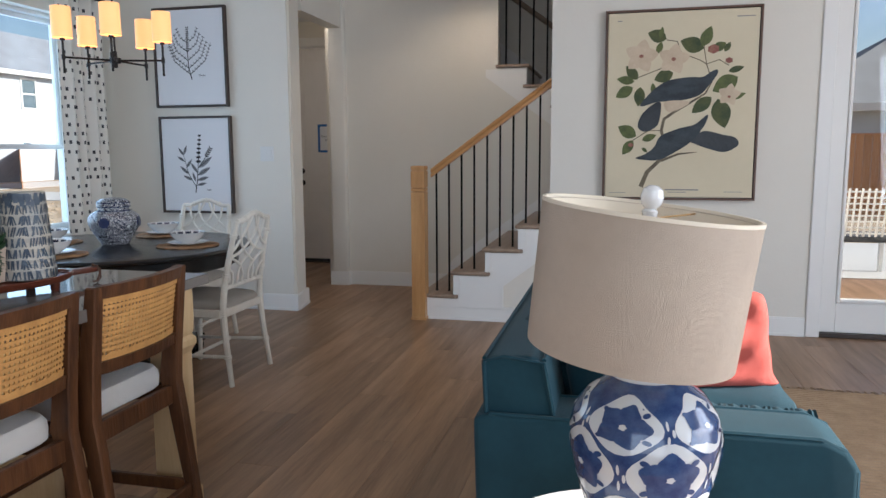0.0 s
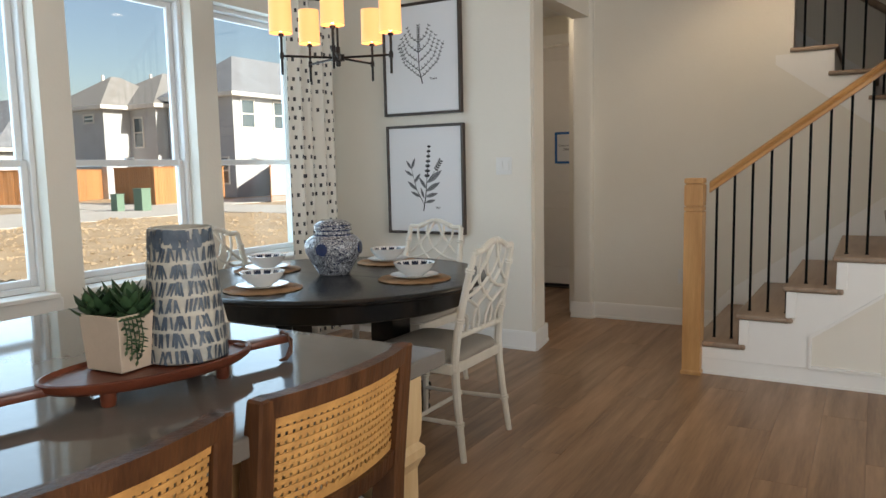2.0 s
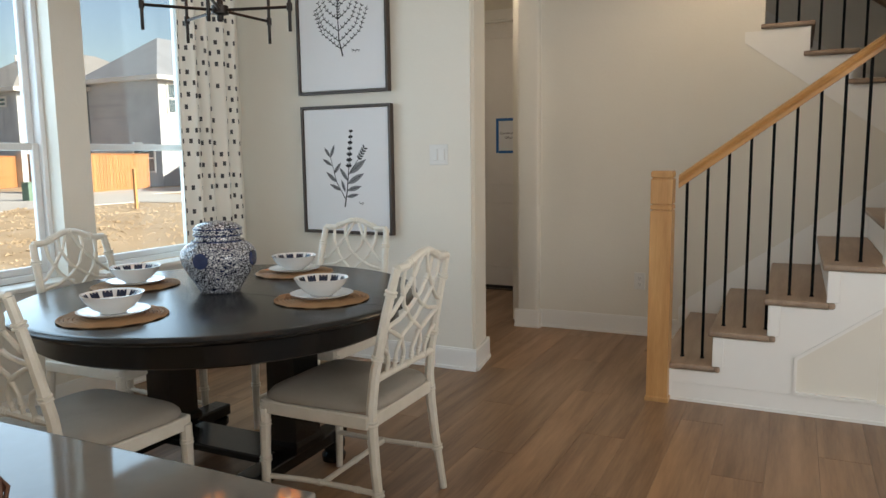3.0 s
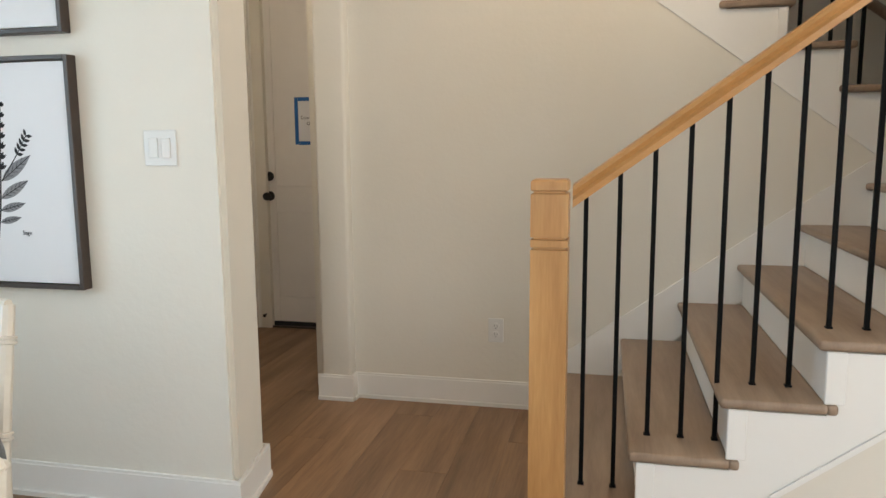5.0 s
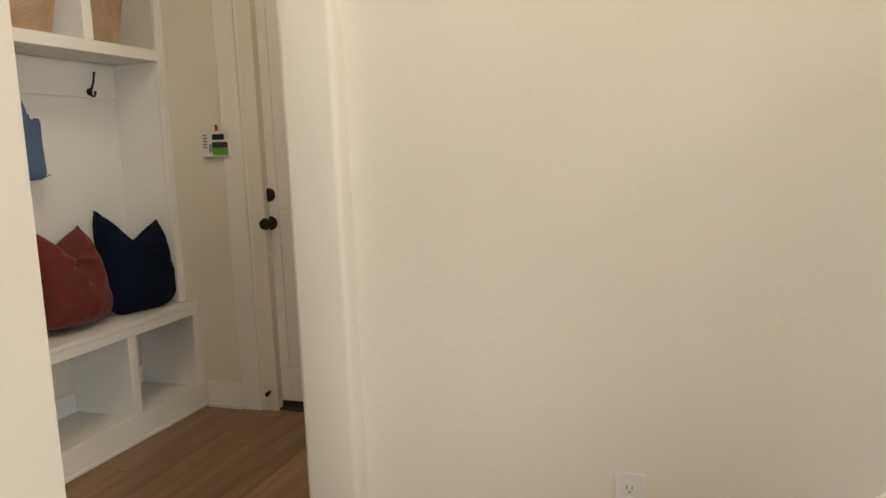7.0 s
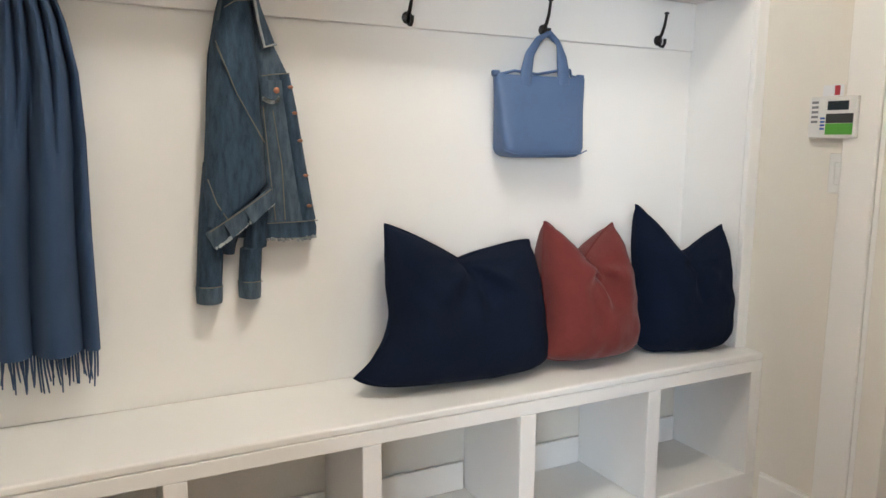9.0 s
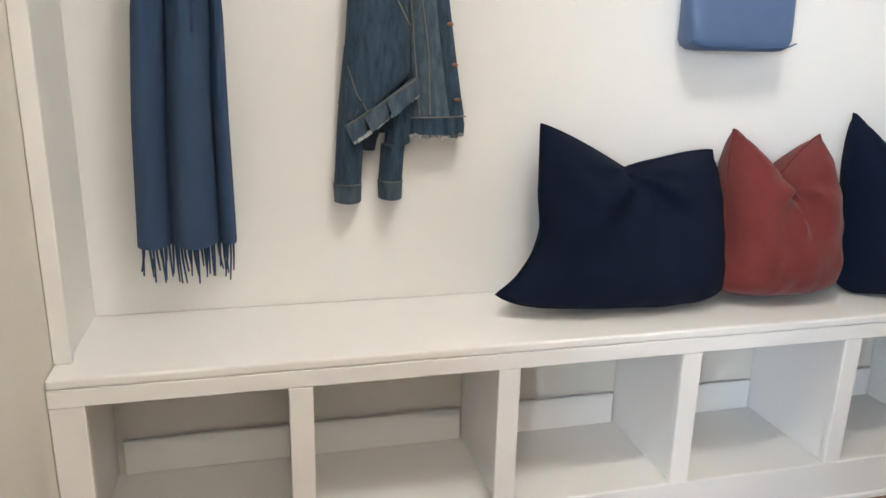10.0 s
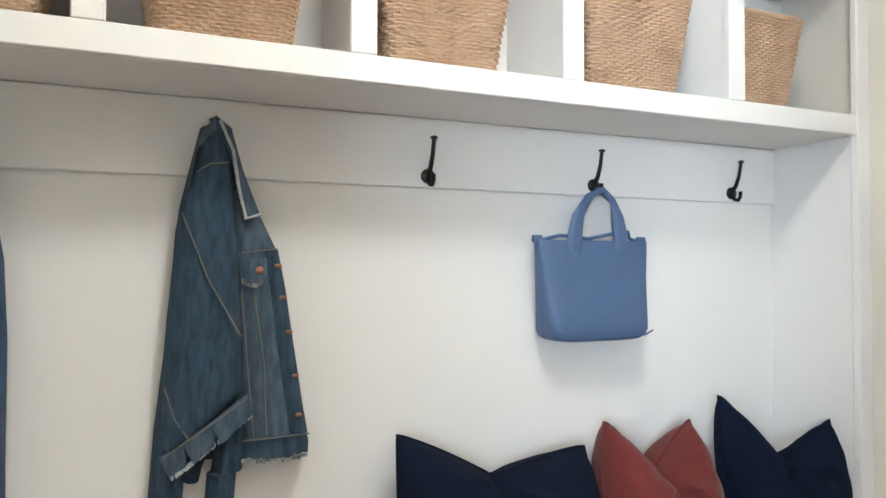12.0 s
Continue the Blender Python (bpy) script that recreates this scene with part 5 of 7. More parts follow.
# ---- place settings ----
BOWLP = mat("navy_petal_glaze", (0.012, 0.022, 0.060), 0.2, (0.02, 0.02, 0.03), 20, 0.6, coat=0.4)
def place_setting(x, y, k):
    m = thing("placemat", "round woven brown placemat on the table", "placemat", "placemats", at=(x, y, TZ + 0.001))
    b = bmesh.new()
    for r in range(13):
        rad = 0.012 + r * 0.0128
        tube(b, [(rad * math.cos(2 * math.pi * i / 40), rad * math.sin(2 * math.pi * i / 40), 0.004 + 0.0015 * math.sin(i * 1.9 + r)) for i in range(40)], 0.0062, 5, closed=True, flat=0.6)
    part("mat", b, WICKERD, m, smooth=True, kind="stuff")
    p = thing("plate", "pale glazed plate on a placemat", "plate", "plates", at=(x, y, TZ + 0.0105))
    part("dish", lathe(bmesh.new(), [(0.055, 0.0), (0.060, 0.003), (0.095, 0.007), (0.112, 0.014), (0.114, 0.0165), (0.110, 0.0165), (0.092, 0.0105), (0.05, 0.0065)], 48), WHITECER, p, smooth=True)
    w = thing("bowl", "white bowl with navy painted petals inside", "bowl", "bowls", at=(x, y, TZ + 0.018), rz=k * 20)
    part("body", lathe(bmesh.new(), [(0.040, 0.0), (0.042, 0.004), (0.066, 0.018), (0.088, 0.043), (0.096, 0.060), (0.0985, 0.0635), (0.094, 0.0635), (0.084, 0.044), (0.062, 0.021), (0.03, 0.010)], 48), WHITECER, w, smooth=True)
    b = bmesh.new()
    for q in range(12):
        a0 = q * math.pi / 6
        for sub in (-0.13, 0, 0.13):
            a = a0 + sub
            c_, s_ = math.cos(a), math.sin(a)
            rows_ = [(0.066, 0.0258, 0.002), (0.075, 0.0338, 0.0085 if not sub else 0.0055), (0.084, 0.0463, 0.0085 if not sub else 0.005), (0.0905, 0.0583, 0.004)]
            l_ = [b.verts.new((r * c_ - h * s_, r * s_ + h * c_, z)) for r, z, h in rows_]
            r_ = [b.verts.new((r * c_ + h * s_, r * s_ - h * c_, z)) for r, z, h in rows_]
            for i in range(3):
                b.faces.new((l_[i], r_[i], r_[i + 1], l_[i + 1]))
    part("painted_petals", b, BOWLP, w, "navy painted petals")


for k, (x, y) in enumerate(((-1.732, 4.080), (-2.205, 4.545), (-2.615, 4.030), (-2.195, 3.565))):
    place_setting(x, y, k)


# ---- blue and white glazes ----
def glaze(name, white, blue, scale):
    m = mat(name, white, 0.16, tuple(c * 0.9 for c in white), 10, 0.4, coat=0.15)
    n, l = m.node_tree.nodes, m.node_tree.links
    p = n["Principled BSDF"]
    base = p.inputs["Base Color"].links[0].from_socket
    tc = n.new("ShaderNodeTexCoord")
    warp = n.new("ShaderNodeTexNoise")
    warp.inputs["Scale"].default_value = scale * 1.2
    l.new(tc.outputs["Object"], warp.inputs["Vector"])
    add = n.new("ShaderNodeMix")
    add.data_type = "RGBA"
    add.inputs["Factor"].default_value = 0.018
    l.new(tc.outputs["Object"], add.inputs["A"])
    l.new(warp.outputs["Color"], add.inputs["B"])
    v = n.new("ShaderNodeTexVoronoi")
    v.inputs["Scale"].default_value = scale
    l.new(add.outputs["Result"], v.inputs["Vector"])
    r = n.new("ShaderNodeValToRGB")
    l.new(v.outputs["Distance"], r.inputs["Fac"])
    e = r.color_ramp.elements
    stops = [(0.0, 1), (0.30, 1), (0.33, 0), (0.44, 0), (0.47, 1), (0.66, 1), (0.69, 0), (0.75, 0), (0.78, 1)]
    e[0].position, e[0].color = 0.0, (1, 1, 1, 1)
    e[1].position, e[1].color = stops[-1][0], (stops[-1][1],) * 3 + (1,)
    for pos, val in stops[1:-1]:
        k = e.new(pos)
        k.color = (val, val, val, 1)
    mx = n.new("ShaderNodeMix")
    mx.data_type = "RGBA"
    mx.inputs["B"].default_value = (*blue, 1)
    l.new(base, mx.inputs["A"])
    l.new(r.outputs["Color"], mx.inputs["Factor"])
    l.new(mx.outputs["Result"], p.inputs["Base Color"])
    return m


JARGLAZE = glaze("ginger_jar_glaze", (0.70, 0.71, 0.72), (0.005, 0.011, 0.040), 66)
CREAMCL = mat("cream_shade_lining", (0.78, 0.70, 0.56), 0.9, (0.72, 0.64, 0.50), 8, 0.5)
LAMPWHITE = mat("lamp_white_glaze", (0.60, 0.59, 0.56), 0.14, (0.52, 0.55, 0.60), 40, 0.6, coat=0.3)
LAMPBLUE = mat("lamp_blue_glaze", (0.012, 0.034, 0.115), 0.14, (0.045, 0.09, 0.20), 60, 0.9, coat=0.3)
BLUEGLAZE = mat("cobalt_glaze", (0.010, 0.022, 0.075), 0.18, (0.03, 0.05, 0.13), 40, 0.7, coat=0.15)
jar = thing("ginger_jar", "blue and white porcelain ginger jar with lid", "jar", at=(-2.200, 4.068, TZ + 0.001))
part("body", lathe(bmesh.new(), [(0.070, 0.0), (0.076, 0.004), (0.090, 0.03), (0.118, 0.075), (0.138, 0.115), (0.143, 0.140), (0.138, 0.163), (0.118, 0.186), (0.092, 0.200), (0.084, 0.206), (0.083, 0.216)], 64), JARGLAZE, jar, smooth=True)
part("lid", lathe(bmesh.new(), [(0.086, 0.216), (0.091, 0.222), (0.091, 0.244), (0.087, 0.252), (0.072, 0.264), (0.045, 0.272), (0.012, 0.275)], 56), JARGLAZE, jar, smooth=True)
for r, z in ((0.0925, 0.246), (0.0925, 0.222), (0.098, 0.2005)):
    part("painted_band", lathe(bmesh.new(), [(r - 0.004, z - 0.003), (r + 0.0006, z - 0.002), (r + 0.0006, z + 0.002), (r - 0.004, z + 0.003)], 56), BLUEGLAZE, jar, smooth=True)
for k in range(4):
    a = radians(-75 + 90 * k)
    b = lathe(bmesh.new(), [(0.030, 0), (0.030, 0.002), (0.022, 0.003), (0.010, 0.0035)], 24)
    md = part("medallion", b, BLUEGLAZE, jar, "cobalt flower medallion", True)
    md.matrix_basis = pose(0.1405 * math.cos(a), 0.1405 * math.sin(a), 0.135, 0, 88, math.degrees(a))

# ---- kitchen island ----
IX0, IX1, IY0, IY1, IZ = -1.965, -0.690, -0.60, 2.588, 0.846
isl = thing("kitchen_island", "kitchen island with pale wood cabinet and corner posts", "kitchen island", at=(0, 0, 0))
part("cabinet_body", fresh(IX0 + 0.03, IY0 + 0.04, 0.0, -1.15, IY1 - 0.04, IZ - 0.036, bev=0.003, seg=1), MAPLE, isl)
part("apron", fresh(IX1 - 0.075, IY0 + 0.14, 0.69, IX1 - 0.045, IY1 - 0.15, IZ - 0.036, bev=0.003, seg=1), MAPLE, isl)
part("end_apron", fresh(-1.15, IY1 - 0.085, 0.69, IX1 - 0.15, IY1 - 0.055, IZ - 0.036, bev=0.003, seg=1), MAPLE, isl)
for y in (IY1 - 0.10, IY0 + 0.10):
    b = bmesh.new()
    x = IX1 - 0.095
    pr = [(0.050, 0.0), (0.058, 0.003), (0.058, 0.10), (0.048, 0.112), (0.047, 0.585), (0.052, 0.598), (0.060, 0.612), (0.060, 0.632), (0.050, 0.645), (0.054, 0.660), (0.056, 0.700), (0.056, IZ - 0.037)]
    loft(b, [[(x - r, y - r, z), (x + r, y - r, z), (x + r, y + r, z), (x - r, y + r, z)] for r, z in pr])
    part("corner_post", b, MAPLE, isl)
ctop = thing("countertop", "glossy greige quartz island countertop", "countertop", at=(0, 0, 0))
part("slab", fresh(IX0, IY0, IZ - 0.035, IX1, IY1, IZ, bev=0.004), QUARTZ, ctop)

# ---- counter stools ----
def stool(at, label):
    s = thing("counter_stool", label, "stool", "stools at the island", at=at)
    HW = 0.191
    def bar(name, ring_pts, mat_=WALNUT):
        b = bmesh.new()
        loft(b, ring_pts)
        bmesh.ops.recalc_face_normals(b, faces=b.faces)
        bmesh.ops.bevel(b, geom=b.edges[:], offset=0.004, segments=1, affect="EDGES")
        return part(name, b, mat_, s)
    def post(x0, y0, sx, sy, z):
        return [(x0 - sx, y0 - sy, z), (x0 + sx, y0 - sy, z), (x0 + sx, y0 + sy, z), (x0 - sx, y0 + sy, z)]
    for q in (-1, 1):
        y = HW * q
        bar("rear_leg", [post(0.090, y * 1.05, 0.017, 0.016, 0.0), post(0.032, y, 0.026, 0.018, 0.44), post(0.012, y, 0.032, 0.018, 0.535), post(0.022, y, 0.028, 0.018, 0.64), post(0.060, y, 0.017, 0.018, 0.903)])
        bar("front_leg", [post(-0.40, y, 0.018, 0.018, 0.0), post(-0.385, y, 0.021, 0.018, 0.515)])
        bar("side_rail", [[(0.0, y - 0.011, 0.455), (0.0, y + 0.011, 0.455), (0.0, y + 0.011, 0.515), (0.0, y - 0.011, 0.515)], [(-0.385, y - 0.011, 0.455), (-0.385, y + 0.011, 0.455), (-0.385, y + 0.011, 0.515), (-0.385, y - 0.011, 0.515)]])
        bar("side_stretcher", [[(0.072, y - 0.010, 0.155), (0.072, y + 0.010, 0.155), (0.066, y + 0.010, 0.195), (0.066, y - 0.010, 0.195)], [(-0.392, y - 0.010, 0.155), (-0.392, y + 0.010, 0.155), (-0.392, y + 0.010, 0.195), (-0.392, y - 0.010, 0.195)]])
    for nm, x, z0, z1 in (("rear_rail", 0.015, 0.455, 0.515), ("front_rail", -0.385, 0.455, 0.515), ("rear_stretcher", 0.066, 0.150, 0.190), ("foot_rest", -0.392, 0.215, 0.255)):
        part(nm, fresh(x - 0.011, -HW + 0.014, z0, x + 0.011, HW - 0.014, z1, bev=0.003, seg=1), WALNUT, s)
    def bow(y):
        return 0.030 * (1 - (y / HW) ** 2)
    def xback(z):
        return 0.022 + 0.038 * (z - 0.64) / 0.253
    for nm, z0, z1 in (("top_rail", 0.868, 0.903), ("mid_rail", 0.655, 0.690)):
        n = 10
        rings = []
        for k in range(n + 1):
            y = -HW + 2 * HW * k / n
            xa, xb_ = xback(z0) + bow(y), xback(z1) + bow(y)
            rings.append([(xa - 0.014, y, z0), (xa + 0.014, y, z0), (xb_ + 0.014, y, z1), (xb_ - 0.014, y, z1)])
        b = bmesh.new()
        loft(b, rings)
        bmesh.ops.recalc_face_normals(b, faces=b.faces)
        part(nm, b, WALNUT, s)
    # open cane weave in the back
    b = bmesh.new()
    y0, y1, z0, z1 = -HW + 0.019, HW - 0.019, 0.690, 0.868
    def P(y, z, off):
        return (xback(z) + bow(y) + off, y, z)
    nv = 25
    for k in range(nv):
        y = y0 + (y1 - y0) * (k + 0.5) / nv
        w_ = 0.0040
        for o, ph in ((0.0, 0),):
            pts = [(z0 + (z1 - z0) * i / 14) for i in range(15)]
            l_ = [b.verts.new(P(y - w_, z, 0.0)) for i, z in enumerate(pts)]
            r_ = [b.verts.new(P(y + w_, z, 0.0)) for i, z in enumerate(pts)]
            for i in range(14):
                b.faces.new((l_[i], r_[i], r_[i + 1], l_[i + 1]))
    nh = 9
    za, zb = z0 + 0.022, z1 - 0.020
    for k in range(nh):
        z = za + (zb - za) * (k + 0.5) / nh
        w_ = 0.0042
        l_ = [b.verts.new(P(y0 + (y1 - y0) * i / 44, z - w_, 0.0017)) for i in range(45)]
        r_ = [b.verts.new(P(y0 + (y1 - y0) * i / 44, z + w_, 0.0017)) for i in range(45)]
        for i in range(44):
            b.faces.new((l_[i], l_[i + 1], r_[i + 1], r_[i]))
    for za_, zb_ in ((z0, z0 + 0.020), (z1 - 0.018, z1)):
        rg_ = random.Random(int(za_ * 1000))
        for k in range(70):
            y = y0 + (y1 - y0) * (k + 0.5) / 70
            e = rg_.uniform(-0.004, 0.004)
            q = [b.verts.new(P(y - 0.0026, za_, 0.004)), b.verts.new(P(y + 0.0026, za_, 0.004)), b.verts.new(P(y + 0.0026, zb_ + (e if za_ == z0 else 0), 0.005)), b.verts.new(P(y - 0.0026, zb_ + (e if za_ == z0 else 0), 0.005))]
            b.faces.new(q)
    cane = part("cane_panel", b, CANE, s, "woven natural cane back panel")
    sol = cane.modifiers.new("thick", "SOLIDIFY")
    sol.thickness = 0.0016
    b = bmesh.new()
    def sr(k, z, n=36):
        res = []
        for i in range(n):
            a = 2 * math.pi * i / n
            u, v = math.copysign(abs(math.cos(a)) ** 0.3, math.cos(a)), math.copysign(abs(math.sin(a)) ** 0.3, math.sin(a))
            res.append((-0.205 + 0.205 * k * u, 0.188 * k * v, z))
        return res
    loft(b, [sr(k, z) for k, z in ((0.97, 0.516), (1.0, 0.522), (1.01, 0.548), (1.0, 0.568), (0.95, 0.584), (0.7, 0.592), (0.3, 0.594))])
    part("seat_cushion", b, LINEN, s, "white linen seat cushion", True)
    return s


st = stool((-0.737, 2.203, 0), "walnut counter stool with cane back and white seat")
copy_thing(st, pose(-0.748, 1.742, 0, 0, 0, -1))
copy_thing(st, pose(-0.745, 1.262, 0, 0, 0, 2))
copy_thing(st, pose(-0.745, 0.790, 0, 0, 0, 0))

# ---- tray, jug and planter on the island ----
tray = thing("serving_tray", "red-brown wooden paddle tray on short feet", "tray", at=(-1.052, 2.108, IZ), rz=-12.5)
b = bmesh.new()
out = []
for k in range(72):
    a = 2 * math.pi * k / 72
    x, y = 0.105 * math.cos(a), 0.200 * math.sin(a)
    if abs(math.sin(a)) > 0.985:
        pass
    out.append((x, y))
def outline(k, z):
    return [(x * k, y * k, z) for x, y in out]
loft(b, [outline(0.93, 0.026), outline(1.0, 0.034), outline(1.02, 0.046), outline(0.985, 0.048), outline(0.95, 0.040), outline(0.5, 0.038)])
for s_ in (-1, 1):
    box(b, -0.018, 0.18 * s_, 0.028, 0.018, 0.300 * s_, 0.044, bev=0.004)
part("board", b, TRAY, tray, smooth=True)
part("handle_eye", lathe(bmesh.new(), [(0.006, 0.0), (0.006, 0.001)], 12, (0, -0.278, 0.0442)), INK, tray)
for x, y in ((-0.055, -0.11), (0.060, -0.11), (-0.055, 0.11), (0.060, 0.11)):
    part("foot", lathe(bmesh.new(), [(0.011, 0), (0.013, 0.004), (0.014, 0.030)], 14, (x, y, 0)), TRAY, tray, smooth=True)
cord = tube(bmesh.new(), [(0.0, 0.287, 0.050), (0.020, 0.292, 0.048), (0.034, 0.288, 0.025), (0.046, 0.268, 0.006), (0.055, 0.246, 0.006), (0.064, 0.240, 0.008), (0.060, 0.258, 0.006), (0.042, 0.284, 0.012), (0.022, 0.300, 0.036), (0.0, 0.292, 0.052), (-0.012, 0.288, 0.030)], 0.0028, 6)
part("leather_cord", cord, LEATHER, tray, "brown leather hanging cord", True)

jug = thing("pitcher", "tall tapered pitcher with navy brush marks on cream", "pitcher", at=(-1.040, 2.180, IZ + 0.041))
JH = 0.255
def jr(z):
    return 0.078 - 0.020 * z / JH
prof = [(0.072, 0.0), (0.077, 0.003)]
for k in range(1, 49):
    z = JH * k / 48
    prof.append((jr(z) + 0.0010 * math.cos(2 * math.pi * z / (JH / 8)), z))
prof += [(jr(JH) - 0.004, JH + 0.001), (jr(JH) - 0.006, JH - 0.02), (0.045, JH - 0.16)]
CREAMG = mat("cream_stoneware", (0.47, 0.42, 0.34), 0.5, (0.26, 0.28, 0.28), 18, 0.7, bump=0.2, bump_scale=80)
NAVYG = mat("navy_brush_glaze", (0.020, 0.034, 0.060), 0.45, (0.08, 0.11, 0.14), 40, 0.9)
part("body", lathe(bmesh.new(), prof, 56), CREAMG, jug, smooth=True)
b = bmesh.new()
rg = random.Random(12)
for row in range(8):
    zb_ = JH * row / 8
    nn = 54
    for k in range(nn):
        a = 2 * math.pi * (k + rg.uniform(-0.25, 0.25)) / nn
        lean = rg.uniform(-0.15, 0.15)
        h0, h1 = zb_ + rg.uniform(0.001, 0.006), zb_ + JH / 8 - rg.uniform(0.001, 0.005)
        w0, w1 = rg.uniform(0.020, 0.042), rg.uniform(0.026, 0.052)
        q = []
        for aa, z in ((a - w0, h0), (a + w0, h0), (a + lean + w1, h1), (a + lean - w1, h1)):
            r = jr(z) + 0.0010 * math.cos(2 * math.pi * z / (JH / 8)) + 0.0006
            q.append(b.verts.new((r * math.cos(aa), r * math.sin(aa), z)))
        b.faces.new(q)
for k in range(64):
    a = radians(-60 + rg.uniform(-95, 75))
    z = JH - rg.uniform(0.008, 0.034)
    q = []
    for aa, zz in ((a - 0.09, z - 0.008), (a + 0.09, z - 0.008), (a + 0.09, z + 0.008), (a - 0.09, z + 0.008)):
        r = jr(zz) + 0.0022
        q.append(b.verts.new((r * math.cos(aa), r * math.sin(aa), zz)))
    b.faces.new(q)
part("brush_marks", b, NAVYG, jug, "navy brush marks", kind="stuff")
hp = arc((-0.027, 0.048, JH - 0.012), (-0.031, 0.056, JH - 0.10), (-0.016, 0.028, 0.0), 10)
part("handle", tube(bmesh.new(), hp, 0.009, 10), NAVYG, jug, "dark glazed handle", True)

plant = thing("potted_succulent", "succulents spilling from a square beige planter", "potted plant", at=(-1.092, 2.078, IZ + 0.041), rz=4)
b = bmesh.new()
P0, P1, PH = 0.046, 0.052, 0.104
loft(b, [[(-r, -r, z), (r, -r, z), (r, r, z), (-r, r, z)] for r, z in ((P0, 0), (P1, PH), (P1 - 0.005, PH), (P1 - 0.007, PH - 0.012))])
bmesh.ops.bevel(b, geom=[e for e in b.edges], offset=0.0015, segments=1, affect="EDGES")
part("planter", b, mat("beige_stone_planter", (0.50, 0.40, 0.31), 0.6, (0.42, 0.33, 0.25), 14, 0.7, bump=0.15, bump_scale=90), plant)
part("soil", fresh(-P1 + 0.0075, -P1 + 0.0075, PH - 0.02, P1 - 0.0075, P1 - 0.0075, PH - 0.010), SOIL, plant)
b = bmesh.new()
rg = random.Random(21)
def leaf(b, base, d, ln, wd, up):
    base, d = Vector(base), Vector(d).normalized()
    side = d.cross(Vector((0, 0, 1))).normalized()
    nrm = side.cross(d).normalized()
    rings = []
    for k, (w_, t_) in enumerate(((0.35, 0.4), (0.8, 0.9), (1.0, 1.0), (0.75, 0.8), (0.06, 0.1))):
        f = k / 4
        c_ = base + d * ln * f + Vector((0, 0, up * ln * f * f))
        rings.append([c_ + side * wd * w_, c_ + nrm * wd * 0.35 * t_, c_ - side * wd * w_, c_ - nrm * wd * 0.35 * t_])
    loft(b, rings)
for k in range(9):
    cx, cy = rg.uniform(-0.042, 0.042), rg.uniform(-0.042, 0.042)
    for q in range(13):
        a = q * 2.4 + k
        e = 0.25 + 0.06 * q
        leaf(b, (cx, cy, PH - 0.01 + 0.002 * q), (math.cos(a), math.sin(a), e), rg.uniform(0.026, 0.042), 0.0105, 0.35)
part("rosettes", b, LEAF, plant, smooth=True)
b = bmesh.new()
for k in range(5):
    y = -0.044 + k * 0.009
    pts = [Vector((P1 - 0.012, y, PH)), Vector((P1 + 0.006, y, PH - 0.004)), Vector((P1 + 0.007, y + 0.004, PH - 0.035 - 0.008 * (k % 3))), Vector((P1 + 0.006, y + rg.uniform(-0.006, 0.008), PH - 0.06 - 0.012 * (k % 3)))]
    tube(b, pts, 0.0012, 5)
    for i in range(16):
        f = i / 15 * 2.99
        p = pts[int(f)].lerp(pts[int(f) + 1], f % 1)
        a = i * 2.4
        leaf(b, p, (0.5 + 0.5 * math.sin(a), math.cos(a), -0.3), 0.011, 0.0040, 0.0)
part("trailing_stems", b, LEAF, plant, smooth=True)

# ---- chandelier ----
ch = thing("chandelier", "black five-arm chandelier with lit fabric shades", "chandelier", at=(-2.084, 4.012, 1.768))
part("hub", lathe(bmesh.new(), [(0.008, -0.040), (0.012, -0.036), (0.012, -0.018), (0.030, -0.014), (0.030, 0.014), (0.012, 0.018), (0.010, 0.05)], 20), BLACKMET, ch, smooth=True)
part("stem", lathe(bmesh.new(), [(0.0055, 0.018), (0.0055, H - 1.768 - 0.022)], 12), BLACKMET, ch, smooth=True)
part("canopy", lathe(bmesh.new(), [(0.020, H - 1.768 - 0.024), (0.060, H - 1.768 - 0.018), (0.062, H - 1.768 - 0.001)], 28), BLACKMET, ch, smooth=True)
for k in range(5):
    a = radians(16 + 72 * k)
    c_, s_ = math.cos(a), math.sin(a)
    R = 0.262
    x, y = R * c_, R * s_
    arm = part("arm", tube(bmesh.new(), [(0.02 * c_, 0.02 * s_, 0), (x, y, 0)], 0.0055, 8), BLACKMET, ch, smooth=True)
    part("rod", lathe(bmesh.new(), [(0.005, -0.085), (0.0062, -0.083), (0.0062, 0.085), (0.012, 0.086), (0.014, 0.098), (0.0, 0.104)], 12, (x, y, 0)), BLACKMET, ch, smooth=True)
    part("collar", lathe(bmesh.new(), [(0.009, -0.014), (0.010, -0.012), (0.010, 0.012), (0.009, 0.014)], 12, (x, y, 0)), BLACKMET, ch, smooth=True)
    sh = part("shade", lathe(bmesh.new(), [(0.052, 0.100), (0.050, 0.262), (0.0485, 0.262), (0.0505, 0.100)], 32, (x, y, 0), caps=False), GLOW, ch, "glowing amber fabric shade", True)
    part("bulb", lathe(bmesh.new(), [(0.006, 0.108), (0.008, 0.13), (0.018, 0.165), (0.016, 0.19), (0.004, 0.205)], 12, (x, y, 0)), GLOWTOP, ch, "lit bulb", True)

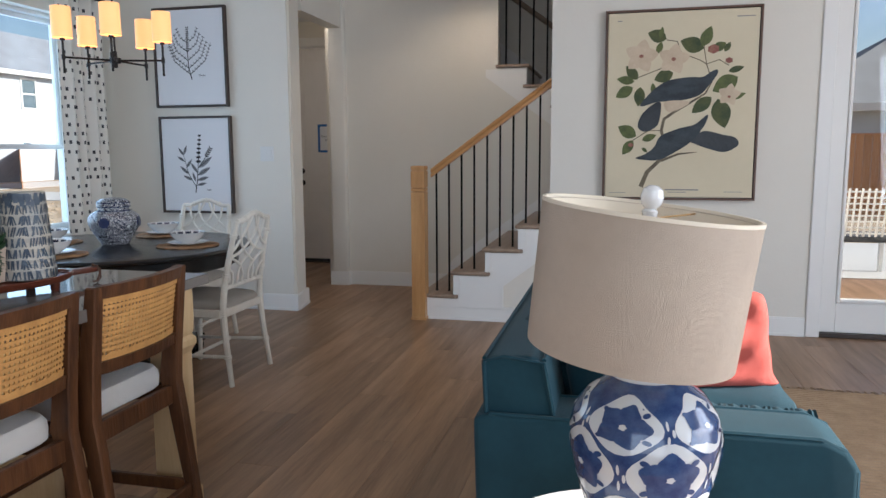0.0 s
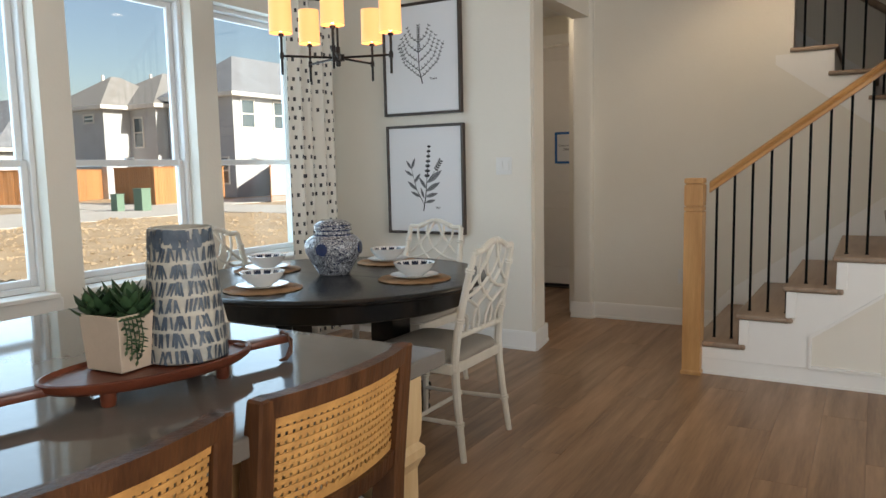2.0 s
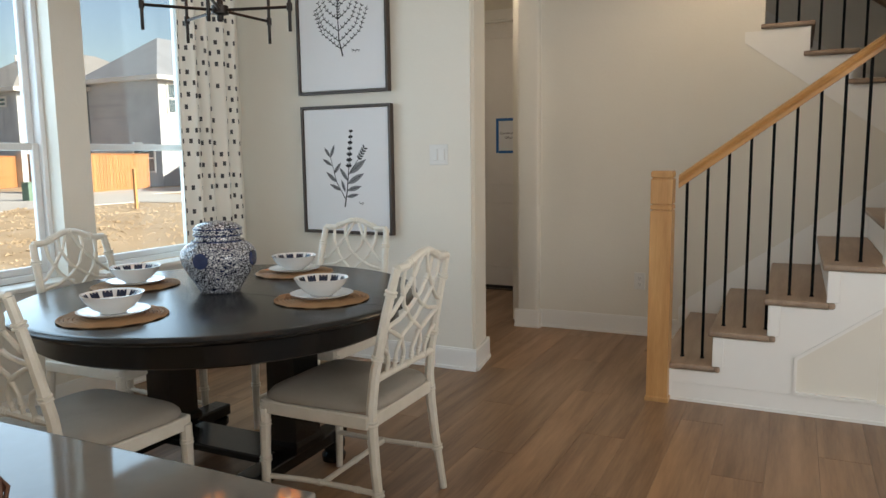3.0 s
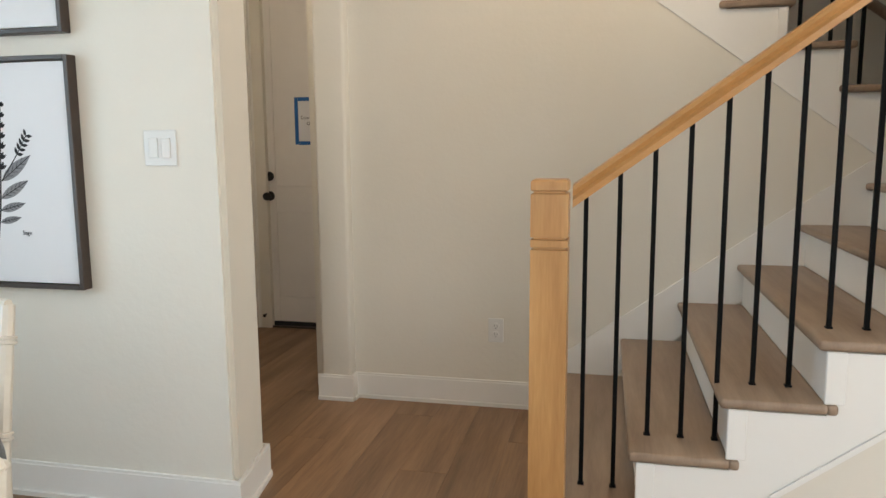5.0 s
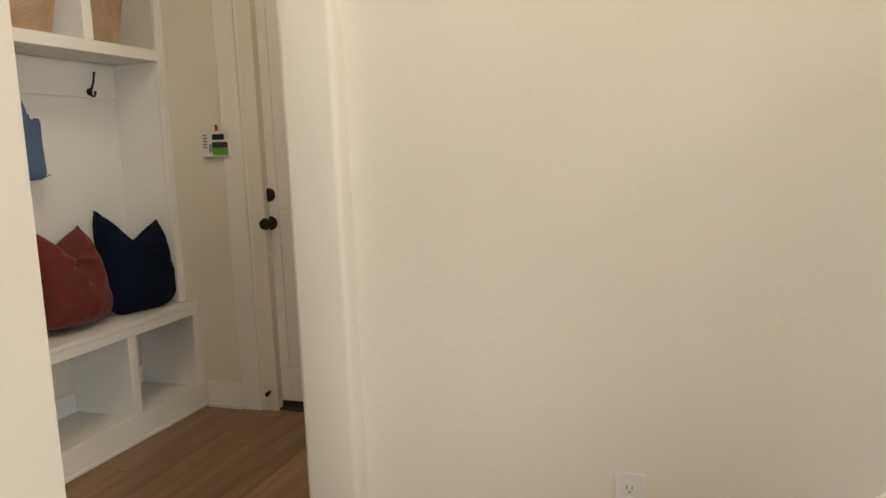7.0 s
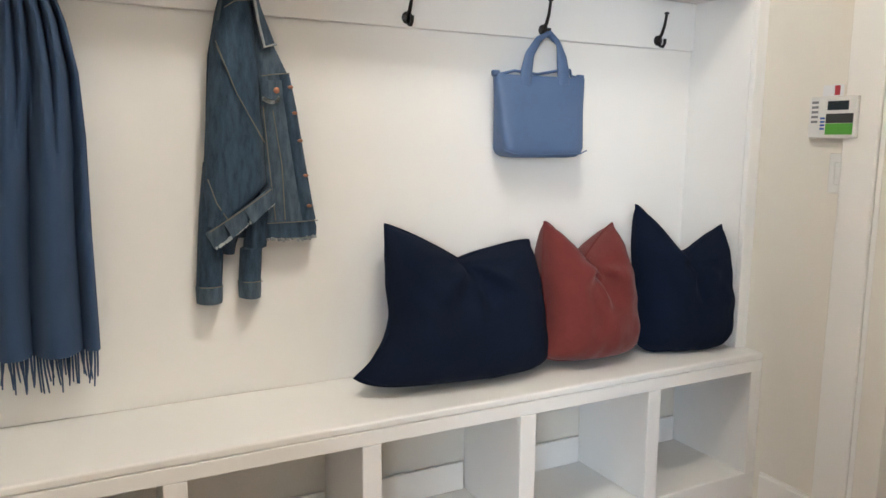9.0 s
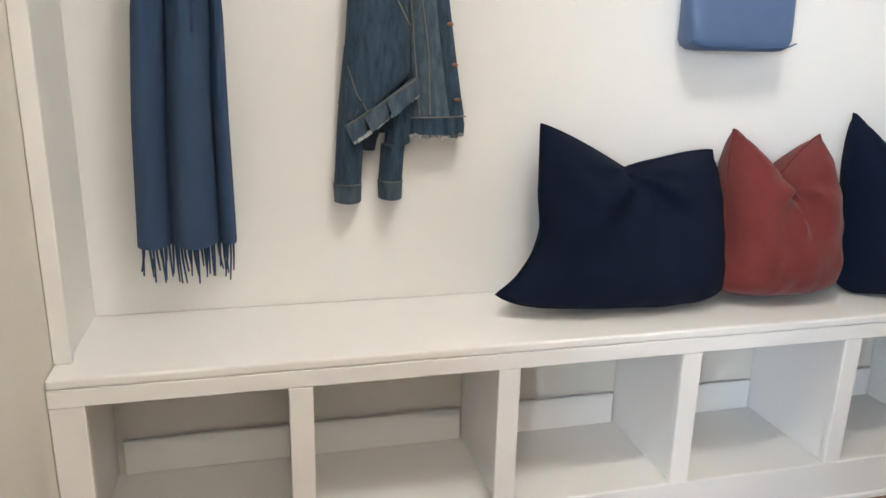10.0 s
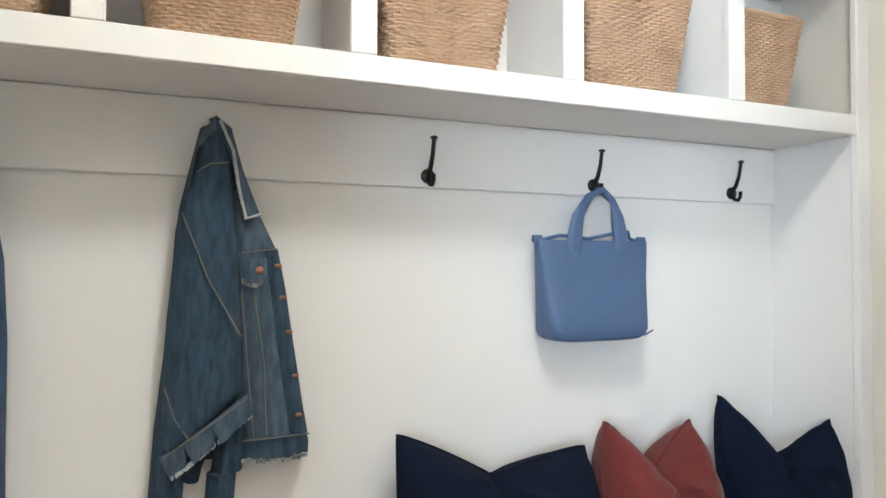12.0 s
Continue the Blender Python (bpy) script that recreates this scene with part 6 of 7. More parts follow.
# ---- curtains ----
CURT = mat("cream_curtain_cloth", (0.80, 0.77, 0.70), 0.9, (0.74, 0.71, 0.64), 5, 0.5, bump=0.3, bump_scale=250, sheen=0.2)
SPOT = mat("charcoal_print", (0.045, 0.045, 0.050), 0.9, (0.10, 0.10, 0.10), 60, 0.6)
def curtain(ya, yb, label, seed):
    c = thing("curtain", label, "curtain", "window curtains", at=(0, 0, 0))
    def surf(u, v):
        z = 0.03 + 2.42 * v
        sp = 1.0 + 0.05 * (1 - v)
        yc = (ya + yb) / 2
        y = yc + (ya + (yb - ya) * u - yc) * sp
        x = XW + 0.075 + 0.030 * math.sin(u * 25 + seed + 0.5 * math.sin(v * 3)) + 0.010 * math.sin(u * 11 + seed * 2)
        return (x, y, z)
    b = bmesh.new()
    sheet(b, 96, 24, surf)
    cl = part("cloth", b, CURT, c, smooth=True)
    m = cl.modifiers.new("thick", "SOLIDIFY")
    m.thickness, m.offset = 0.002, -1
    rg = random.Random(seed)
    b = bmesh.new()
    nu_, nv_ = 17, 36
    for i in range(nu_):
        for j in range(nv_):
            if rg.random() < 0.30:
                continue
            u, v = (i + 0.5 + (0.3 if j % 2 else 0)) / nu_, (j + 0.5 + rg.uniform(-0.08, 0.08)) / nv_
            hu, hv = 0.0125, 0.0056
            if u > 0.97:
                continue
            for a0, a1 in ((-0.85, 0.85),):
                q = [Vector(surf(u + hu * a, v + hv * e)) + Vector((0.0032, 0, 0)) for a, e in ((a0, -1), (a1, -1), (a1, 1), (a0, 1))]
                b.faces.new([b.verts.new(p) for p in q])
    part("square_print", b, SPOT, c, "charcoal square print", kind="stuff")
    return c
curtain(5.13, 5.60, "cream curtain panel printed with small charcoal squares", 3)
curtain(2.42, 2.87, "cream curtain panel with charcoal squares, tied beside the window", 5)
rod_ = thing("curtain_rod", "thin black curtain rod above the windows", "curtain rod", at=(0, 0, 0))
part("rod", tube(bmesh.new(), [(XW + 0.075, 2.35, 2.47), (XW + 0.075, 5.66, 2.47)], 0.011, 12), BLACKMET, rod_, smooth=True)
for y in (2.40, 4.0, 5.64):
    part("bracket", tube(bmesh.new(), [(XW + 0.001, y, 2.47), (XW + 0.075, y, 2.47)], 0.007, 8), BLACKMET, rod_, smooth=True)

# ---- botanical prints ----
def print_frame(at, w, h, label):
    f = thing("framed_print", label, "picture", "botanical prints", at=at)
    b = bmesh.new()
    for x0, x1, z0, z1 in ((-w / 2, -w / 2 + 0.016, 0, h), (w / 2 - 0.016, w / 2, 0, h), (-w / 2 + 0.016, w / 2 - 0.016, 0, 0.016), (-w / 2 + 0.016, w / 2 - 0.016, h - 0.016, h)):
        box(b, x0, -0.045, z0, x1, -0.001, z1, bev=0.002, seg=1)
    part("frame", b, FRAME, f)
    part("print_sheet", fresh(-w / 2 + 0.02, -0.034, 0.02, w / 2 - 0.02, -0.002, h - 0.02), PAPER, f)
    return f


def ink_stroke(b, pts, w, y=-0.0346):
    pts = [Vector((p[0], 0, p[1])) for p in pts]
    l_, r_ = [], []
    for i, p in enumerate(pts):
        d = (pts[min(i + 1, len(pts) - 1)] - pts[max(i - 1, 0)]).normalized()
        nn = Vector((-d.z, 0, d.x))
        ww = w[i] if isinstance(w, (list, tuple)) else w
        l_.append(b.verts.new((p.x + nn.x * ww, y, p.z + nn.z * ww)))
        r_.append(b.verts.new((p.x - nn.x * ww, y, p.z - nn.z * ww)))
    for i in range(len(pts) - 1):
        b.faces.new((l_[i], r_[i], r_[i + 1], l_[i + 1]))


def ink_leaf(b, base, ang, ln, wd, y=-0.0344, bend=0.0):
    c_, s_ = math.cos(ang), math.sin(ang)
    top, bot = [], []
    for k in range(9):
        f = k / 8
        ww = wd * math.sin(math.pi * f) ** 0.8 * (1.15 - 0.4 * f)
        px, pz = ln * f, bend * ln * f * f
        top.append(b.verts.new((base[0] + px * c_ - (pz + ww) * s_, y, base[1] + px * s_ + (pz + ww) * c_)))
        bot.append(b.verts.new((base[0] + px * c_ - (pz - ww) * s_, y, base[1] + px * s_ + (pz - ww) * c_)))
    for k in range(8):
        vs = (top[k], bot[k], bot[k + 1], top[k + 1])
        b.faces.new(vs)


PW_, PHT = 0.635, 0.775
f1 = print_frame((-2.665, YD, 1.620), PW_, PHT, "dark framed print of an ink thyme sprig on white")
b = bmesh.new()
cx, z0 = -0.02, 0.215
main = [(cx + 0.03, z0), (cx + 0.005, z0 + 0.10), (cx, z0 + 0.25), (cx + 0.008, z0 + 0.40)]
ink_stroke(b, main, [0.005, 0.004, 0.003, 0.0018])
for k in range(5):
    f = 0.14 + k * 0.15
    i = f * 2.999
    p = Vector(main[int(i)]).lerp(Vector(main[int(i) + 1]), i % 1)
    for s_ in (-1, 1):
        ln = 0.21 * (1.05 - f) + 0.05
        q = [(p.x, p.y), (p.x + s_ * ln * 0.55, p.y + ln * 0.42), (p.x + s_ * ln * 0.78, p.y + ln * 0.98)]
        ink_stroke(b, q, [0.0026, 0.002, 0.0014])
        for j in range(int(ln / 0.022)):
            g = (j + 1) / (ln / 0.022)
            a_ = Vector(q[0]).lerp(Vector(q[1]), min(1, g * 2)) if g < 0.5 else Vector(q[1]).lerp(Vector(q[2]), g * 2 - 1)
            for e in (-1, 1):
                ink_leaf(b, (a_.x, a_.y), 1.57 + e * 1.0 - s_ * 0.5, 0.017, 0.0034)
for j in range(12):
    for e in (-1, 1):
        ink_leaf(b, (cx + 0.004, z0 + 0.22 + 0.016 * j), 1.57 + e * 0.8, 0.020, 0.0045)
part("ink_sprig", b, INK, f1, "black ink sprig")
word("caption", "Thyme", 0.022, INK, f1, pose(0.10, -0.0348, 0.245, 90, 0, 0), "small script caption")
f2 = print_frame((-2.655, YD, 0.775), PW_, PHT, "dark framed print of an ink sage stem on white")
b = bmesh.new()
g_ = bmesh.new()
cx, z0 = -0.01, 0.165
main = [(cx - 0.005, z0), (cx + 0.015, z0 + 0.10), (cx + 0.030, z0 + 0.24), (cx + 0.050, z0 + 0.45)]
ink_stroke(b, main, [0.005, 0.004, 0.003, 0.0015])
left = [(cx, z0 + 0.05), (cx - 0.06, z0 + 0.15), (cx - 0.10, z0 + 0.30)]
ink_stroke(b, left, [0.003, 0.0025, 0.0015])
for x, z, a, ln in ((cx - 0.10, z0 + 0.30, 2.2, 0.085), (cx - 0.10, z0 + 0.30, 1.2, 0.095), (cx - 0.09, z0 + 0.25, 2.6, 0.09), (cx - 0.08, z0 + 0.20, 0.9, 0.10), (cx - 0.06, z0 + 0.15, 2.45, 0.11), (cx - 0.03, z0 + 0.10, 2.7, 0.10),
                    (cx + 0.015, z0 + 0.10, 0.25, 0.12), (cx + 0.02, z0 + 0.14, 0.5, 0.15), (cx + 0.03, z0 + 0.20, 0.62, 0.17), (cx + 0.01, z0 + 0.06, 0.2, 0.10), (cx + 0.0, z0 + 0.09, 1.9, 0.09), (cx + 0.02, z0 + 0.16, 2.2, 0.11)):
    ln *= 0.88
    ink_leaf(g_, (x, z), a, ln, ln * 0.145)
    c_, s_ = math.cos(a), math.sin(a)
    ink_stroke(b, [(x, z), (x + ln * c_, z + ln * s_)], 0.0014, -0.0350)
    for f in (0.2, 0.35, 0.5, 0.65):
        for e in (-1, 1):
            ink_stroke(b, [(x + ln * f * c_, z + ln * f * s_), (x + ln * (f + 0.14) * c_ - e * ln * 0.09 * s_, z + ln * (f + 0.14) * s_ + e * ln * 0.09 * c_)], 0.0009, -0.0350)
for k in range(7):
    p = Vector(main[2]).lerp(Vector(main[3]), k / 6)
    for e in (-1, 1):
        for q in (0.25, 0.8):
            ink_leaf(b, (p.x, p.y), 1.57 + e * (1.3 - q), 0.030 - 0.002 * k, 0.006)
side = [(cx + 0.03, z0 + 0.20), (cx + 0.10, z0 + 0.29), (cx + 0.14, z0 + 0.35)]
ink_stroke(b, side, 0.002)
for k in range(5):
    p = Vector(side[1]).lerp(Vector(side[2]), k / 4)
    for e in (-1, 1):
        ink_leaf(b, (p.x, p.y), 0.9 + e * 0.9, 0.026, 0.006)
part("ink_stem", b, INK, f2, "black ink stem")
part("grey_leaves", g_, GREYINK, f2, "grey ink leaves")
word("caption", "Sage", 0.021, INK, f2, pose(0.105, -0.0348, 0.190, 90, 0, 0), "small script caption")

# ---- large bird-and-blossom picture (birds as plain dark shapes) ----
pic = thing("framed_picture", "large cream botanical picture in a thin walnut frame", "picture", at=(1.045, YP, 0.920))
w, h = 1.00, 1.275
b = bmesh.new()
for x0, x1, z0, z1 in ((-w / 2, -w / 2 + 0.014, 0, h), (w / 2 - 0.014, w / 2, 0, h), (-w / 2 + 0.014, w / 2 - 0.014, 0, 0.014), (-w / 2 + 0.014, w / 2 - 0.014, h - 0.014, h)):
    box(b, x0, -0.050, z0, x1, -0.001, z1, bev=0.002, seg=1)
part("frame", b, mat("walnut_frame", (0.13, 0.065, 0.040), 0.4, (0.08, 0.04, 0.025), 10, 0.8, stretch=(3, 3, 3)), pic)
part("canvas", fresh(-w / 2 + 0.020, -0.042, 0.020, w / 2 - 0.020, -0.002, h - 0.020), CREAM, pic)
LEAFD = mat("painted_dark_leaf", (0.035, 0.055, 0.022), 0.7, (0.10, 0.11, 0.035), 14, 0.9)
LEAFL = mat("painted_olive_leaf", (0.13, 0.15, 0.045), 0.7, (0.05, 0.07, 0.025), 16, 0.9)
PETAL = mat("painted_petal", (0.62, 0.50, 0.36), 0.7, (0.50, 0.38, 0.26), 12, 0.8)
BIRD = mat("painted_slate_blue", (0.018, 0.026, 0.034), 0.7, (0.055, 0.070, 0.080), 9, 0.9, stretch=(1, 1, 2))
BIRD2 = mat("painted_slate_grey", (0.055, 0.062, 0.068), 0.7, (0.025, 0.03, 0.036), 9, 0.9)
BRANCH = mat("painted_branch", (0.085, 0.065, 0.045), 0.7, (0.20, 0.16, 0.10), 20, 0.9)
BERRY = mat("painted_berry", (0.20, 0.045, 0.040), 0.7, (0.35, 0.18, 0.12), 40, 0.9)
def px(u, v):
    """From the sheet's own 0..1 grid (v down) to the picture."""
    return (-w / 2 + w * u, h * (1 - v))
def blob(pts, y):
    b_ = bmesh.new()
    n = len(pts)
    sm = []
    for i in range(n):
        p0, p1, p2, p3 = (Vector(px(*pts[(i + k) % n])) for k in (-1, 0, 1, 2))
        for t in (0, 0.25, 0.5, 0.75):
            sm.append(0.5 * ((2 * p1) + (p2 - p0) * t + (2 * p0 - 5 * p1 + 4 * p2 - p3) * t * t + (3 * p1 - p0 - 3 * p2 + p3) * t ** 3))
    b_.faces.new([b_.verts.new((p.x, y, p.y)) for p in sm])
    bmesh.ops.triangulate(b_, faces=b_.faces[:])
    bmesh.ops.recalc_face_normals(b_, faces=b_.faces)
    return b_
b = bmesh.new()
ink_stroke(b, [px(0.26, 0.93), px(0.30, 0.85), px(0.39, 0.78), px(0.41, 0.70), px(0.385, 0.63), px(0.40, 0.57), px(0.47, 0.53), px(0.56, 0.49), px(0.66, 0.44), px(0.70, 0.38), px(0.66, 0.29)], [0.016, 0.014, 0.012, 0.012, 0.010, 0.010, 0.009, 0.007, 0.005, 0.004, 0.003], -0.0430)
ink_stroke(b, [px(0.39, 0.79), px(0.50, 0.755), px(0.62, 0.745)], [0.009, 0.007, 0.002], -0.0430)
for q in ([(0.66, 0.29), (0.74, 0.27), (0.80, 0.30)], [(0.66, 0.29), (0.62, 0.27), (0.50, 0.23)], [(0.50, 0.23), (0.47, 0.17), (0.40, 0.16)], [(0.38, 0.63), (0.30, 0.63), (0.20, 0.68)], [(0.50, 0.25), (0.36, 0.31), (0.22, 0.35)], [(0.66, 0.29), (0.64, 0.20), (0.66, 0.14)]):
    ink_stroke(b, [px(*p) for p in q], 0.003, -0.0430)
part("branch", b, BRANCH, pic, "painted brown branch")
dark, light, petals, berry = bmesh.new(), bmesh.new(), bmesh.new(), bmesh.new()
for i_, (u, v, a, ln, wd, kind) in enumerate(((0.40, 0.155, 160, 0.13, 0.045, 0), (0.36, 0.15, 80, 0.075, 0.018, 1), (0.37, 0.17, -110, 0.09, 0.022, 1), (0.64, 0.21, 160, 0.16, 0.055, 0), (0.63, 0.20, 68, 0.14, 0.04, 1), (0.70, 0.22, 30, 0.09, 0.032, 1), (0.77, 0.23, 60, 0.07, 0.02, 0),
                              (0.22, 0.36, 130, 0.12, 0.035, 0), (0.20, 0.37, 170, 0.12, 0.03, 1), (0.19, 0.40, -150, 0.13, 0.04, 1), (0.24, 0.40, -95, 0.13, 0.038, 0), (0.32, 0.38, -85, 0.09, 0.018, 1), (0.45, 0.33, -160, 0.13, 0.045, 0),
                              (0.80, 0.33, 15, 0.10, 0.022, 0), (0.86, 0.36, -150, 0.18, 0.06, 1), (0.74, 0.47, -75, 0.20, 0.065, 0), (0.70, 0.46, -140, 0.16, 0.045, 0), (0.82, 0.47, 20, 0.10, 0.02, 1),
                              (0.22, 0.66, 150, 0.14, 0.045, 1), (0.20, 0.68, -125, 0.12, 0.035, 1), (0.26, 0.68, 20, 0.10, 0.026, 1), (0.26, 0.72, -40, 0.05, 0.012, 1))):
    ink_leaf(dark if not kind else light, px(u, v), radians(a), ln, wd, (-0.0431 if not kind else -0.0436) - i_ * 0.00002)
for u, v, r, n in ((0.24, 0.24, 0.115, 5), (0.45, 0.26, 0.105, 5), (0.81, 0.45, 0.075, 5)):
    for k in range(n):
        ink_leaf(petals, px(u, v), radians(80 + k * 360 / n), r, r * 0.40, -0.0440 - k * 0.00012)
for u, v, r in ((0.24, 0.24, 0.014), (0.45, 0.26, 0.014), (0.81, 0.46, 0.010), (0.80, 0.275, 0.022), (0.185, 0.705, 0.016), (0.70, 0.215, 0.034)):
    p = px(u, v)
    berry.faces.new([berry.verts.new((p[0] + r * math.cos(a * 0.524) * (1 + 0.15 * (a % 2)), -0.0453, p[1] + r * 0.8 * math.sin(a * 0.524) * (1 + 0.15 * (a % 2)))) for a in range(12)])
part("dark_leaves", dark, LEAFD, pic, "dark green painted leaves")
part("olive_leaves", light, LEAFL, pic, "olive painted leaves")
part("blossoms", petals, PETAL, pic, "cream painted blossoms")
part("berries", berry, BERRY, pic, "red painted berries")
part("dark_shape", blob([(0.24, 0.50), (0.32, 0.42), (0.42, 0.37), (0.55, 0.355), (0.64, 0.355), (0.69, 0.33), (0.73, 0.32), (0.73, 0.345), (0.68, 0.40), (0.62, 0.45), (0.50, 0.475), (0.36, 0.48)], -0.0449), BIRD, pic, "plain slate painted shape")
part("dark_shape", blob([(0.36, 0.48), (0.38, 0.50), (0.36, 0.60), (0.28, 0.635), (0.23, 0.61), (0.25, 0.55), (0.31, 0.50)], -0.0447), BIRD2, pic, "plain slate painted shape")
part("dark_shape", blob([(0.22, 0.775), (0.28, 0.755), (0.34, 0.72), (0.38, 0.66), (0.50, 0.62), (0.60, 0.60), (0.68, 0.55), (0.66, 0.61), (0.58, 0.69), (0.50, 0.735), (0.38, 0.785), (0.27, 0.785)], -0.0449), BIRD, pic, "plain slate painted shape")
part("dark_shape", blob([(0.56, 0.68), (0.66, 0.635), (0.78, 0.655), (0.86, 0.67), (0.88, 0.71), (0.80, 0.745), (0.70, 0.73), (0.60, 0.70)], -0.0447), BIRD2, pic, "plain slate painted shape")
part("pale_shape", blob([(0.40, 0.48), (0.52, 0.475), (0.56, 0.49), (0.48, 0.525), (0.42, 0.53)], -0.0451), PETAL, pic, "pale painted shape")
b = bmesh.new()
for u0, u1, v, t_ in ((0.42, 0.64, 0.945, 0.004), (0.44, 0.56, 0.958, 0.002), (0.05, 0.16, 0.962, 0.0015), (0.80, 0.92, 0.955, 0.0015), (0.84, 0.95, 0.055, 0.003), (0.08, 0.11, 0.055, 0.003)):
    (xa, za), (xb_, _) = px(u0, v), px(u1, v)
    box(b, xa, -0.0428, za - t_, xb_, -0.0421, za + t_)
part("print_lines", b, GREYINK, pic, "faint printed lines")

# ---- sofa ----
SX0, SX1, SY0, SY1 = 0.372, 1.150, 1.885, 3.62
sofa = thing("sofa", "teal velvet sofa with low arms and loose cushions", "sofa", at=(0, 0, 0))
part("base", fresh(SX0 + 0.06, SY0 + 0.02, 0.11, SX1 + 0.05, SY1 - 0.02, 0.30, bev=0.02), TEAL, sofa, smooth=True)
def soft_box(name, x0, y0, z0, x1, y1, z1, r, material=TEAL, puff=0.0, label=""):
    b = bmesh.new()
    box(b, x0, y0, z0, x1, y1, z1)
    bmesh.ops.subdivide_edges(b, edges=b.edges[:], cuts=7, use_grid_fill=True)
    c = Vector(((x0 + x1) / 2, (y0 + y1) / 2, (z0 + z1) / 2))
    hf = Vector(((x1 - x0) / 2, (y1 - y0) / 2, (z1 - z0) / 2))
    for v in b.verts:
        q = v.co - c
        inner = Vector([max(-hf[i] + r, min(hf[i] - r, q[i])) for i in range(3)])
        d = q - inner
        if d.length > 1e-6:
            v.co = c + inner + d.normalized() * r
        u = [q[i] / hf[i] for i in range(3)]
        k = min(range(3), key=lambda i: hf[i])
        o = [i for i in range(3) if i != k]
        if abs(u[k]) > 0.95 and puff:
            v.co[k] += math.copysign(puff * (1 - u[o[0]] ** 2) * (1 - u[o[1]] ** 2), u[k])
        v.co += Vector((0.004 * math.sin(q.y * 19 + q.z * 13), 0.004 * math.sin(q.x * 17 + q.z * 11), 0.004 * math.sin(q.x * 15 + q.y * 14)))
    return part(name, b, material, sofa, label, True)
def upholstered(name, outline, axis, a, b_, r=0.018, label=""):
    """A padded panel: a flat outline pushed along an axis, its edges rounded, its faces slightly slack."""
    b = prism(bmesh.new(), outline, axis, a, b_)
    bmesh.ops.bevel(b, geom=b.edges[:], offset=r, segments=3, affect="EDGES", profile=0.6)
    bmesh.ops.triangulate(b, faces=[f for f in b.faces if len(f.verts) > 4])
    return part(name, b, TEAL, sofa, label, True)


def welt(pts, r=0.0055):
    return part("piping", tube(bmesh.new(), pts, r, 6), TEAL, sofa, smooth=True)


AZ = 0.686     # top of the arms
for y0, y1 in ((SY0, SY0 + 0.165), (SY1 - 0.165, SY1)):
    upholstered("arm", [(SX0 + 0.01, 0.12), (SX1 - 0.03, 0.12), (SX1 - 0.012, 0.40), (SX1 - 0.012, AZ - 0.055), (SX1 - 0.035, AZ - 0.018), (SX1 - 0.075, AZ), (SX0 + 0.03, AZ), (SX0 - 0.005, AZ - 0.01)], "y", y0, y1, 0.014)
    for y in (y0 + 0.008, y1 - 0.008):
        welt([(SX0 + 0.03, y, AZ - 0.001), (SX1 - 0.085, y, AZ - 0.001), (SX1 - 0.04, y, AZ - 0.020), (SX1 - 0.016, y, AZ - 0.060), (SX1 - 0.014, y, 0.40)])
# ruched roll along the inner edge of each arm
for ya, rz_ in ((SY0 + 0.178, 1), (SY1 - 0.178, 2)):
    n_ = 90
    pts = [(SX0 + 0.26 + (SX1 - 0.055 - SX0 - 0.26) * k / n_, ya, AZ - 0.030) for k in range(n_ + 1)]
    part("ruched_roll", tube(bmesh.new(), pts, [0.031 + 0.0028 * math.sin(k * 2.1 + math.sin(k * 0.7) * 2) for k in range(n_ + 1)], 14), TEAL, sofa, "ruched velvet roll", True)
# back: flat-topped, flaring outward, its end faces upright
BT = 0.812
upholstered("backrest", [(SX0 + 0.075, 0.12), (SX0 + 0.225, 0.12), (SX0 + 0.215, 0.45), (SX0 + 0.150, BT - 0.012), (SX0 + 0.120, BT + 0.004), (SX0 + 0.035, BT), (SX0 + 0.012, BT - 0.014), (SX0 + 0.02, 0.50)], "y", SY0 + 0.02, SY1 - 0.02, 0.012)
for x_, z_ in ((SX0 + 0.016, BT - 0.008), (SX0 + 0.146, BT - 0.006)):
    welt([(x_, SY0 + 0.026, z_), (x_, SY1 - 0.026, z_)])
welt([(SX0 + 0.03, SY0 + 0.021, 0.50), (SX0 + 0.016, SY0 + 0.021, BT - 0.012), (SX0 + 0.06, SY0 + 0.021, BT), (SX0 + 0.146, SY0 + 0.021, BT - 0.010), (SX0 + 0.205, SY0 + 0.021, 0.50)])
ym = (SY0 + SY1) / 2
for a, c in ((SY0 + 0.20, ym - 0.004), (ym + 0.004, SY1 - 0.20)):
    soft_box("seat_cushion", SX0 + 0.23, a, 0.305, SX1 + 0.085, c, 0.465, 0.045, puff=0.02)
    soft_box("back_cushion", SX0 + 0.185, a + 0.01, 0.47, SX0 + 0.335, c - 0.01, 0.795, 0.055, puff=0.03)
for x, y in ((SX0 + 0.10, SY0 + 0.06), (SX1 - 0.08, SY0 + 0.06), (SX0 + 0.10, SY1 - 0.06), (SX1 - 0.08, SY1 - 0.06)):
    part("leg", lathe(bmesh.new(), [(0.016, 0), (0.026, 0.119)], 14, (x, y, 0)), WALNUT, sofa, smooth=True)
c1 = cushion("cushion", "teal velvet cushion in the sofa corner", TEAL, 0.40, 0.40, 0.15, (0.66, 2.235, 0.456), -20, 42, 0.03, 0.01, 0, 3)
c2 = cushion("cushion", "coral cloth cushion leaning on the sofa", CORAL, 0.38, 0.33, 0.14, (1.000, 2.90, 0.458), -14, -72, 0.03, 0.01, 0, 5)

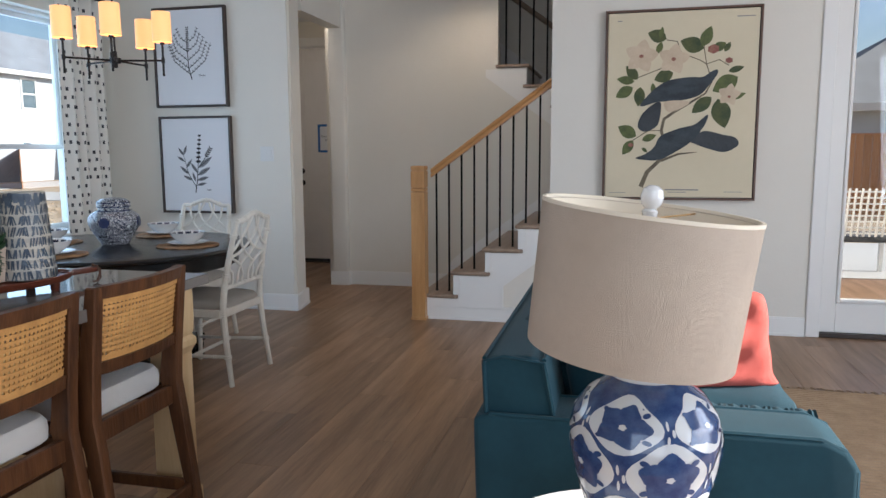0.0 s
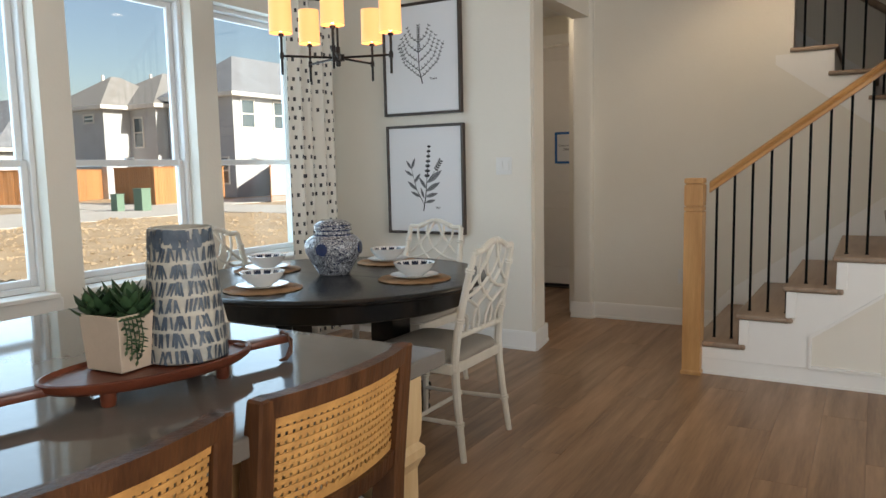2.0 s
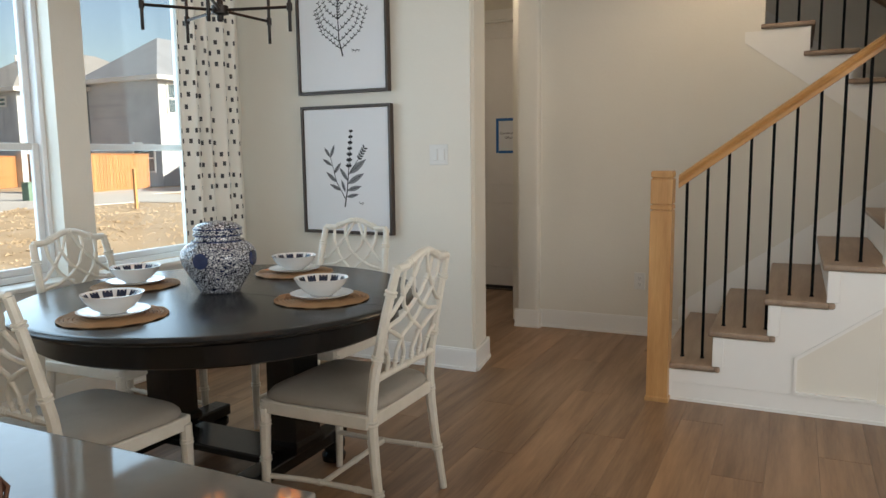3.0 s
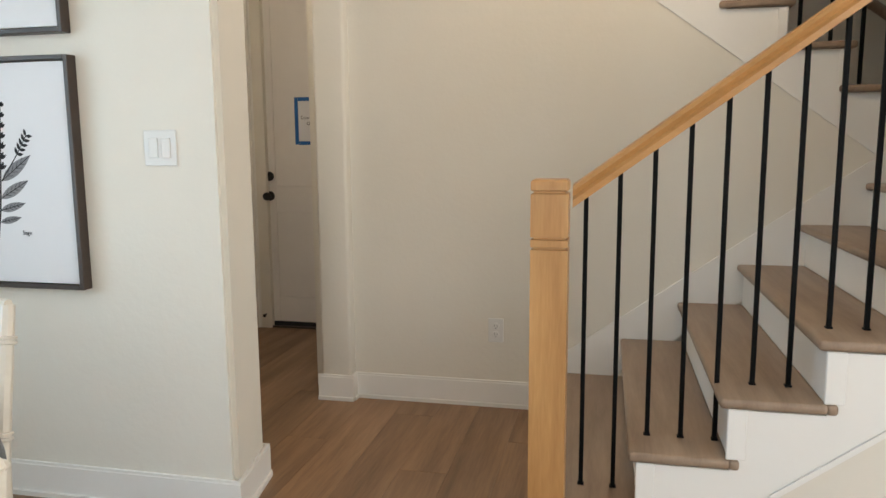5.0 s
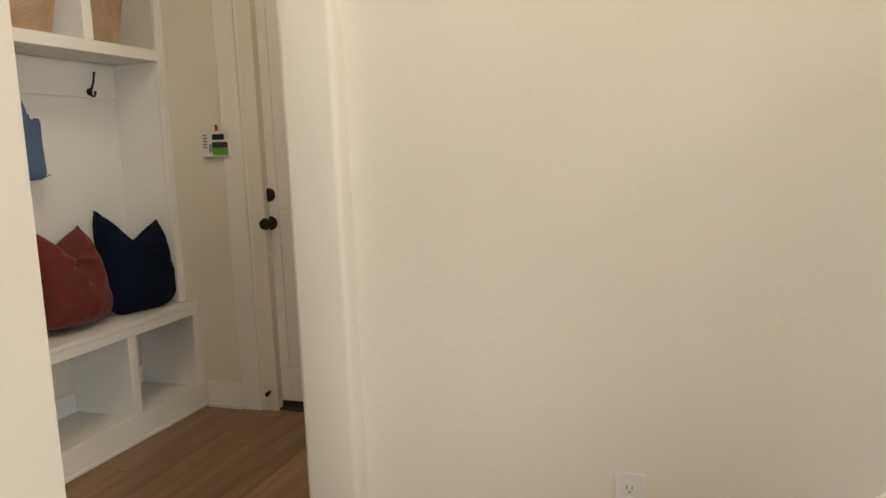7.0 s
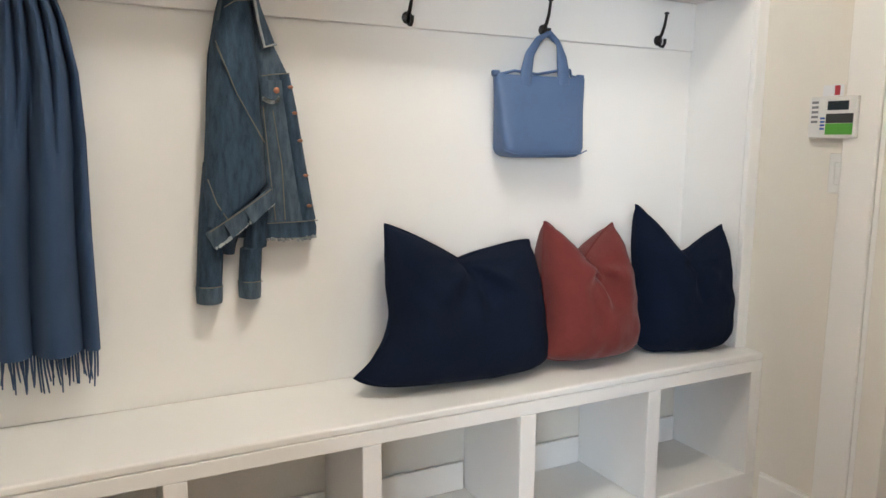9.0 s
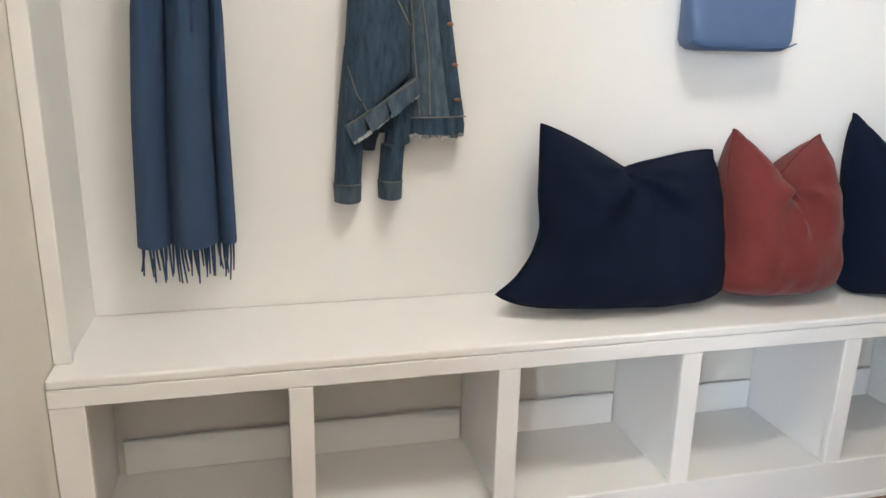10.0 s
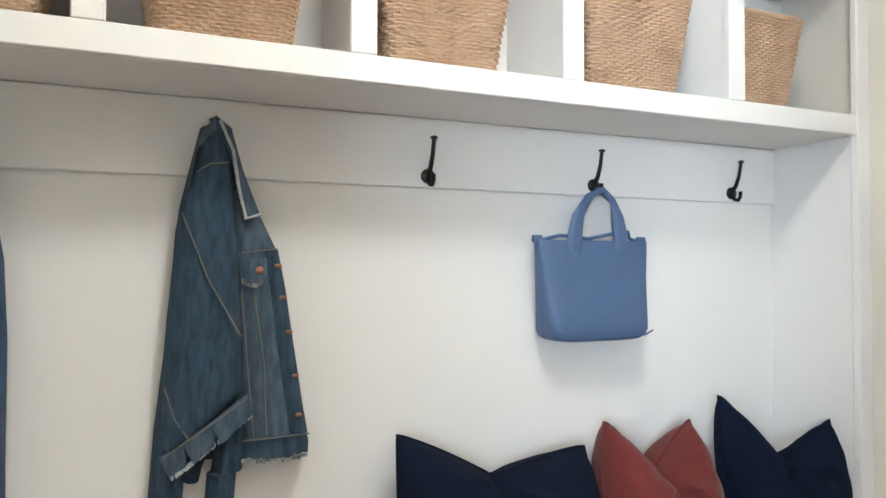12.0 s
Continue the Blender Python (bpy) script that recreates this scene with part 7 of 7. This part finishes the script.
# ---- side table and lamp ----
LX, LY = 0.714, 1.525
stb = thing("side_table", "round white side table beside the sofa", "side table", at=(LX - 0.02, LY, 0))
part("top", lathe(bmesh.new(), [(0.235, 0.578), (0.245, 0.582), (0.245, 0.596), (0.238, 0.602)], 56), WHITECER, stb, smooth=True)
part("column", lathe(bmesh.new(), [(0.16, 0), (0.16, 0.015), (0.05, 0.04), (0.035, 0.12), (0.035, 0.50), (0.06, 0.577)], 32), WHITECER, stb, smooth=True)
lamp = thing("table_lamp", "blue and white ceramic lamp with a linen drum shade", "table lamp", at=(LX, LY, 0.603))
part("base", lathe(bmesh.new(), [(0.075, 0.0), (0.080, 0.012), (0.070, 0.022)], 40), WHITECER, lamp, smooth=True)
LAMP_PROF = [(0.060, 0.0225), (0.066, 0.035), (0.084, 0.08), (0.104, 0.14), (0.115, 0.19), (0.116, 0.215), (0.108, 0.248), (0.088, 0.276), (0.062, 0.295), (0.052, 0.302)]
part("body", lathe(bmesh.new(), LAMP_PROF, 56), LAMPBLUE, lamp, smooth=True)


def on_lamp(a, z, lift):
    """A point on the lamp's belly, by angle and height."""
    z = min(max(z, LAMP_PROF[0][1]), LAMP_PROF[-1][1])
    for (r0, z0), (r1, z1) in zip(LAMP_PROF, LAMP_PROF[1:]):
        if z <= z1:
            r = r0 + (r1 - r0) * (z - z0) / (z1 - z0) + lift
            return (r * math.cos(a), r * math.sin(a), z)


def blob(b, a, z, ha, hz, lift, turn=0.0, wob=0.0, lobes=5, rings=6, seg=30):
    """A painted patch laid on the belly, round or lobed."""
    rows_ = []
    for i in range(1, rings + 1):
        f = i / rings
        row = []
        for k in range(seg):
            t = 2 * math.pi * k / seg
            w_ = f * (1 + wob * math.cos(lobes * t))
            u, v = w_ * math.cos(t), w_ * math.sin(t)
            u, v = u * math.cos(turn) - v * math.sin(turn), u * math.sin(turn) + v * math.cos(turn)
            row.append(b.verts.new(on_lamp(a + ha * u, z + hz * v, lift)))
        rows_.append(row)
    b.faces.new(rows_[0])
    for p_, q_ in zip(rows_, rows_[1:]):
        for k in range(seg):
            b.faces.new((p_[k], q_[k], q_[(k + 1) % seg], p_[(k + 1) % seg]))


fine_ = bmesh.new()
for row, (z, hz, cells) in enumerate(((0.252, 0.036, 5), (0.182, 0.050, 5), (0.098, 0.046, 5))):
    for k in range(cells):
        a = 2 * math.pi * (k + 0.5 * (row % 2)) / cells - 1.9
        white_, blue_, heart_ = bmesh.new(), bmesh.new(), bmesh.new()
        blob(white_, a, z, 0.52, hz, 0.0009, wob=0.07, lobes=4)
        for q in range(5):
            t = 2 * math.pi * q / 5 + 0.3 * row
            blob(blue_, a + 0.235 * math.cos(t), z + hz * 0.46 * math.sin(t), 0.165, hz * 0.34, 0.0016, t, 0.10, 4, 3, 20)
        blob(blue_, a, z, 0.15, hz * 0.27, 0.0017, 0, 0.1, 5, 3, 16)
        blob(heart_, a, z, 0.055, hz * 0.10, 0.0023, 0, 0.2, 5, 2, 12)
        for t in (0.7, 2.44, 3.85, 5.6):
            blob(blue_, a + 0.42 * math.cos(t), z + hz * 0.74 * math.sin(t), 0.060, hz * 0.10, 0.0016, t, 0.2, 2, 2, 12)
        oval = part("medallion", white_, LAMPWHITE, lamp, "white glazed oval", True)
        part("flower", blue_, LAMPBLUE, oval, "cobalt painted flower", True)
        part("flower_heart", heart_, LAMPWHITE, oval, "white flower heart", True)
    for k in range(cells):     # small leaves in the blue lattice between the ovals
        a = 2 * math.pi * (k + 0.5 * (row % 2) + 0.5) / cells - 1.9
        for t in (0.0, 2.1, 4.2):
            blob(fine_, a + 0.05 * math.cos(t), z + hz * 0.30 * math.sin(t) - hz * 0.1, 0.022, hz * 0.16, 0.0010, t, 0.1, 2, 2, 10)
part("painted_leaf_marks", fine_, LAMPWHITE, lamp, "small white painted leaves", True, "stuff")
part("neck", lathe(bmesh.new(), [(0.051, 0.300), (0.054, 0.306), (0.052, 0.328), (0.020, 0.332), (0.018, 0.40)], 40), WHITECER, lamp, smooth=True)
TILT = pose(-0.068, 0, 0.004, 0, 6.8, 0)   # the shade sits askew on its harp
prof = [(0.1575, 0.340), (0.158, 0.342), (0.1625, 0.560), (0.161, 0.562), (0.1595, 0.560), (0.1545, 0.342)]
sh = part("shade", lathe(bmesh.new(), prof + [prof[0]], 72, caps=False), SHADE, lamp, "oatmeal linen drum shade", True)
sh.matrix_basis = TILT
part("lining", lathe(bmesh.new(), [(0.1535, 0.344), (0.1582, 0.556)], 72, caps=False), CREAMCL, lamp, "cream shade lining", True).matrix_basis = TILT
st_ = part("shade_trim", lathe(bmesh.new(), [(0.1580, 0.557), (0.1632, 0.557), (0.1632, 0.5625), (0.1580, 0.5625), (0.1580, 0.557)], 72, caps=False), CREAMCL, lamp, smooth=True)
st_.matrix_basis = TILT
for k in range(3):
    a = radians(-60 + 120 * k)
    part("spider_arm", tube(bmesh.new(), [(0, 0, 0.546), (0.162 * math.cos(a), 0.162 * math.sin(a), 0.553)], 0.0016, 6), BRASS, lamp, smooth=True).matrix_basis = TILT
for s_ in (-1, 1):
    part("harp", tube(bmesh.new(), [(0, 0, 0.546), (0.03 * s_, 0, 0.537), (0.050 * s_, 0, 0.50), (0.045 * s_, 0, 0.43), (0.018 * s_, 0, 0.395)], 0.002, 6), BRASS, lamp, "brass harp", True).matrix_basis = TILT
part("finial", lathe(bmesh.new(), [(r_, z_ - 0.012) for r_, z_ in ((0.008, 0.557), (0.011, 0.561), (0.012, 0.570), (0.008, 0.573), (0.0145, 0.580), (0.0175, 0.591), (0.0145, 0.603), (0.006, 0.609))], 24), WHITECER, lamp, "white ball finial", True).matrix_basis = TILT

# ---- rug ----
rug = thing("rug", "tan braided jute rug with a fringed edge", "rug", at=(0, 0, 0))
b = bmesh.new()
RX0, RX1, RY0, RY1 = 1.05, 3.6, 1.3, 4.42
for k in range(104):
    y = RY0 + (RY1 - RY0) * (k + 0.5) / 104
    tube(b, [(RX0, y, 0.006), ((RX0 + RX1) / 2, y + 0.003, 0.006), (RX1, y, 0.006)], 0.0145, 6, flat=0.42)
part("braids", b, JUTE, rug, smooth=True, kind="stuff")
b = bmesh.new()
rg = random.Random(5)
for k in range(230):
    x = RX0 + (RX1 - RX0) * (k + rg.random()) / 230
    dx = rg.uniform(-0.03, 0.03)
    tube(b, [(x, RY1 - 0.01, 0.008), (x + dx * 0.5, RY1 + 0.02, 0.010), (x + dx, RY1 + rg.uniform(0.035, 0.07), 0.003)], 0.0024, 4)
part("fringe", b, JUTE, rug, "loose jute fringe", smooth=True, kind="stuff")

# ---- ceiling lights ----
c = thing("recessed_light", "round recessed ceiling downlight with white trim", "ceiling light", at=(-0.52, 6.28, H))
part("trim", lathe(bmesh.new(), [(0.062, -0.004), (0.082, -0.004), (0.084, -0.0005), (0.062, -0.0005), (0.062, -0.004)], 32, caps=False), TRIM, c)
part("lens", lathe(bmesh.new(), [(0.0615, -0.002), (0.0615, -0.0008)], 32), CANLENS, c, "glowing lens")
c = thing("flush_light", "round white flush ceiling light", "ceiling light", at=(-2.45, 6.85, 2.7))
part("diffuser", lathe(bmesh.new(), [(0.165, -0.080), (0.19, -0.060), (0.195, -0.001)], 40), CANLENS, c, "glowing diffuser", True)

# ---- outside: ground, street, fences and houses ----
G0 = -0.30
DIRT = mat("dry_clay", (0.40, 0.315, 0.215), 0.95, (0.26, 0.185, 0.11), 0.5, 0.9, bump=0.9, bump_scale=6)
CONC = mat("pale_concrete", (0.46, 0.445, 0.42), 0.85, (0.38, 0.365, 0.34), 0.6, 0.7, bump=0.3, bump_scale=20)
BRICK = mat("white_brick", (0.42, 0.435, 0.455), 0.8, (0.33, 0.345, 0.365), 1.2, 0.9, bump=0.4, bump_scale=12)
ROOF = mat("grey_shingle", (0.20, 0.215, 0.24), 0.9, (0.13, 0.14, 0.16), 1.5, 0.9, bump=0.8, bump_scale=10)
ROOFB = mat("tan_shingle", (0.24, 0.235, 0.23), 0.9, (0.165, 0.16, 0.155), 1.5, 0.9, bump=0.8, bump_scale=10)
CEDAR = mat("cedar_fence", (0.46, 0.215, 0.085), 0.8, (0.30, 0.13, 0.05), 1.2, 0.8, bump=0.3, bump_scale=12, rand=0.15, stretch=(3, 3, 0.5))
DARKGL = mat("dark_window_glass", (0.05, 0.07, 0.08), 0.08, (0.10, 0.13, 0.15), 0.6, 0.7, spec=0.8)
FASC = mat("house_trim", (0.62, 0.60, 0.57), 0.6)
rg = random.Random(17)
bm = bmesh.new()
lo_, hi_ = -900.0, 900.0
# one sheet, dense near the house and reaching to the horizon
xs = [lo_, -300, -140, -80, -60, -50] + [-44 + 0.5 * k for k in range(80)] + [-4, 0, 8, 20, 60, 200, hi_]
ys = [lo_, -200, -40, -10] + [-4 + 0.5 * k for k in range(80)] + [37, 44, 52, 60, 80, 140, 300, hi_]
vs = []
for x in xs:
    col = []
    for y in ys:
        z = G0
        if -21.4 < x < -6 and 0 < y < 20.8:
            n = noise.noise(Vector((x * 0.9, y * 0.9, 0))) * 0.10 + noise.noise(Vector((x * 0.35, y * 0.35, 3))) * 0.14
            z += n + 0.05
        col.append(bm.verts.new((x, y, z)))
    vs.append(col)
for i in range(len(xs) - 1):
    for j in range(len(ys) - 1):
        bm.faces.new((vs[i][j], vs[i + 1][j], vs[i + 1][j + 1], vs[i][j + 1]))
gr = setting("ground", bm, DIRT, "dry bare clay building plot", "ground", True)
# clods of clay
b = bmesh.new()
for k in range(9000):
    x, y = rg.uniform(-21.2, -8), rg.uniform(3, 20.5)
    r = rg.uniform(0.015, 0.045) * (0.5 + rg.random())
    z = G0 + noise.noise(Vector((x * 0.9, y * 0.9, 0))) * 0.10 + noise.noise(Vector((x * 0.35, y * 0.35, 3))) * 0.14 + 0.05
    pts = []
    for q in ((1, 0, 0), (-1, 0, 0), (0, 1, 0), (0, -1, 0), (0, 0, 0.8), (0, 0, -0.6)):
        pts.append(b.verts.new((x + r * (q[0] + rg.uniform(-0.4, 0.4)), y + r * (q[1] + rg.uniform(-0.4, 0.4)), z + r * (q[2] + rg.uniform(-0.3, 0.3)))))
    for t in ((0, 2, 4), (2, 1, 4), (1, 3, 4), (3, 0, 4), (2, 0, 5), (1, 2, 5), (3, 1, 5), (0, 3, 5)):
        b.faces.new([pts[i] for i in t])
clods = part("clay_clods", b, DIRT, None, "scattered dry clay clods on the bare plot", kind="stuff")
clods["category"] = "soil"
setting("road", fresh(-30.0, -200, G0 - 0.2, -22.0, 21.4, G0 + 0.03), CONC, "pale concrete street", "road")
setting("pavement", fresh(-60.0, 21.4, G0 - 0.2, -10.0, 26.0, G0 + 0.025), CONC, "pale concrete alley pavement", "pavement")
setting("pavement_2", fresh(-31.6, 26.0, G0 - 0.2, -26.5, 44.0, G0 + 0.022), CONC, "pale concrete driveway", "pavement")


def fence(p, q, label, boards, hgt=1.85):
    p, q = Vector((*p, G0)), Vector((*q, G0))
    d = (q - p).normalized()
    ob = thing("fence", label, "fence", "cedar fences", at=tuple(p), rz=math.degrees(math.atan2(d.y, d.x)))
    L = (q - p).length
    wd = L / boards
    me = bpy.data.meshes.new("board")
    b_ = fresh(0.006, -0.012, 0.02, wd - 0.006, 0.012, hgt)
    b_.to_mesh(me)
    b_.free()
    me.materials.append(CEDAR)
    for k in range(boards):
        o = new("board", me)
        o.parent = ob
        o.matrix_basis = pose(k * wd, 0.004 * (k % 2), 0, 0, 0, 0)
    part("cap_rail", fresh(0, -0.05, hgt + 0.001, L, 0.05, hgt + 0.04), CEDAR, ob)
    for z in (0.4, 1.4):
        part("rail", fresh(0, 0.0165, z, L, 0.055, z + 0.09), CEDAR, ob)
    return ob


fence((-54.86, 17.6), (-37.85, 24.41), "weathered cedar board fence along the alley", 110)
fence((-37.85, 24.41), (-44.07, 32.87), "cedar board fence turning away from the alley", 60)
fence((-34.53, 25.9), (-30.3, 25.07), "cedar board fence at the driveway", 36)
fence((-30.3, 25.07), (-32.45, 31.54), "cedar board fence beside the driveway", 50)
fence((-25.81, 28.39), (-41.59, 44.99), "cedar board fence behind the driveway", 140)


def house(name_label, at, rz, w, d, eave, roof_h, roof_mat, windows, over=0.45):
    """A two-storey brick house with a hipped roof; w along its local x, d along y, its seen corner at the origin."""
    ob = thing("house", name_label, "house", "houses across the alley", at=(at[0], at[1], G0), rz=rz)
    part("wall", fresh(0, 0, 0, w, d, eave), BRICK, ob)
    b_ = bmesh.new()
    e = over
    base = [b_.verts.new(p) for p in ((-e, -e, eave), (w + e, -e, eave), (w + e, d + e, eave), (-e, d + e, eave))]
    run = min(w, d) / 2 + e
    if w >= d:
        rdg = [b_.verts.new((run - e, d / 2, eave + roof_h)), b_.verts.new((w - run + e, d / 2, eave + roof_h))]
        b_.faces.new((base[0], base[1], rdg[1], rdg[0]))
        b_.faces.new((base[1], base[2], rdg[1]))
        b_.faces.new((base[2], base[3], rdg[0], rdg[1]))
        b_.faces.new((base[3], base[0], rdg[0]))
    else:
        rdg = [b_.verts.new((w / 2, run - e, eave + roof_h)), b_.verts.new((w / 2, d - run + e, eave + roof_h))]
        b_.faces.new((base[0], base[1], rdg[0]))
        b_.faces.new((base[1], base[2], rdg[1], rdg[0]))
        b_.faces.new((base[2], base[3], rdg[1]))
        b_.faces.new((base[3], base[0], rdg[0], rdg[1]))
    b_.faces.new(base[::-1])
    rf = part("roof", b_, roof_mat, ob)
    part("fascia", fresh(-e - 0.03, -e - 0.03, eave - 0.24, w + e + 0.03, d + e + 0.03, eave - 0.002), FASC, ob)
    part("vent_pipe", lathe(bmesh.new(), [(0.10, 0), (0.10, 1.0)], 10, (w * 0.4, d * 0.4, eave + roof_h * 0.6)), FASC, ob)
    for face, s0, z0, ww, hh in windows:
        wn_ = bmesh.new()
        if face == "x":
            g = fresh(w - 0.02, s0, z0, w + 0.02, s0 + ww, z0 + hh)
            for a, c, z_, zz in ((s0 - 0.1, s0, z0 - 0.1, z0 + hh + 0.1), (s0 + ww, s0 + ww + 0.1, z0 - 0.1, z0 + hh + 0.1), (s0, s0 + ww, z0 - 0.1, z0), (s0, s0 + ww, z0 + hh, z0 + hh + 0.1), (s0, s0 + ww, z0 + hh / 2 - 0.04, z0 + hh / 2 + 0.04)):
                box(wn_, w - 0.02, a, z_, w + 0.06, c, zz)
        else:
            g = fresh(s0, -0.02, z0, s0 + ww, 0.02, z0 + hh)
            for a, c, z_, zz in ((s0 - 0.1, s0, z0 - 0.1, z0 + hh + 0.1), (s0 + ww, s0 + ww + 0.1, z0 - 0.1, z0 + hh + 0.1), (s0, s0 + ww, z0 - 0.1, z0), (s0, s0 + ww, z0 + hh, z0 + hh + 0.1), (s0, s0 + ww, z0 + hh / 2 - 0.04, z0 + hh / 2 + 0.04)):
                box(wn_, a, -0.06, z_, c, 0.02, zz)
        win = part("window", wn_, FASC, ob)
        part("pane", g, DARKGL, win)
    return ob


house("two-storey white brick house with a grey hipped roof", (-39.2, 33.4), 0, 5.8, 13.0, 6.35, 2.7, ROOF, [("x", 0.7, 4.3, 1.0, 1.6), ("x", 3.5, 4.3, 1.0, 1.6), ("y", 3.6, 0.9, 1.6, 1.5)])
house("two-storey tan brick house with a hipped roof", (-47.4, 32.6), 0, 8.0, 9.0, 5.95, 2.6, ROOFB, [("y", 5.9, 3.3, 0.8, 1.8)])
house("brick house wing with a tan hipped roof", (-47.2, 30.65), 0, 5.3, 6.0, 5.9, 2.2, ROOFB, [("y", 3.4, 4.9, 0.9, 0.4)])
house("two-storey pale brick house far along the alley", (-72.0, 38.0), 0, 14.0, 12.0, 5.6, 3.4, ROOF, [("x", 3.0, 3.3, 1.2, 1.7), ("y", 4.0, 3.2, 1.2, 1.6)])
house("single-storey house with a grey hipped roof", (-62.5, 27.5), 0, 14.0, 10.0, 3.4, 3.8, ROOF, [("x", 3.0, 0.9, 1.6, 1.5)])
house("pale house far beyond the street", (-86.0, 14.0), 0, 12.0, 14.0, 4.4, 3.2, ROOF, [("x", 3.0, 0.9, 1.6, 1.5)])
house("white brick house beyond the driveway", (-31.2, 40.0), 0, 10.0, 12.0, 3.4, 2.0, ROOF, [("y", 1.6, 0.9, 1.2, 1.6)])
house("brick house across the back garden", (6.0, 26.0), 0, 16.0, 10.0, 3.0, 3.2, ROOFB, [("y", 3.0, 0.9, 1.5, 1.4)])
fence((-8.0, 19.0), (24.0, 19.0), "red cedar fence at the back of the garden", 180, 1.9)
# utility boxes and stakes
GREENB = mat("green_metal", (0.12, 0.20, 0.15), 0.6, scale=3)
for x, y, s_ in ((-27.0, 20.6, 0.7), (-26.2, 21.2, 0.9)):
    ub = thing("utility_box", "pale green metal utility box at the alley edge", "utility box", "utility boxes", at=(x, y, G0))
    part("cabinet", fresh(-0.3 * s_, -0.25 * s_, 0.0, 0.3 * s_, 0.25 * s_, 1.0 * s_, bev=0.02), GREENB, ub)
    part("lid", fresh(-0.33 * s_, -0.28 * s_, 1.001 * s_, 0.33 * s_, 0.28 * s_, 1.06 * s_, bev=0.01), GREENB, ub)
sk = thing("survey_stake", "pale wooden survey stake in the dirt", "stake", at=(-18.8, 18.4, G0 + 0.02))
part("stake", fresh(-0.04, -0.04, 0, 0.04, 0.04, 1.25), OAK, sk)
# back patio with a chair and a low wall
setting("patio", fresh(-1.0, YP + 0.14, G0 - 0.2, 6.0, 11.5, -0.02), CONC, "pale concrete back patio", "patio")
pc = thing("patio_chair", "white woven outdoor chair on the patio", "chair", at=(2.95, 8.4, -0.02), rz=180)
b = bmesh.new()
for k in range(16):
    tube(b, [(-0.42 + 0.056 * k, 0, 0.42), (-0.44 + 0.0587 * k, 0.10, 0.90)], 0.012, 6)
for k in range(8):
    z = 0.45 + 0.06 * k
    tube(b, [(-0.43, 0.21 * (z - 0.42) - 0.008, z), (0.45, 0.21 * (z - 0.42) - 0.008, z)], 0.010, 6)
part("backrest", b, TRIM, pc, smooth=True)
part("seat", fresh(-0.45, -0.55, 0.36, 0.45, 0.02, 0.42, bev=0.02), mat("charcoal_cushion", (0.06, 0.065, 0.07), 0.9), pc, "charcoal seat pad")
for x in (-0.41, 0.41):
    for y in (-0.5, 0.0):
        part("leg", fresh(x - 0.02, y - 0.02, 0, x + 0.02, y + 0.02, 0.36), TRIM, pc)
